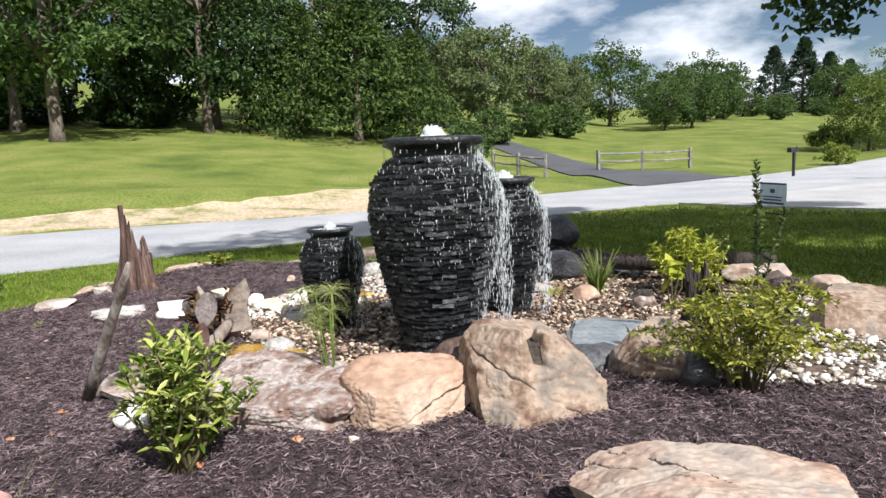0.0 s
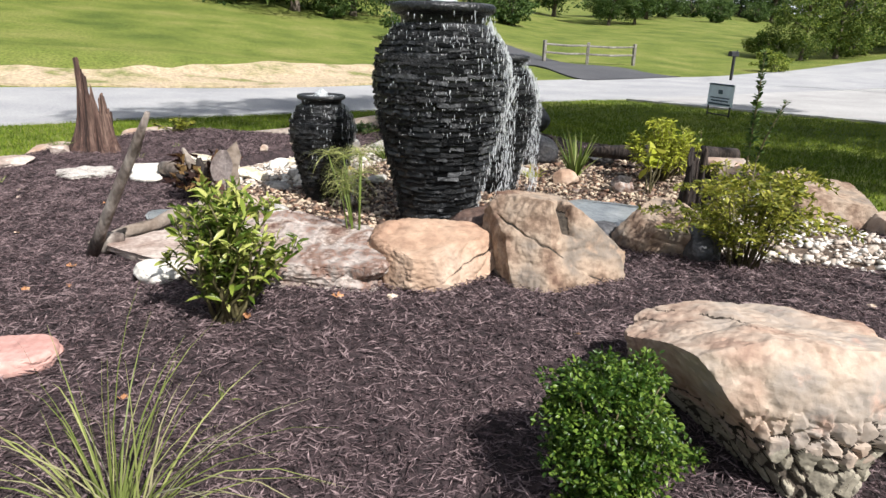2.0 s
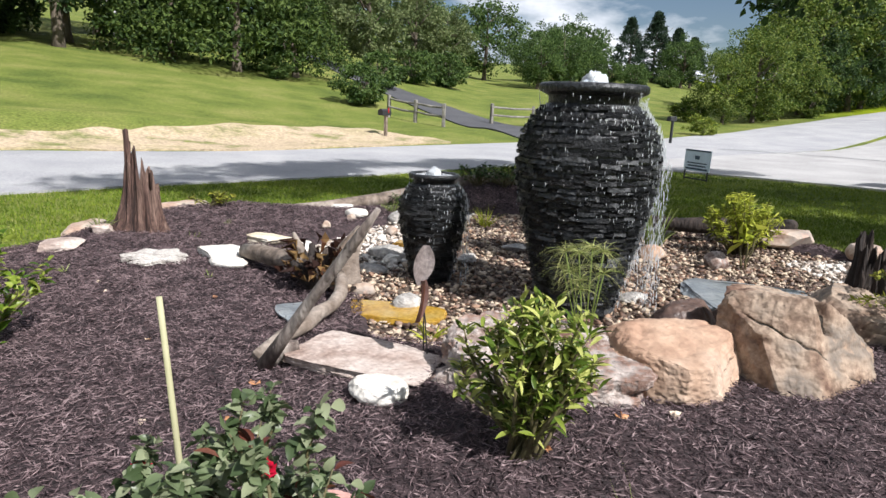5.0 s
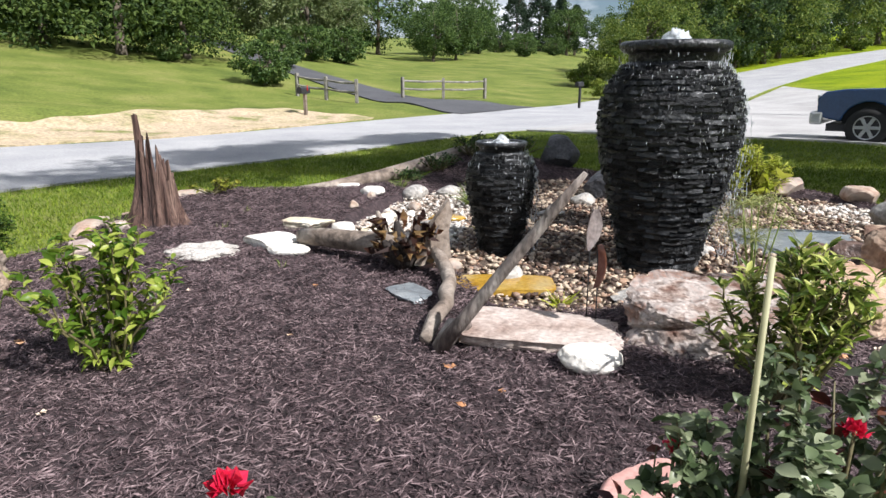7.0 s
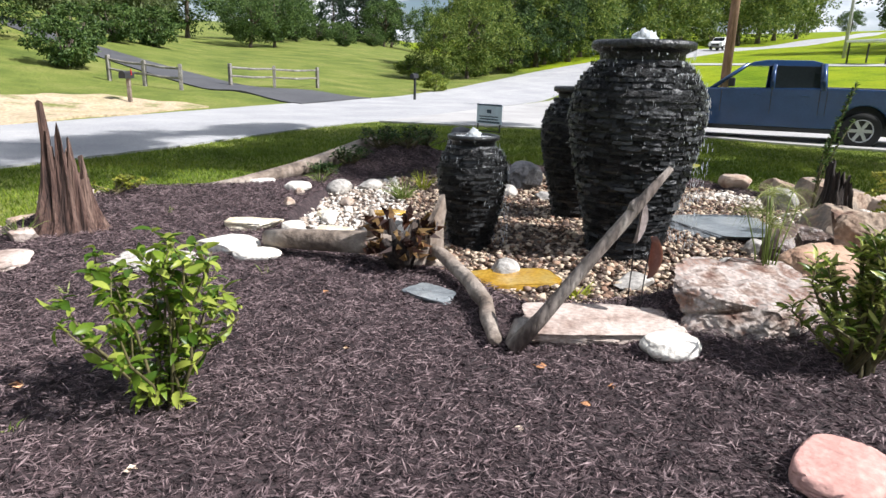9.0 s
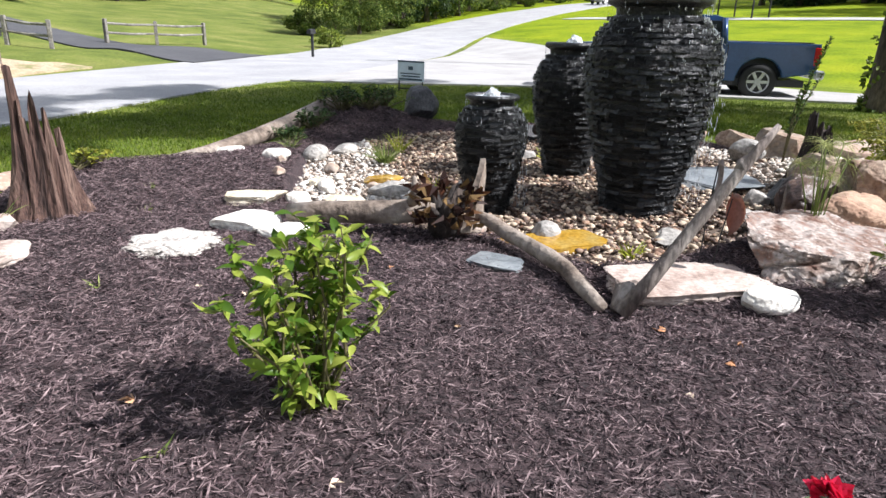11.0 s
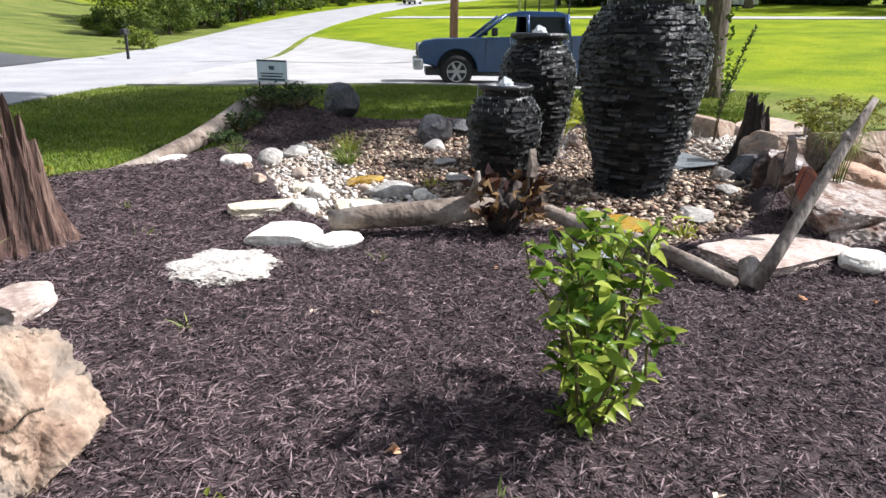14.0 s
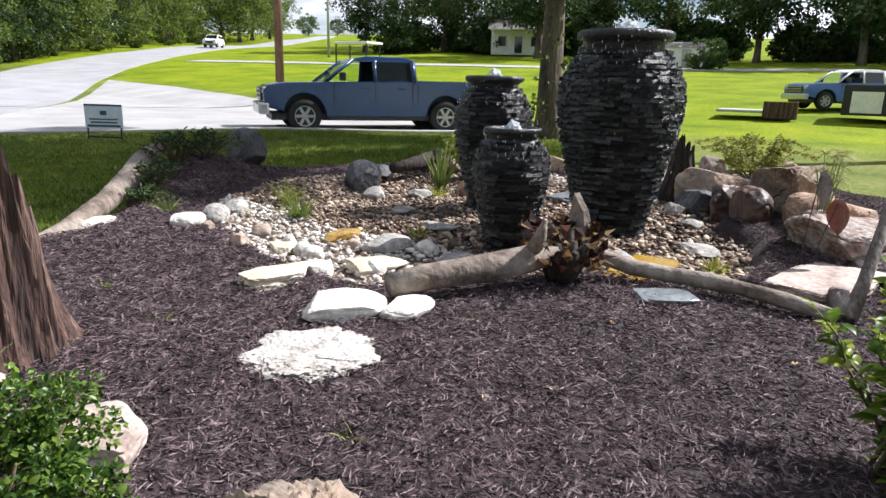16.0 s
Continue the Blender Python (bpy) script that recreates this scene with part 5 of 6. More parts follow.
plant_trees(bush_thing("bush", M_LEAF_BRIGHT, 1.5, 2.1, 0.2, 3000, 60, 32, "bright green bush beside the road"), [(24.5, 45, 0.8, 70), (26.5, 47, 0.6, 10), (31, 45.5, 0.9, 10), (35.5, 46.8, 0.9, 100), (60, 57, 1.2, 0), (70, 60, 1.2, 90), (82, 63, 1.3, 0), (96, 67, 1.3, 0)])

# the shade tree on the lawn to the right, with vines on its trunk
shade = tree("shade_tree", M_LEAF, "ball", 11.0, 4.9, 4.4, 0.27, 21000, 150, 0.29, 41, "large shade tree with vine-grown trunk on the lawn")
shade.matrix_world = pose(11.6, 5.2, zl(11.6, 5.2))
for ob in shade.children:
    if ob.name.startswith("crown"):
        ob.matrix_local = pose(-2.0, -0.9, 0)
rs = np.random.RandomState(6)
n = 260
a = rs.uniform(0, 6.28, n)
h = rs.uniform(0, 1, n) ** 1.6 * (2.0 + 1.3 * np.sin(2 * a + 1) + 0.7 * np.sin(5 * a))
part("vine", leaf_mesh("vine", np.stack([np.cos(a) * 0.36, np.sin(a) * 0.36, h], 1), np.stack([np.cos(a), np.sin(a), rs.normal(size=n)], 1), 0.14, 0.09, M_LEAF_BRIGHT, 8), None, shade, "vine leaves climbing the trunk")
# a low outer limb
n = 1700
k = rs.randint(22, size=n)
cen = np.stack([np.linspace(-3.6, -5.8, 22), np.linspace(4.6, 5.8, 22), np.linspace(4.6, 3.7, 22)], 1) + rs.normal(size=(22, 3)) * [0.35, 0.35, 0.25]
part("low_limb", tubes("low_limb", [([(0, 0, 5.2), (-2.0, 2.4, 5.6), (-3.8, 4.8, 4.7), (-6.2, 5.8, 3.6)], [0.12, 0.08, 0.04, 0.01], 7)], M_BARK), None, shade)
# leaves darker than the crown's, with the limb's shade in the colour
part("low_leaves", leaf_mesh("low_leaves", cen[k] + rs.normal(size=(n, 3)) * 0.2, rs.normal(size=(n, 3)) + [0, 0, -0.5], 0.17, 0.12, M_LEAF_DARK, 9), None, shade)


# a tall tree outside the walk's view throws the shade on verge and road
tall = tree("shade_tree", M_LEAF, "ball", 22.0, 4.3, 17.0, 0.30, 10000, 44, 0.26, 43, "tall shade tree on the lawn beyond the bed")
tall.matrix_world = pose(10.5, -3.2, zl(10.5, -3.2))


# ---- plants in the bed ----
def blade_mesh(name, base, way, length, width, bend, material, seed, segs=5):
    """Arching grass blades: strips that start along way and bend over."""
    rs = np.random.RandomState(seed)
    base, way = np.asarray(base, float), unit(np.asarray(way, float))
    n = len(base)
    length, width, bend = [np.ones(n) * v for v in (length, width, bend)]
    side = unit(np.cross(way, rs.normal(size=(n, 3)) * [1, 1, 0.2]))
    P, d, out = base.copy(), way.copy(), []
    for i in range(segs + 1):
        w = (width * (1 - (i / segs) ** 1.6) * 0.5 + width * 0.04)[:, None]
        out.append(np.stack([P - side * w, P + side * w], 1))
        d = unit(d + np.array([0, 0, -1.0]) * (bend / segs)[:, None] + rs.normal(size=(n, 3)) * 0.03)
        P = P + d * (length / segs)[:, None]
    V = np.stack(out, 1).reshape(n, -1, 3)
    m = V.shape[1]
    f = np.array([(2 * i, 2 * i + 1, 2 * i + 3, 2 * i + 2) for i in range(segs)])
    F = (np.arange(n)[:, None, None] * m + f[None]).reshape(-1, 4)
    return np_mesh(name, V.reshape(-1, 3), F, material, True)


def tuft(name, x, y, n, length, width, bend, spread, material, seed, label, category="grass", z=None, rim=0.04):
    rs = np.random.RandomState(seed)
    t = thing(name, pose(x, y, zb(x, y) if z is None else z), label, category)
    a = rs.uniform(0, 6.28, n)
    b = np.stack([np.cos(a), np.sin(a), np.zeros(n)], 1) * (rs.rand(n, 1) * rim)
    w = np.stack([np.cos(a) * spread * rs.rand(n), np.sin(a) * spread * rs.rand(n), np.ones(n)], 1)
    part("foliage", blade_mesh("foliage", b, w, length * rs.uniform(0.5, 1.1, n), width * rs.uniform(0.7, 1.2, n), bend * rs.uniform(0.5, 1.4, n), material, seed), None, t)
    return t


def shrub(name, x, y, h, w, stems, leaves, leaf, wide, material, seed, label, up=0.5, z=None, stem_r=0.006, start=0.25, droop=0.15, category="shrub"):
    """Stems that fork out of the ground, with leaves along them."""
    rs = np.random.RandomState(seed)
    t = thing(name, pose(x, y, zb(x, y) if z is None else z), label, category)
    runs, P, D = [], [], []
    for s in range(stems):
        a, out, top = rs.uniform(0, 6.28), rs.uniform(0.1, 1.0) * w * 0.5, h * rs.uniform(0.6, 1.0)
        top *= 1 - 0.35 * (out / (w * 0.5)) ** 2
        pts = [(0.03 * rs.normal(), 0.03 * rs.normal(), -0.03)]
        for q in (0.3, 0.6, 0.85, 1.0):
            pts.append((math.cos(a) * out * q ** 0.8 + 0.018 * rs.normal(), math.sin(a) * out * q ** 0.8 + 0.018 * rs.normal(), top * q))
        runs.append((pts, [stem_r * 1.5, stem_r * 1.2, stem_r, stem_r * 0.7, stem_r * 0.3], 5))
        pts = np.array(pts)
        k = leaves // stems
        q = rs.uniform(start, 1.0, k) ** 0.8 * 4
        i = np.minimum(q.astype(int), 3)
        c = pts[i] + (pts[i + 1] - pts[i]) * (q - i)[:, None]
        ang = rs.uniform(0, 6.28, k)
        P.append(c + rs.normal(size=(k, 3)) * 0.008)
        D.append(np.stack([np.cos(ang), np.sin(ang), up + 0.5 * rs.normal(size=k)], 1))
    part("framework", tubes("framework", runs, M_STEM, True), None, t)
    P, D = np.concatenate(P), np.concatenate(D)
    L = leaf * rs.uniform(0.5, 1.25, len(P))
    part("foliage", fine_leaf_mesh("foliage", P, D, L, L * wide, material, seed + 1, 0.22, droop * 2), None, t)
    return t


def boxwood(x, y, h, w, n, seed, label):
    rs = np.random.RandomState(seed)
    t = thing("boxwood_bush", pose(x, y, zb(x, y)), label, "shrub")
    P, D, _ = tree_crown(rs, n, "ball", w * 0.5, h * 0.5, 0.0, 1.0, 240)
    P[:, 2] = np.abs(P[:, 2])
    L = rs.uniform(0.009, 0.019, n)
    part("foliage", fine_leaf_mesh("foliage", P, D + [0, 0, 0.5], L, L * 0.55, M_BOX, seed + 1, 0.2, 0.25), None, t)
    runs = [([(0, 0, -0.03), (math.cos(a) * w * 0.12, math.sin(a) * w * 0.12, h * 0.4), (math.cos(a) * w * 0.35, math.sin(a) * w * 0.35, h * 0.8)], [0.008, 0.006, 0.002], 5) for a in np.linspace(0, 6.0, 9)]
    part("framework", tubes("framework", runs, M_STEM), None, t)
    return t


boxwood(0.08, 1.47, 0.42, 0.35, 14500, 201, "dense rounded dark green boxwood bush in mulch")
boxwood(-4.09, 5.24, 0.49, 0.43, 16000, 203, "dense bright green boxwood bush at the bed's edge")
shrub("evergreen_shrub", -1.07, 2.35, 0.52, 0.52, 40, 1900, 0.056, 0.27, M_RHODO, 205, "upright glossy green shrub before the boulders", 0.8, start=0.12)
shrub("broadleaf_shrub", -3.17, 3.54, 0.64, 0.58, 24, 760, 0.058, 0.44, M_VIB, 207, "young lime green broadleaf shrub in mulch", 0.6, start=0.02, droop=0.25, stem_r=0.0045)
shrub("rose_bush", -1.88, 1.62, 0.70, 0.66, 44, 4200, 0.034, 0.62, M_ROSE_LEAF, 209, "rose bush with dark and reddish leaves", 0.3, stem_r=0.004, start=0.36)
shrub("rose_bush", -1.89, 1.61, 0.68, 0.66, 20, 220, 0.040, 0.5, M_RED_LEAF, 211, "reddish young rose shoots", 0.5, stem_r=0.004)

cane = log_thing("bamboo_cane", [(-1.93, 1.69, -0.16), (-1.95, 1.67, 0.3), (-1.97, 1.65, 0.70)], [0.006, 0.006, 0.005], M_STRAW, "thin pale bamboo cane staking the rose bush", "stake", 7, 0.05)


def rose_bloom(x, y, z, r, material, label):
    rs = np.random.RandomState(int(abs(x * 100)) + 3)
    t = thing("flower", pose(x, y, z), label, "flower")
    n = 34
    a, k = rs.uniform(0, 6.28, n), rs.rand(n)
    P = np.stack([np.cos(a) * k * r * 0.3, np.sin(a) * k * r * 0.3, 0.2 * r * (1 - k)], 1)
    D = np.stack([np.cos(a) * (0.3 + k), np.sin(a) * (0.3 + k), 1.2 - k], 1)
    part("petals", leaf_mesh("petals", P, D, r * rs.uniform(0.7, 1.1, n), r * 0.9, material, 4, 0.25), None, t)
    part("stem", tubes("stem", [([(0, 0, 0), (0.01, 0.01, -0.1), (0.0, 0.02, -0.2)], [0.003, 0.004, 0.004], 5)], M_STEM), None, t)
    return t


rose_bloom(-2.777, 2.30, 0.07, 0.045, M_PETAL, "bright red rose bloom low over the mulch")
shrub("rose_sprig", -2.72, 2.27, 0.14, 0.20, 6, 40, 0.045, 0.5, M_ROSE_LEAF, 213, "small rose sprig in mulch", 0.4, stem_r=0.003)
rose_bloom(-1.80, 1.60, 0.40, 0.022, M_PETAL, "red rose bloom on the bush")
rose_bloom(-2.04, 1.74, 0.34, 0.018, M_PETAL, "red rose bloom on the bush")
rose_bloom(1.24, 1.82, 0.20, 0.05, M_ORANGE_PETAL, "orange lily bloom at the bed's edge")


def fern(x, y, h, w, fronds, material, seed, label):
    """Arching fronds set with paired leaflets."""
    rs = np.random.RandomState(seed)
    t = thing("fern_shrub", pose(x, y, zb(x, y)), label, "shrub")
    runs, P, D, L = [], [], [], []
    for f in range(fronds):
        a, out, top = rs.uniform(0, 6.28), w * 0.5 * rs.uniform(0.3, 1), h * rs.uniform(0.55, 1.05)
        d = Vector((math.cos(a), math.sin(a), 0))
        b = d * 0.04 + Vector((rs.normal() * 0.02, rs.normal() * 0.02, -0.02))
        pts = [b, b + d * out * 0.25 + Vector((0, 0, top * 0.6)), b + d * out * 0.6 + Vector((0, 0, top * 0.97)), b + d * out + Vector((0, 0, top * 0.86))]
        runs.append(([tuple(p) for p in pts], [0.005, 0.004, 0.003, 0.001], 5))
        side = d.cross(Vector((0, 0, 1)))
        for q in np.linspace(0.9, 3, 22):
            i = min(int(q), 2)
            c = pts[i].lerp(pts[i + 1], q - i)
            l = 0.11 * (1.15 - q / 3) + 0.02
            for s in (-1, 1):
                for u in range(4):
                    e = c + side * s * l * (u / 4.0) + Vector((0, 0, -0.1 * l * u))
                    P.append(e[:])
                    D.append((side * s * 0.5 + d * rs.uniform(-0.6, 1.0) + Vector((0, 0, rs.normal() * 0.35)))[:])
                    L.append(0.030 * rs.uniform(0.7, 1.3))
    part("framework", tubes("framework", runs, M_STEM), None, t)
    L = np.array(L)
    part("foliage", leaf_mesh("foliage", P, D, L, L * 0.4, material, seed, 0.05), None, t)
    return t


fern(1.20, 2.92, 0.50, 0.92, 30, M_FERN, 221, "feathery yellow-green fern-leaved shrub between boulders")


def papyrus(x, y, h, n, seed, label):
    rs = np.random.RandomState(seed)
    t = thing("papyrus", pose(x, y, zb(x, y)), label, "plant")
    runs, B, W = [], [], []
    for k in range(n):
        a, r = rs.uniform(0, 6.28), rs.uniform(0.02, 0.13)
        top = Vector((math.cos(a) * r, math.sin(a) * r, h * rs.uniform(0.55, 0.95)))
        runs.append(([(top.x * 0.2, top.y * 0.2, -0.02), (top.x * 0.5, top.y * 0.5, top.z * 0.55), tuple(top)], [0.004, 0.0035, 0.003], 5))
        for j in range(44):
            b = rs.uniform(0, 6.28)
            B.append(tuple(top))
            W.append((math.cos(b), math.sin(b), rs.uniform(-0.2, 1.8)))
    for run in runs:
        part("stem", tubes("stem", [run], M_REED), None, t)
    part("foliage", blade_mesh("foliage", B, W, 0.15, 0.0020, 1.9, M_PALEREED, seed, 5), None, t)
    return t


papyrus(-0.63, 2.96, 0.60, 9, 231, "feathery papyrus clump at the pond's edge")
tuft("iris_clump", 1.11, 5.62, 46, 0.46, 0.020, 0.5, 0.6, M_REED, 233, "pale green iris blades behind the gravel", "plant")
tuft("grass_tuft", 0.72, 5.55, 50, 0.14, 0.006, 0.8, 1.2, M_GOLD, 235, "small yellow grass tuft in gravel")
tuft("grass_tuft", -0.55, 6.28, 130, 0.26, 0.007, 0.9, 0.9, M_REED, 237, "green sedge clump in white gravel")
tuft("grass_tuft", -0.15, 6.55, 60, 0.22, 0.007, 0.7, 0.8, M_GOLD, 239, "yellowish grass tuft in gravel")
tuft("grass_tuft", -0.85, 5.35, 24, 0.12, 0.010, 0.8, 1.2, M_GOLD, 241, "small yellow-green tuft by a stone")
tuft("grass_tuft", -1.16, 3.62, 30, 0.12, 0.012, 0.8, 1.2, M_GOLD, 243, "small lime tuft in gravel")
tuft("ornamental_grass", -1.10, 1.36, 64, 0.60, 0.006, 1.3, 0.7, M_PALEREED, 245, "arching ornamental grass clump in mulch", rim=0.07)
tuft("ornamental_grass", -1.08, 1.38, 26, 0.60, 0.006, 2.2, 0.8, M_STRAW, 246, "pale dry grass stems arching over mulch", rim=0.06)
tuft("daylily", 1.06, 1.66, 70, 0.34, 0.012, 1.2, 1.0, M_REED, 247, "daylily clump at the bed's edge", "plant")
tuft("grass_tuft", -3.42, 6.02, 40, 0.18, 0.006, 0.8, 0.8, M_REED, 248, "grass tuft at the stump's foot")
tuft("grass_tuft", -1.0, 7.0, 40, 0.16, 0.008, 0.8, 1.0, M_REED, 249, "small green tuft on shaded mulch")
shrub("golden_shrub", 1.80, 5.45, 0.56, 0.66, 44, 3600, 0.055, 0.20, M_GOLD, 251, "golden yellow fine-leaved shrub behind the gravel", 0.2, start=0.3)
shrub("broadleaf_plant", 1.53, 4.95, 0.44, 0.30, 5, 12, 0.19, 0.62, M_GOLD, 253, "yellow-green broad leaved plant in gravel", 0.3, start=0.7)
shrub("wild_shrub", 2.12, 5.75, 0.52, 0.42, 10, 150, 0.05, 0.4, M_RHODO, 255, "thin green shrub at the lawn's edge", 0.5)
shrub("ground_cover", -2.72, 6.98, 0.16, 0.46, 14, 220, 0.04, 0.6, M_FERN, 259, "low yellowish ground cover at the bed's edge", 0.5)
spike = thing("spike_plant", pose(1.66, 3.85, zb(1.66, 3.85)), "tall dark leafy spike beside the stump", "plant")
rs = np.random.RandomState(261)
for dx, dy, top, leaves in ((-0.13, -0.22, 1.0, 240), (-0.04, -0.05, 0.62, 70), (0.08, -0.16, 0.74, 90)):
    pts = np.array([(0, 0, -0.03), (dx * 0.15, dy * 0.15, top * 0.35), (dx * 0.5, dy * 0.5, top * 0.7), (dx, dy, top)])
    part("stem", tubes("stem", [([tuple(p) for p in pts], [0.007, 0.006, 0.005, 0.002], 6)], M_STEM), None, spike)
    q = rs.uniform(0.25, 1.0, leaves) ** 0.7 * 3
    i = np.minimum(q.astype(int), 2)
    c = pts[i] + (pts[i + 1] - pts[i]) * (q - i)[:, None]
    a = rs.uniform(0, 6.28, leaves)
    L = 0.055 * rs.uniform(0.6, 1.2, leaves) * (1.25 - q / 4)
    part("foliage", fine_leaf_mesh("foliage", c, np.stack([np.cos(a), np.sin(a), rs.uniform(0.3, 1.6, leaves)], 1), L, L * 0.38, M_LEAF, 262, 0.2, 0.3), None, spike)
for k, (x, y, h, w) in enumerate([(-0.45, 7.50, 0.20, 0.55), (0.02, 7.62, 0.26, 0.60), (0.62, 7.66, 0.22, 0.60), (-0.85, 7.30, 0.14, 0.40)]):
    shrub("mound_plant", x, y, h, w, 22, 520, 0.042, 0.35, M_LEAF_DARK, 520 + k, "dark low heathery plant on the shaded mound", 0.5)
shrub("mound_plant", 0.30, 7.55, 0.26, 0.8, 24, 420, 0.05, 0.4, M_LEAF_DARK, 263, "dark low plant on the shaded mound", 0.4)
shrub("weed_plant", -4.0, 4.04, 0.07, 0.22, 9, 60, 0.028, 0.5, M_FERN, 257, "small yellow-green weed beside the boulder", 0.3, start=0.3)
for k, (x, y) in enumerate([(-2.5, 6.3), (-3.3, 4.9), (-1.0, 1.9), (-3.6, 3.6), (-2.4, 4.7), (-2.7, 5.9), (-4.2, 3.9)]):
    tuft("weed_sprout", x, y, 8, 0.06, 0.008, 0.8, 1.2, M_REED, 270 + k, "tiny green weed sprout in mulch", "weed")


# metal leaf ornaments on wire stems
def leaf_stake(x, y, head, tilt, material, label):
    t = thing("leaf_ornament", pose(x, y, zb(x, y)), label, "ornament")
    L, W = 0.17, 0.10
    V, F = [], []
    for i in range(13):
        s = i / 12
        w = W * math.sin(math.pi * min(1, s * 0.92 + 0.06)) ** 0.8 * 0.5
        for u in (-1, -0.5, 0, 0.5, 1):
            V.append((u * w, -0.05 * s * s + 0.02 * abs(u), s * L - 0.02))
    for i in range(12):
        for k in range(4):
            F.append((5 * i + k, 5 * i + k + 1, 5 * i + 6 + k, 5 * i + 5 + k))
    o = len(V)
    V2 = [(a, b + 0.003, c) for a, b, c in V]
    F2 = [tuple(o + q for q in reversed(f)) for f in F]
    me = np_mesh("leaf", V + V2, F + F2, material, True)
    ob = part("leaf", me, None, t)
    ob.matrix_local = pose(head[0], head[1], head[2], *tilt)
    part("wire_stem", tubes("wire_stem", [([(0, 0, -0.02), (head[0] * 0.4, head[1] * 0.4, head[2] * 0.5), head], [0.003, 0.003, 0.003], 5)], M_BLACK), None, t)
    return t


leaf_stake(-1.26, 3.24, (-0.02, -0.03, 0.42 - zb(-1.26, 3.24)), (165, 10, 20), M_TIN, "pale metal leaf ornament on a thin wire")
leaf_stake(-1.25, 3.18, (-0.05, -0.06, 0.29 - zb(-1.25, 3.18)), (168, 8, 70), M_RUST, "rusty orange curled leaf ornament on a wire")


# ---- things on the lawn and along the road ----
def rail_fence(p, label):
    """Split-rail fence: posts, and two rails in each bay."""
    t = thing("rail_fence", pose(*p[0], zl(*p[0])), label, "fence")
    inv = t.matrix_world.inverted()
    for x, y in p:
        bm = bmesh.new()
        box(bm, -0.075, -0.075, -0.3, 0.075, 0.075, 1.08, 0.02)
        ob = part("post", bm, M_FENCE, t)
        ob.matrix_local = inv @ pose(x, y, zl(x, y), 0, 0, 17 * x)
    for (x0, y0), (x1, y1) in zip(p, p[1:]):
        for h in (0.50, 0.90):
            me = tubes("rail", [([(x0, y0, zl(x0, y0) + h), ((x0 + x1) / 2, (y0 + y1) / 2, (zl(x0, y0) + zl(x1, y1)) / 2 + h - 0.03), (x1, y1, zl(x1, y1) + h + 0.02)], [0.05, 0.055, 0.045], 6)], M_FENCE, False, 0.2)
            ob = part("rail", me, None, t)
            ob.matrix_local = inv
    return t


rail_fence([(7.0, 34.1), (9.3, 34.3), (11.9, 34.8)], "weathered grey two-rail split fence by the drive")
rail_fence([(3.9, 31.0), (2.75, 32.3), (1.6, 33.6)], "weathered pale split-rail fence beside the drive")


def mailbox(x, y, rz, wooden, label):
    t = thing("mailbox", pose(x, y, zl(x, y) - (0.30 if wooden else 0), 0, 0, rz), label, "mailbox")
    bm = bmesh.new()
    box(bm, -0.05, -0.05, -0.2, 0.05, 0.05, 1.05, 0.008)
    part("post", bm, M_DRIFT if wooden else M_BLACK, t)
    bm = bmesh.new()
    prof = [(-0.1, 0)] + [(-0.1 * math.cos(a), 0.12 + 0.10 * math.sin(a)) for a in np.linspace(0, math.pi, 9)] + [(0.1, 0)]
    vs = [[bm.verts.new((s, u, 1.05 + w)) for u, w in prof] for s in (-0.18, 0.34)]
    bm.faces.new(vs[0]); bm.faces.new(list(reversed(vs[1])))
    for i in range(len(prof)):
        j = (i + 1) % len(prof)
        bm.faces.new((vs[0][i], vs[0][j], vs[1][j], vs[1][i]))
    part("box", bm, M_BLACK, t)
    bm = bmesh.new()
    box(bm, -0.02, 0.10, 1.15, 0.02, 0.115, 1.32)
    part("flag", bm, M_REDLAMP if wooden else M_BLACK, t)
    return t


mailbox(14.3, 28.9, 210, False, "black mailbox on a black post across the road")
mailbox(0.5, 23.6, 230, True, "dark mailbox on a wooden post by the sand bank")

# yard sign: pale board on a dark wire frame, with unreadable print as bars
sign = thing("yard_sign", pose(6.1, 13.2, zl(6.1, 13.2) - 0.16, 0, 0.6, -73), "pale blue yard sign with dark print on a metal frame", "sign")
bm = bmesh.new(); box(bm, -0.34, -0.012, 0.38, 0.34, 0.012, 0.82, 0.004); part("board", bm, M_SIGN, sign)
for s in (-0.30, 0.30):
    bm = bmesh.new(); box(bm, s - 0.012, -0.011, -0.12, s + 0.012, 0.011, 0.42); part("leg", bm, M_BLACK, sign)
bm = bmesh.new(); box(bm, -0.312, -0.010, 0.20, 0.312, 0.010, 0.225); part("crossbar", bm, M_BLACK, sign)
for z0, z1, w in ((0.785, 0.82, 0.338), (0.40, 0.44, 0.30), (0.47, 0.50, 0.24), (0.53, 0.555, 0.26), (0.62, 0.70, 0.06)):
    bm = bmesh.new(); box(bm, -w, -0.0165, z0, w, -0.0125, z1); part("print_bar", bm, M_SIGNDARK, sign)


def utility_pole(x, y, h, r, material, label):
    t = thing("utility_pole", pose(x, y, zl(x, y)), label, "pole")
    part("shaft", tubes("shaft", [([(0, 0, -0.5), (0, 0, h * 0.5), (0, 0, h)], [r, r * 0.85, r * 0.65], 12)], material), None, t)
    bm = bmesh.new(); box(bm, -1.2, -0.06, h - 0.9, 1.2, 0.06, h - 0.75, 0.01); part("crossarm", bm, material, t)
    return t


utility_pole(21.3, 16.9, 11.0, 0.19, M_POLE, "brown wooden utility pole beside the road")
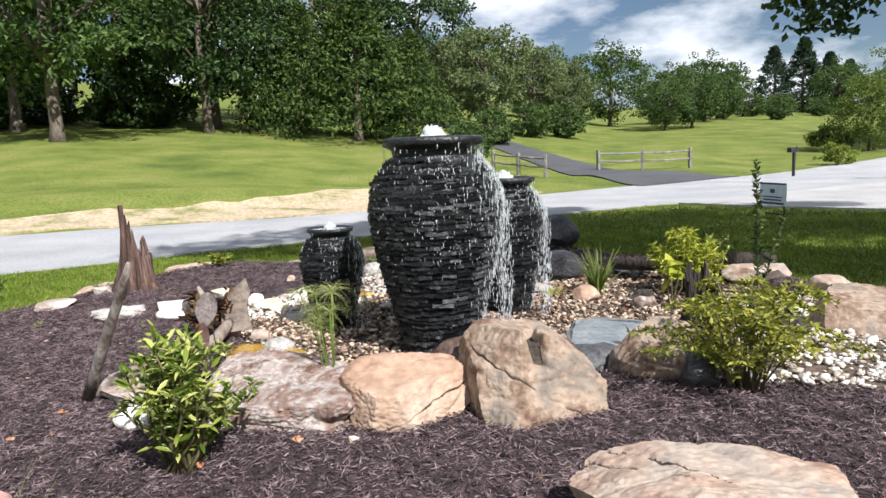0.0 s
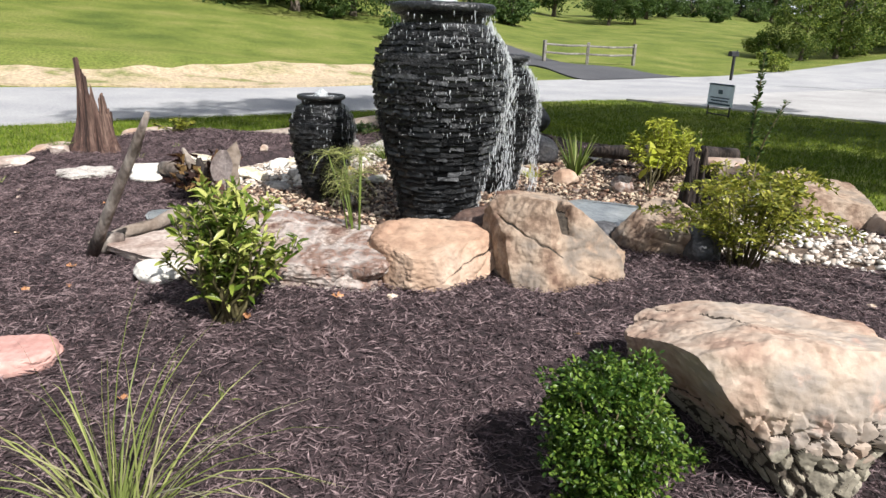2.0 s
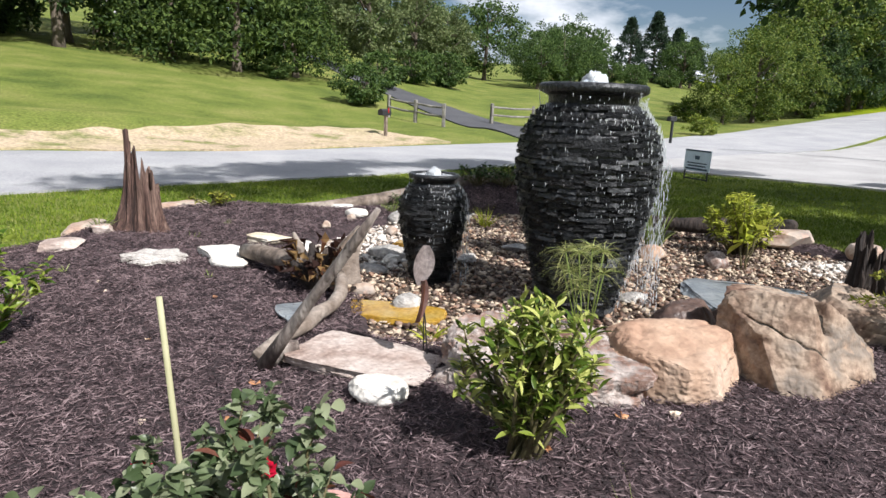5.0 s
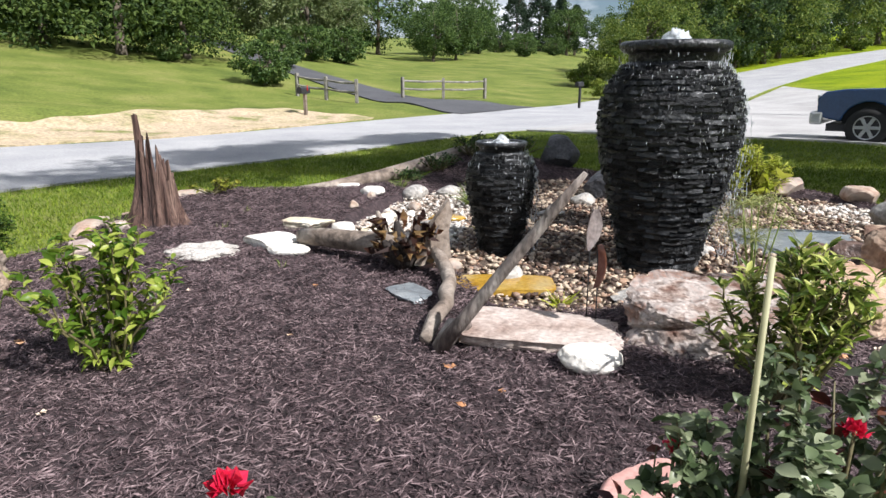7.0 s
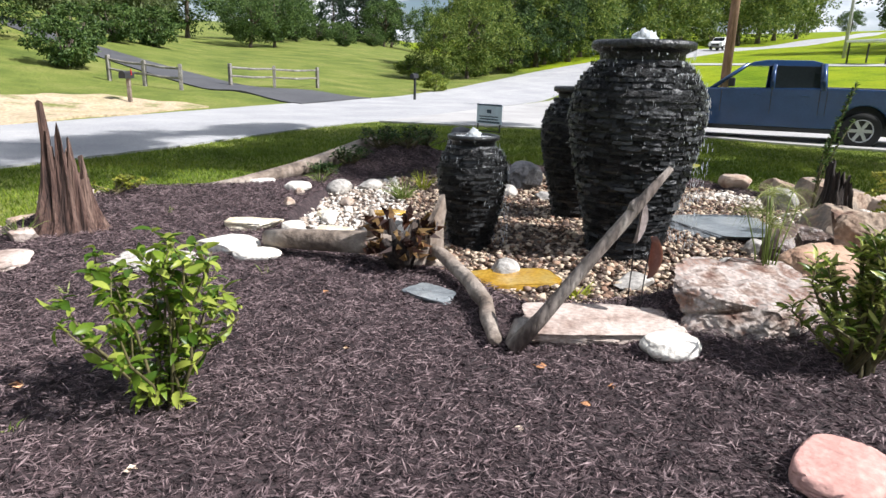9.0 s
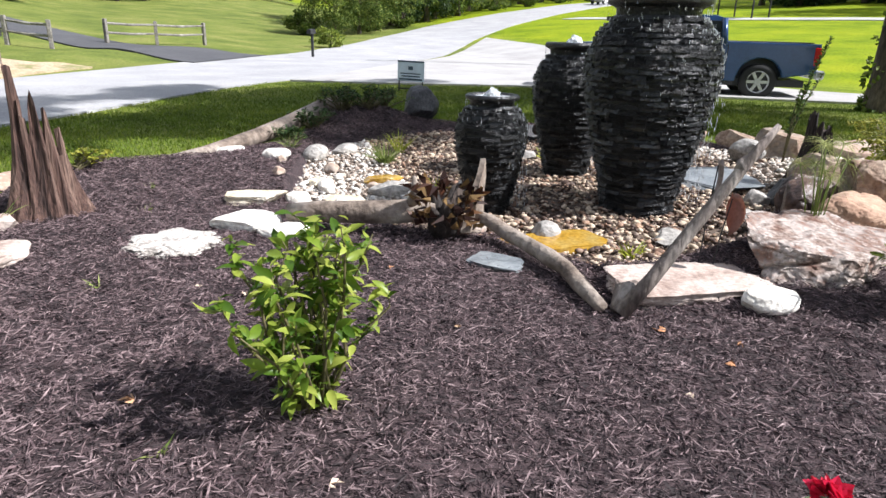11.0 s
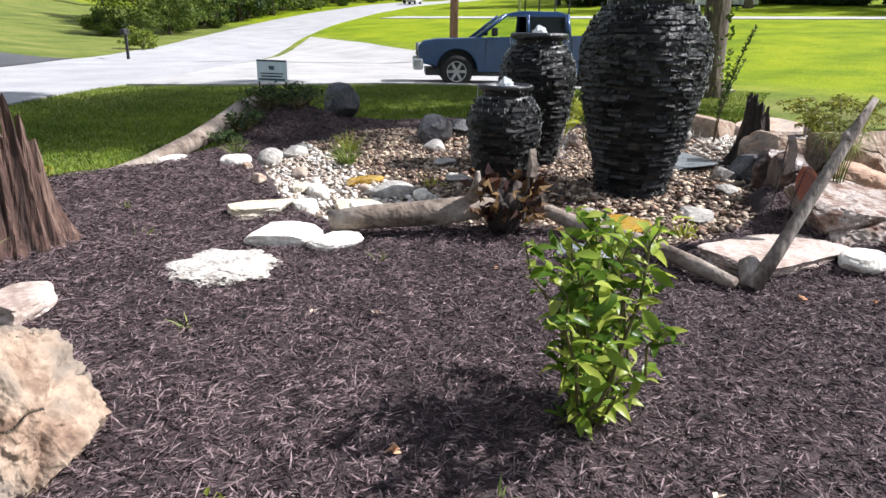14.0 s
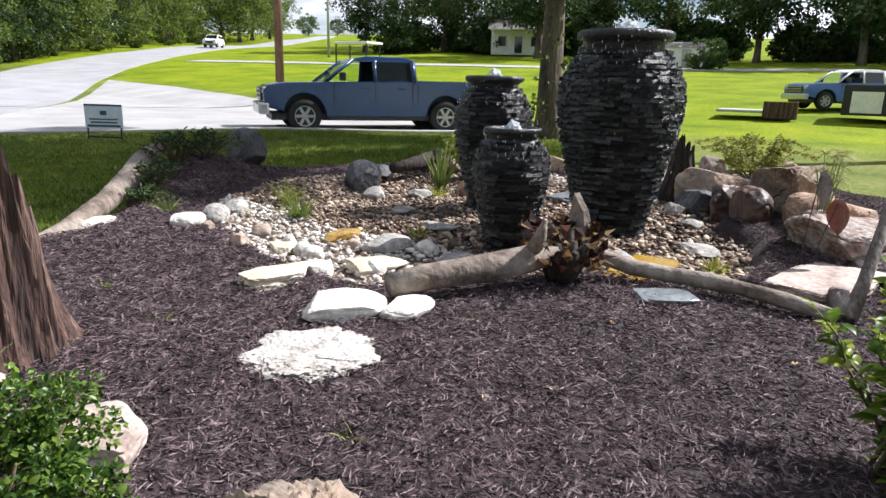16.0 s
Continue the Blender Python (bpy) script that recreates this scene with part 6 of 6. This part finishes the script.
utility_pole(64.8, 32.0, 11.0, 0.17, M_GREYPOLE, "pale grey utility pole in the distance")


def house(x, y, rz, w, d, h, wall, label, porch=False):
    t = thing("house", pose(x, y, zl(x, y) - 0.1, 0, 0, rz), label, "house")
    bm = bmesh.new(); box(bm, -w / 2, -d / 2, 0, w / 2, d / 2, h); part("wall", bm, wall, t)
    bm = bmesh.new()
    v = [bm.verts.new(c) for c in ((-w / 2 - .4, -d / 2 - .4, h), (w / 2 + .4, -d / 2 - .4, h), (w / 2 + .4, d / 2 + .4, h), (-w / 2 - .4, d / 2 + .4, h), (-w / 2 - .4, 0, h + d * 0.32), (w / 2 + .4, 0, h + d * 0.32))]
    for f in ((0, 1, 5, 4), (2, 3, 4, 5), (0, 4, 3), (1, 2, 5), (3, 2, 1, 0)):
        bm.faces.new([v[i] for i in f])
    roof = part("roof", bm, M_ROOF, t)
    bm = bmesh.new(); box(bm, w * 0.2, -0.3, h + 0.2, w * 0.2 + 0.6, 0.3, h + d * 0.32 + 0.8); part("chimney", bm, M_BRICK, roof)
    for s in (-0.3, 0.0, 0.3):
        win = thing("window" if s else "door", pose(0, 0, 0), "", "")
        for key in ("label", "category"):
            if key in win:
                del win[key]
        win.parent = t
        bm = bmesh.new()
        z0 = 0.9 if s else 0.1
        box(bm, s * w - 0.55, -d / 2 - 0.05, z0, s * w + 0.55, -d / 2 - 0.003, 2.2)
        part("frame", bm, M_WHITEPAINT, win)
        bm = bmesh.new()
        box(bm, s * w - 0.45, -d / 2 - 0.07, z0 + 0.1, s * w + 0.45, -d / 2 - 0.053, 2.1)
        part("pane" if s else "panel", bm, M_GLASS, win)
    if porch:
        bm = bmesh.new(); box(bm, -w / 2, -d / 2 - 2.4, h - 0.25, w / 2, -d / 2 - 0.42, h - 0.1); part("porch_roof", bm, M_WHITEPAINT, t)
        for s in (-0.46, -0.15, 0.15, 0.46):
            bm = bmesh.new(); box(bm, s * w - 0.08, -d / 2 - 2.3, 0, s * w + 0.08, -d / 2 - 2.14, h - 0.25); part("porch_post", bm, M_WHITEPAINT, t)
    return t


house(-15.5, 62, 10, 6, 5, 2.7, M_WHITEPAINT, "white house half hidden behind trees")
house(-38, 56, 30, 9, 6, 2.7, M_WHITEPAINT, "low pale house behind the woods")
house(80, 13.0, -85, 6.5, 6, 2.9, M_WHITEPAINT, "small white house with a porch among dark trees", True)

shed = thing("shed", pose(61, -4.4, zl(61, -4.4) - 0.1, 0, 0, -97), "small white shed with a grey roof on the far lawn", "shed")
bm = bmesh.new(); box(bm, -1.9, -1.2, 0, 1.9, 1.2, 1.7); part("wall", bm, M_WHITEPAINT, shed)
bm = bmesh.new()
v = [bm.verts.new(c) for c in ((-2.1, -1.4, 1.68), (2.1, -1.4, 1.68), (2.1, 1.4, 1.68), (-2.1, 1.4, 1.68), (-2.1, 0, 2.2), (2.1, 0, 2.2))]
for f in ((0, 1, 5, 4), (2, 3, 4, 5), (0, 4, 3), (1, 2, 5), (3, 2, 1, 0)):
    bm.faces.new([v[i] for i in f])
part("roof", bm, M_ROOF, shed)
bm = bmesh.new(); box(bm, -0.4, -1.24, 0.05, 0.4, -1.203, 1.5); part("door", bm, M_GREYPOLE, shed)

shelter = thing("canopy_shelter", pose(56, 25.6, zl(56, 25.6), 0, 0, 70), "low white flat canopy on posts", "shelter")
bm = bmesh.new(); box(bm, -2.0, -1.2, 1.65, 2.0, 1.2, 1.85, 0.04); part("roof", bm, M_WHITEPAINT, shelter)
for sx in (-1.8, 1.8):
    for sy in (-1, 1):
        bm = bmesh.new(); box(bm, sx - 0.05, sy - 0.05, -0.1, sx + 0.05, sy + 0.05, 1.65); part("post", bm, M_BLACK, shelter)


# ---- vehicles ----
def extrude_side(outline, half_low, half_high, z_low, z_high, bevel=0.03):
    """A body from its side outline, narrowing from z_low to z_high."""
    bm = bmesh.new()
    L, R = [], []
    for x, z in outline:
        k = min(1, max(0, (z - z_low) / max(z_high - z_low, 1e-6)))
        w = half_low + (half_high - half_low) * k
        L.append(bm.verts.new((x, w, z))); R.append(bm.verts.new((x, -w, z)))
    bm.faces.new(L); bm.faces.new(list(reversed(R)))
    n = len(outline)
    for i in range(n):
        j = (i + 1) % n
        bm.faces.new((L[i], R[i], R[j], L[j]))
    bmesh.ops.recalc_face_normals(bm, faces=bm.faces)
    if bevel:
        es = [e for e in bm.edges if len(e.link_faces) == 2 and e.calc_face_angle(0) > 1.0 and abs(e.verts[0].co.y - e.verts[1].co.y) < 0.3]
        bmesh.ops.bevel(bm, geom=es, offset=bevel, segments=2, affect="EDGES", profile=0.6)
    return bm


def wheel(parent, x, y, r, left):
    seg = 28
    s = 1 if left else -1
    def ring(prof, mat_, name, par, label=""):
        V = [(rr * math.cos(2 * math.pi * k / seg), s * yy, rr * math.sin(2 * math.pi * k / seg)) for rr, yy in prof for k in range(seg)]
        F = [(i * seg + k, i * seg + (k + 1) % seg, (i + 1) * seg + (k + 1) % seg, (i + 1) * seg + k) for i in range(len(prof) - 1) for k in range(seg)]
        me = np_mesh(name, V, F, mat_, True)
        return part(name, me, None, par, label)
    w = thing("wheel", pose(0, 0, 0), "", "")
    for key in ("label", "category"):
        if key in w:
            del w[key]
    w.parent = parent
    w.matrix_local = pose(x, y, r)
    ring([(r * 0.62, -0.12), (r * 0.95, -0.13), (r, -0.10), (r, 0.10), (r * 0.95, 0.13), (r * 0.62, 0.12)], M_RUBBER, "tyre", w)
    ring([(r * 0.64, -0.1), (r * 0.64, 0.115), (r * 0.58, 0.118), (r * 0.56, 0.06)], M_CHROME, "rim", w, "bright alloy rim")
    bm = bmesh.new()
    bmesh.ops.create_cone(bm, cap_ends=True, segments=16, radius1=r * 0.16, radius2=r * 0.13, depth=0.06, matrix=pose(0, s * 0.08, 0, 90))
    for k in range(6):
        box(bm, r * 0.12, s * 0.075 - 0.02, -0.035, r * 0.6, s * 0.075 + 0.02, 0.035, 0.0, pose(0, 0, 0, 0, 60 * k, 0))
    part("spokes", bm, M_CHROME, w)
    bm = bmesh.new()
    bmesh.ops.create_cone(bm, cap_ends=True, segments=24, radius1=r * 0.57, radius2=r * 0.57, depth=0.02, matrix=pose(0, s * 0.02, 0, 90))
    part("brake_disc", bm, M_BLACK, w)
    return w


def arc(cx, cz, r, a0, a1, n=10):
    return [(cx + r * math.cos(radians(a)), cz + r * math.sin(radians(a))) for a in np.linspace(a0, a1, n)]


def pickup(m, paint, label, roof_paint=None):
    """A crew-cab pickup truck, nose along +x, on the ground."""
    t = thing("pickup_truck", m, label, "truck")
    fx, rx, r = 1.82, -1.82, 0.405
    body = [(2.78, 0.62), (2.36, 0.52)] + arc(fx, 0.44, 0.50, 10, 170) + [(fx - 0.52, 0.40), (rx + 0.52, 0.40)] + arc(rx, 0.44, 0.50, 10, 170) + [(rx - 0.52, 0.52), (-3.02, 0.62), (-3.06, 1.28), (-1.02, 1.30), (1.10, 1.24), (2.30, 1.20), (2.66, 1.14), (2.80, 1.00)]
    part("body", extrude_side(body, 0.97, 0.93, 0.4, 1.3, 0.035), paint, t)
    roof = [(0.64, 1.74), (0.50, 1.83), (0.22, 1.88), (-0.72, 1.88), (-0.90, 1.83), (-0.97, 1.74)]
    part("roof", extrude_side(roof, 0.765, 0.70, 1.74, 1.88, 0.02), roof_paint or paint, t)
    for s in (1, -1):
        part("pillar", tubes("pillar", [([(1.34, s * 0.87, 1.20), (0.98, s * 0.82, 1.49), (0.60, s * 0.755, 1.78)], [0.055, 0.045, 0.045], 6)], roof_paint or paint), None, t)
        part("pillar", tubes("pillar", [([(0.05, s * 0.90, 1.22), (0.05, s * 0.745, 1.78)], [0.06, 0.05], 6)], roof_paint or paint), None, t)
        part("pillar", tubes("pillar", [([(-0.98, s * 0.89, 1.22), (-0.93, s * 0.74, 1.80)], [0.085, 0.075], 6)], roof_paint or paint), None, t)
    bm = bmesh.new(); box(bm, -0.88, -0.68, 1.16, -0.30, 0.68, 1.52, 0.06); part("rear_seat", bm, M_BLACK, t)
    def pane(pts, side, glass, name="side_window"):
        bm = bmesh.new()
        vs = []
        for off in (0.0, 0.012):
            row = []
            for x, z in pts:
                k = (z - 1.22) / 0.67
                row.append(bm.verts.new((x, side * (0.915 + (0.74 - 0.915) * k + 0.004 + off), z)))
            vs.append(row)
        n = len(pts)
        bm.faces.new(vs[0]); bm.faces.new(list(reversed(vs[1])))
        for i in range(n):
            bm.faces.new((vs[0][i], vs[0][(i + 1) % n], vs[1][(i + 1) % n], vs[1][i]))
        part(name, bm, glass, t)
    for s in (1, -1):
        pane([(1.20, 1.25), (0.60, 1.74), (0.10, 1.74), (0.10, 1.25)], s, M_CLEAR)
        pane([(0.00, 1.27), (0.00, 1.75), (-0.86, 1.75), (-0.90, 1.27)], s, M_GLASS)
    bm = bmesh.new()
    vs = [bm.verts.new(c) for c in ((1.28, -0.80, 1.24), (1.28, 0.80, 1.24), (0.61, 0.70, 1.75), (0.61, -0.70, 1.75), (1.24, -0.80, 1.24), (1.24, 0.80, 1.24), (0.57, 0.70, 1.75), (0.57, -0.70, 1.75))]
    for f in ((0, 1, 2, 3), (7, 6, 5, 4), (0, 4, 5, 1), (1, 5, 6, 2), (2, 6, 7, 3), (3, 7, 4, 0)):
        bm.faces.new([vs[i] for i in f])
    part("windshield", bm, M_CLEAR, t)
    bm = bmesh.new(); box(bm, -1.02, -0.62, 1.36, -0.94, 0.62, 1.74, 0.01); part("rear_window", bm, M_GLASS, t)
    bm = bmesh.new(); box(bm, 2.66, -0.98, 0.44, 2.92, 0.98, 0.72, 0.05); part("front_bumper", bm, M_CHROME, t, "chrome bumper")
    bm = bmesh.new(); box(bm, -3.22, -0.95, 0.50, -3.02, 0.95, 0.70, 0.04); part("rear_bumper", bm, M_CHROME, t, "chrome bumper")
    bm = bmesh.new(); box(bm, 2.70, -0.62, 0.76, 2.83, 0.62, 1.08, 0.02); part("grille", bm, M_BLACK, t, "black grille")
    for k in range(3):
        bm = bmesh.new(); box(bm, 2.81, -0.60, 0.80 + k * 0.11, 2.85, 0.60, 0.83 + k * 0.11, 0.005); part("grille_bar", bm, M_CHROME, t)
    for s in (1, -1):
        bm = bmesh.new(); box(bm, 2.50, s * 0.80 - 0.13, 0.92, 2.812, s * 0.80 + 0.13, 1.08, 0.03); part("headlight", bm, M_LAMP, t)
        bm = bmesh.new(); box(bm, -3.075, s * 0.87 - 0.075, 0.80, -2.93, s * 0.87 + 0.085, 1.20, 0.02); part("tail_light", bm, M_REDLAMP, t)
        bm = bmesh.new(); box(bm, 0.84, s * 1.06 - 0.11, 1.27, 0.98, s * 1.06 + 0.11, 1.47, 0.03); part("mirror", bm, M_BLACK, t)
        for x in (0.22, -0.74):
            bm = bmesh.new(); box(bm, x, s * 0.955 - 0.02, 1.09, x + 0.2, s * 0.955 + 0.02, 1.125, 0.008); part("door_handle", bm, paint, t)
        for x in (1.10, 0.05, -0.92, -1.06):
            bm = bmesh.new(); box(bm, x - 0.006, s * 0.945 - 0.022, 0.50, x + 0.006, s * 0.945 + 0.012, 1.22); part("door_seam", bm, M_BLACK, t)
        bm = bmesh.new(); box(bm, -1.25, s * 0.93 - 0.04, 0.33, 1.25, s * 0.93 + 0.05, 0.40, 0.01); part("side_step", bm, M_BLACK, t)
        for x in (fx, rx):
            wheel(t, x, s * 0.83, r, s > 0)
            bm = bmesh.new(); box(bm, x - 0.52, s * 0.42 - 0.22, 0.34, x + 0.52, s * 0.42 + 0.22, 1.02, 0.04); part("wheel_well", bm, M_BLACK, t)
    bm = bmesh.new(); box(bm, -2.9, -0.86, 1.285, -1.1, 0.86, 1.312); part("bed_cover", bm, M_BLACK, t)
    bm = bmesh.new(); box(bm, -2.85, -0.8, 0.30, 2.6, 0.8, 0.46); part("chassis", bm, M_BLACK, t)
    return t


head = math.degrees(math.atan2(3.03, -1.87))
pickup(pose(12.14, 9.97, zl(12.14, 9.97) - 0.03, 0, 0, head), M_TRUCK, "blue-grey crew-cab pickup truck parked on the driveway")
pickup(pose(24.6, -5.9, zl(24.6, -5.9), 0, 0, 105) @ Matrix.Scale(0.82, 4), M_BLUEPAINT, "old blue pickup truck with a white roof parked on the lawn", M_WHITEPAINT)
tr = thing("trailer", pose(20.3, -6.3, zl(20.3, -6.3), 0, 0, 71), "dark box trailer with a white board", "trailer")
bm = bmesh.new(); box(bm, -3.6, -0.95, 0.22, 2.0, 0.95, 1.22, 0.02); part("bed", bm, M_BLACK, tr)
bm = bmesh.new(); box(bm, 0.85, 0.955, 0.30, 1.75, 0.985, 1.0, 0.01); part("board", bm, M_WHITEPAINT, tr, "white board")
for s in (1, -1):
    wheel(tr, -0.9, s * 1.02, 0.30, s > 0)
flat = thing("flat_trailer", pose(21.5, -1.9, zl(21.5, -1.9), 0, 0, 73), "low pale flat trailer with a dark brown ramp", "trailer")
bm = bmesh.new(); box(bm, -1.2, -0.8, 0.20, 1.4, 0.8, 0.30, 0.02); part("deck", bm, M_GREYPOLE, flat)
bm = bmesh.new(); box(bm, -1.25, 0.80, 0.02, -0.15, 0.92, 0.62, 0.03); part("ramp", bm, M_STUMP, flat, "dark brown wooden ramp")
for s in (1, -1):
    wheel(flat, -0.4, s * 0.60, 0.17, s > 0)


def suv(m, label):
    t = thing("suv", m, label, "car")
    body = [(2.3, 0.5)] + arc(1.4, 0.38, 0.40, 10, 170, 8) + [(0.9, 0.35), (-0.9, 0.35)] + arc(-1.4, 0.38, 0.40, 10, 170, 8) + [(-2.25, 0.5), (-2.3, 1.1), (1.1, 1.12), (2.1, 1.0), (2.35, 0.85)]
    part("body", extrude_side(body, 0.9, 0.86, 0.35, 1.1), M_WHITEPAINT, t)
    part("cabin", extrude_side([(1.15, 1.1), (0.5, 1.68), (-1.9, 1.70), (-2.2, 1.1)], 0.84, 0.68, 1.1, 1.7), M_WHITEPAINT, t)
    bm = bmesh.new(); box(bm, 0.84, -0.66, 1.16, 1.06, 0.66, 1.2); part("windshield_base", bm, M_BLACK, t)
    bm = bmesh.new()
    vs = [bm.verts.new(c) for c in ((1.10, -0.74, 1.16), (1.10, 0.74, 1.16), (0.58, 0.64, 1.62), (0.58, -0.64, 1.62))]
    bm.faces.new(vs); bmesh.ops.solidify(bm, geom=bm.faces[:], thickness=-0.03)
    part("windshield", bm, M_GLASS, t)
    for s in (1, -1):
        bm = bmesh.new(); box(bm, -1.9, s * 0.79 - 0.02, 1.2, 0.5, s * 0.79 + 0.02, 1.56, 0.01); part("side_window", bm, M_GLASS, t)
        bm = bmesh.new(); box(bm, 2.2, s * 0.66 - 0.15, 0.78, 2.34, s * 0.66 + 0.15, 0.95, 0.02); part("headlight", bm, M_LAMP, t)
        for x in (1.4, -1.4):
            wheel(t, x, s * 0.78, 0.34, s > 0)
    bm = bmesh.new(); box(bm, 2.26, -0.5, 0.5, 2.38, 0.5, 0.74, 0.02); part("grille", bm, M_BLACK, t)
    return t


suv(pose(80.5, 55.0, zl(80.5, 55.0) + 0.05, 0, 0, 196), "white suv on the distant road")


# ---- loose ground cover: shreds, pebbles, blades ----
def scatter(n, x0, y0, x1, y1, ok, seed):
    rs = np.random.RandomState(seed)
    x, y = rs.uniform(x0, x1, n), rs.uniform(y0, y1, n)
    k = ok(x, y)
    return x[k], y[k], rs


x, y, rs = scatter(640000, -4.9, 0.0, 3.1, 8.4, lambda x, y: (sdf(BED, x, y) > 0.0) & (sdf(GRAVEL, x, y) < 0.03), 301)
n = len(x)
a = rs.uniform(0, 6.28, n)
w = np.stack([np.cos(a), np.sin(a), rs.normal(size=n) * 0.34], 1)
pos = np.stack([x, y, bed_z(x, y) + rs.uniform(0.0, 0.020, n)], 1)
L = np.where(rs.rand(n) < 0.16, rs.uniform(0.045, 0.08, n), rs.uniform(0.012, 0.045, n))
tagged(new("mulch_shreds", leaf_mesh("mulch_shreds", pos - w * L[:, None] * 0.5, w, L, rs.uniform(0.0022, 0.0068, n), M_CHIP, 302, 0.05)), "loose dark brown shredded bark", "mulch", kind="stuff")


def pebble_arrays(seed):
    rs = np.random.RandomState(seed)
    bm = bmesh.new()
    bmesh.ops.create_icosphere(bm, subdivisions=1 if seed % 2 else 2, radius=0.5)
    V = np.array([v.co[:] for v in bm.verts])
    F = np.array([[v.index for v in f.verts] for f in bm.faces])
    bm.free()
    V = V * rs.uniform(0.75, 1.2, 3) * [1, 0.78, 0.44] + rs.normal(size=V.shape) * 0.045
    return V, F


PEB = [pebble_arrays(s) for s in (1, 3, 5, 7, 9)]
PEB_MESH = [np_mesh("pebble", v, f, M_PEBBLE_ONE, True) for v, f in PEB]


def white_zone(x, y):
    return ((x > 1.05) & (y < 4.0)) | ((y > 5.05) & (x < -1.15 + 0.5 * (y - 5.05))) | ((x > 2.0) & (y < 5.2))


def gravel(name, n, zone, size, material, label, seed, lift=0.0):
    x, y, rs = scatter(n, -2.2, 2.7, 2.9, 7.3, lambda x, y: (sdf(GRAVEL, x, y) > 0.0) & zone(x, y), seed)
    V, F, o = [], [], 0
    z = gravel_z(x, y) + rs.uniform(0.0, 0.022, len(x)) + lift
    for i in range(len(x)):
        v, f = PEB[rs.randint(5)]
        s = size * min(2.2, math.exp(rs.normal() * 0.42 - 0.12))
        m = np.array(Euler((rs.normal() * 0.35, rs.normal() * 0.35, rs.uniform(0, 6.28))).to_matrix())
        V.append((v * s) @ m.T + [x[i], y[i], z[i]])
        F.append(f + o)
        o += len(v)
    V = np.concatenate(V)
    return tagged(new(name, np_mesh(name, V, np.concatenate(F), material, True)), label, "gravel", kind="stuff")


gravel("river_gravel", 30000, lambda x, y: ~white_zone(x, y), 0.036, M_PEBBLE, "mixed tan and brown river gravel round the urns", 311)
gravel("white_gravel", 24000, white_zone, 0.038, M_WHITEGRAVEL, "pale white river gravel", 313)
bed_parent = bpy.data.objects["gravel_basin"]
x, y, rs = scatter(900, -1.7, 3.2, 0.6, 4.6, lambda x, y: (sdf(GRAVEL, x, y) > 0.08) & (np.hypot(x + 0.19, y - 4.14) > 0.3) & (np.hypot(x + 0.98, y - 4.76) > 0.17), 317)
for i in range(min(300, len(x))):
    ob = new("pebble", PEB_MESH[i % 5])
    ob.parent = bed_parent
    s = 0.044 * rs.uniform(0.7, 1.6)
    ob.matrix_local = pose(x[i], y[i], float(gravel_z(x[i], y[i])) + 0.028, rs.normal() * 15, rs.normal() * 15, rs.uniform(0, 360)) @ Matrix.Scale(s, 4)

# lawn blades, thick near the bed and thin towards the road
x, y, rs = scatter(420000, -12, 4.0, 14, 17, lambda x, y: (sdf(BED, x, y) < 0.02), 321)
keep = rs.rand(len(x)) < np.clip(1.25 - np.hypot(x, y - 4) / 16.0, 0.15, 1)
bad = (sdf([(-60, -18), (-20, 3), (-6.8, 9.3), (-5.4, 9.95), (-3.2, 11.3), (-1, 13.0), (1.9, 15.3), (4, 16.7), (7, 18.3), (12, 21.3), (12, 40), (-60, 40)], x, y) > -0.05)
DRIVE = [(5.6, 17.6), (6.8, 15.4), (8.6, 12.7), (10.4, 10.0), (12.3, 6.9), (13.2, 5.6), (13.7, 4.8), (16.2, 6.0), (15.6, 8.4), (17.6, 11.0), (20.6, 15.8), (24.5, 20.8), (30, 30)]
bad |= sdf(DRIVE, x, y) > -0.05
x, y = x[keep & ~bad], y[keep & ~bad]
n = len(x)
w = np.stack([rs.normal(size=n) * 0.5, rs.normal(size=n) * 0.5, np.ones(n)], 1)
L = rs.uniform(0.03, 0.075, n)
tagged(new("lawn_blades", leaf_mesh("lawn_blades", np.stack([x, y, land(x, y) - 0.005], 1), w, L, 0.009, M_BLADE, 322, 0.12)), "short mown grass blades", "grass", kind="stuff")

# fallen leaves on the mulch
for k, (x, y, s) in enumerate([(-0.69, 2.465, 0.05), (-0.49, 2.49, 0.045), (-1.96, 3.04, 0.05), (-2.02, 2.76, 0.035), (-2.31, 2.77, 0.03), (-3.54, 3.89, 0.045), (-1.0, 2.35, 0.04), (-1.85, 2.8, 0.03), (-2.9, 4.4, 0.03),
                               (-3.35, 3.2, 0.035), (-2.5, 3.6, 0.03), (-1.3, 1.9, 0.035), (0.2, 2.2, 0.03), (1.5, 2.4, 0.04), (-3.0, 4.6, 0.03), (-2.3, 4.2, 0.03)]):
    rs = np.random.RandomState(400 + k)
    v, f = leaf_arrays(np.zeros((3, 3)), np.array([[1, 0.2, 0.1], [0.8, 0.8, 0.15], [0.8, -0.7, 0.15]]), np.array([s, s * 0.7, s * 0.7]), s * 0.5, rs, 0.12)
    ob = new("fallen_leaf", np_mesh("fallen_leaf", np.concatenate([v, v - [0, 0, 0.001]]), np.concatenate([f, f[:, ::-1] + len(v)]), M_DRYLEAF))
    ob.matrix_world = pose(x, y, zb(x, y) + 0.012, 0, 0, rs.uniform(0, 360))
    tagged(ob, "dry orange-brown fallen leaf on mulch", "leaf", "fallen leaves")
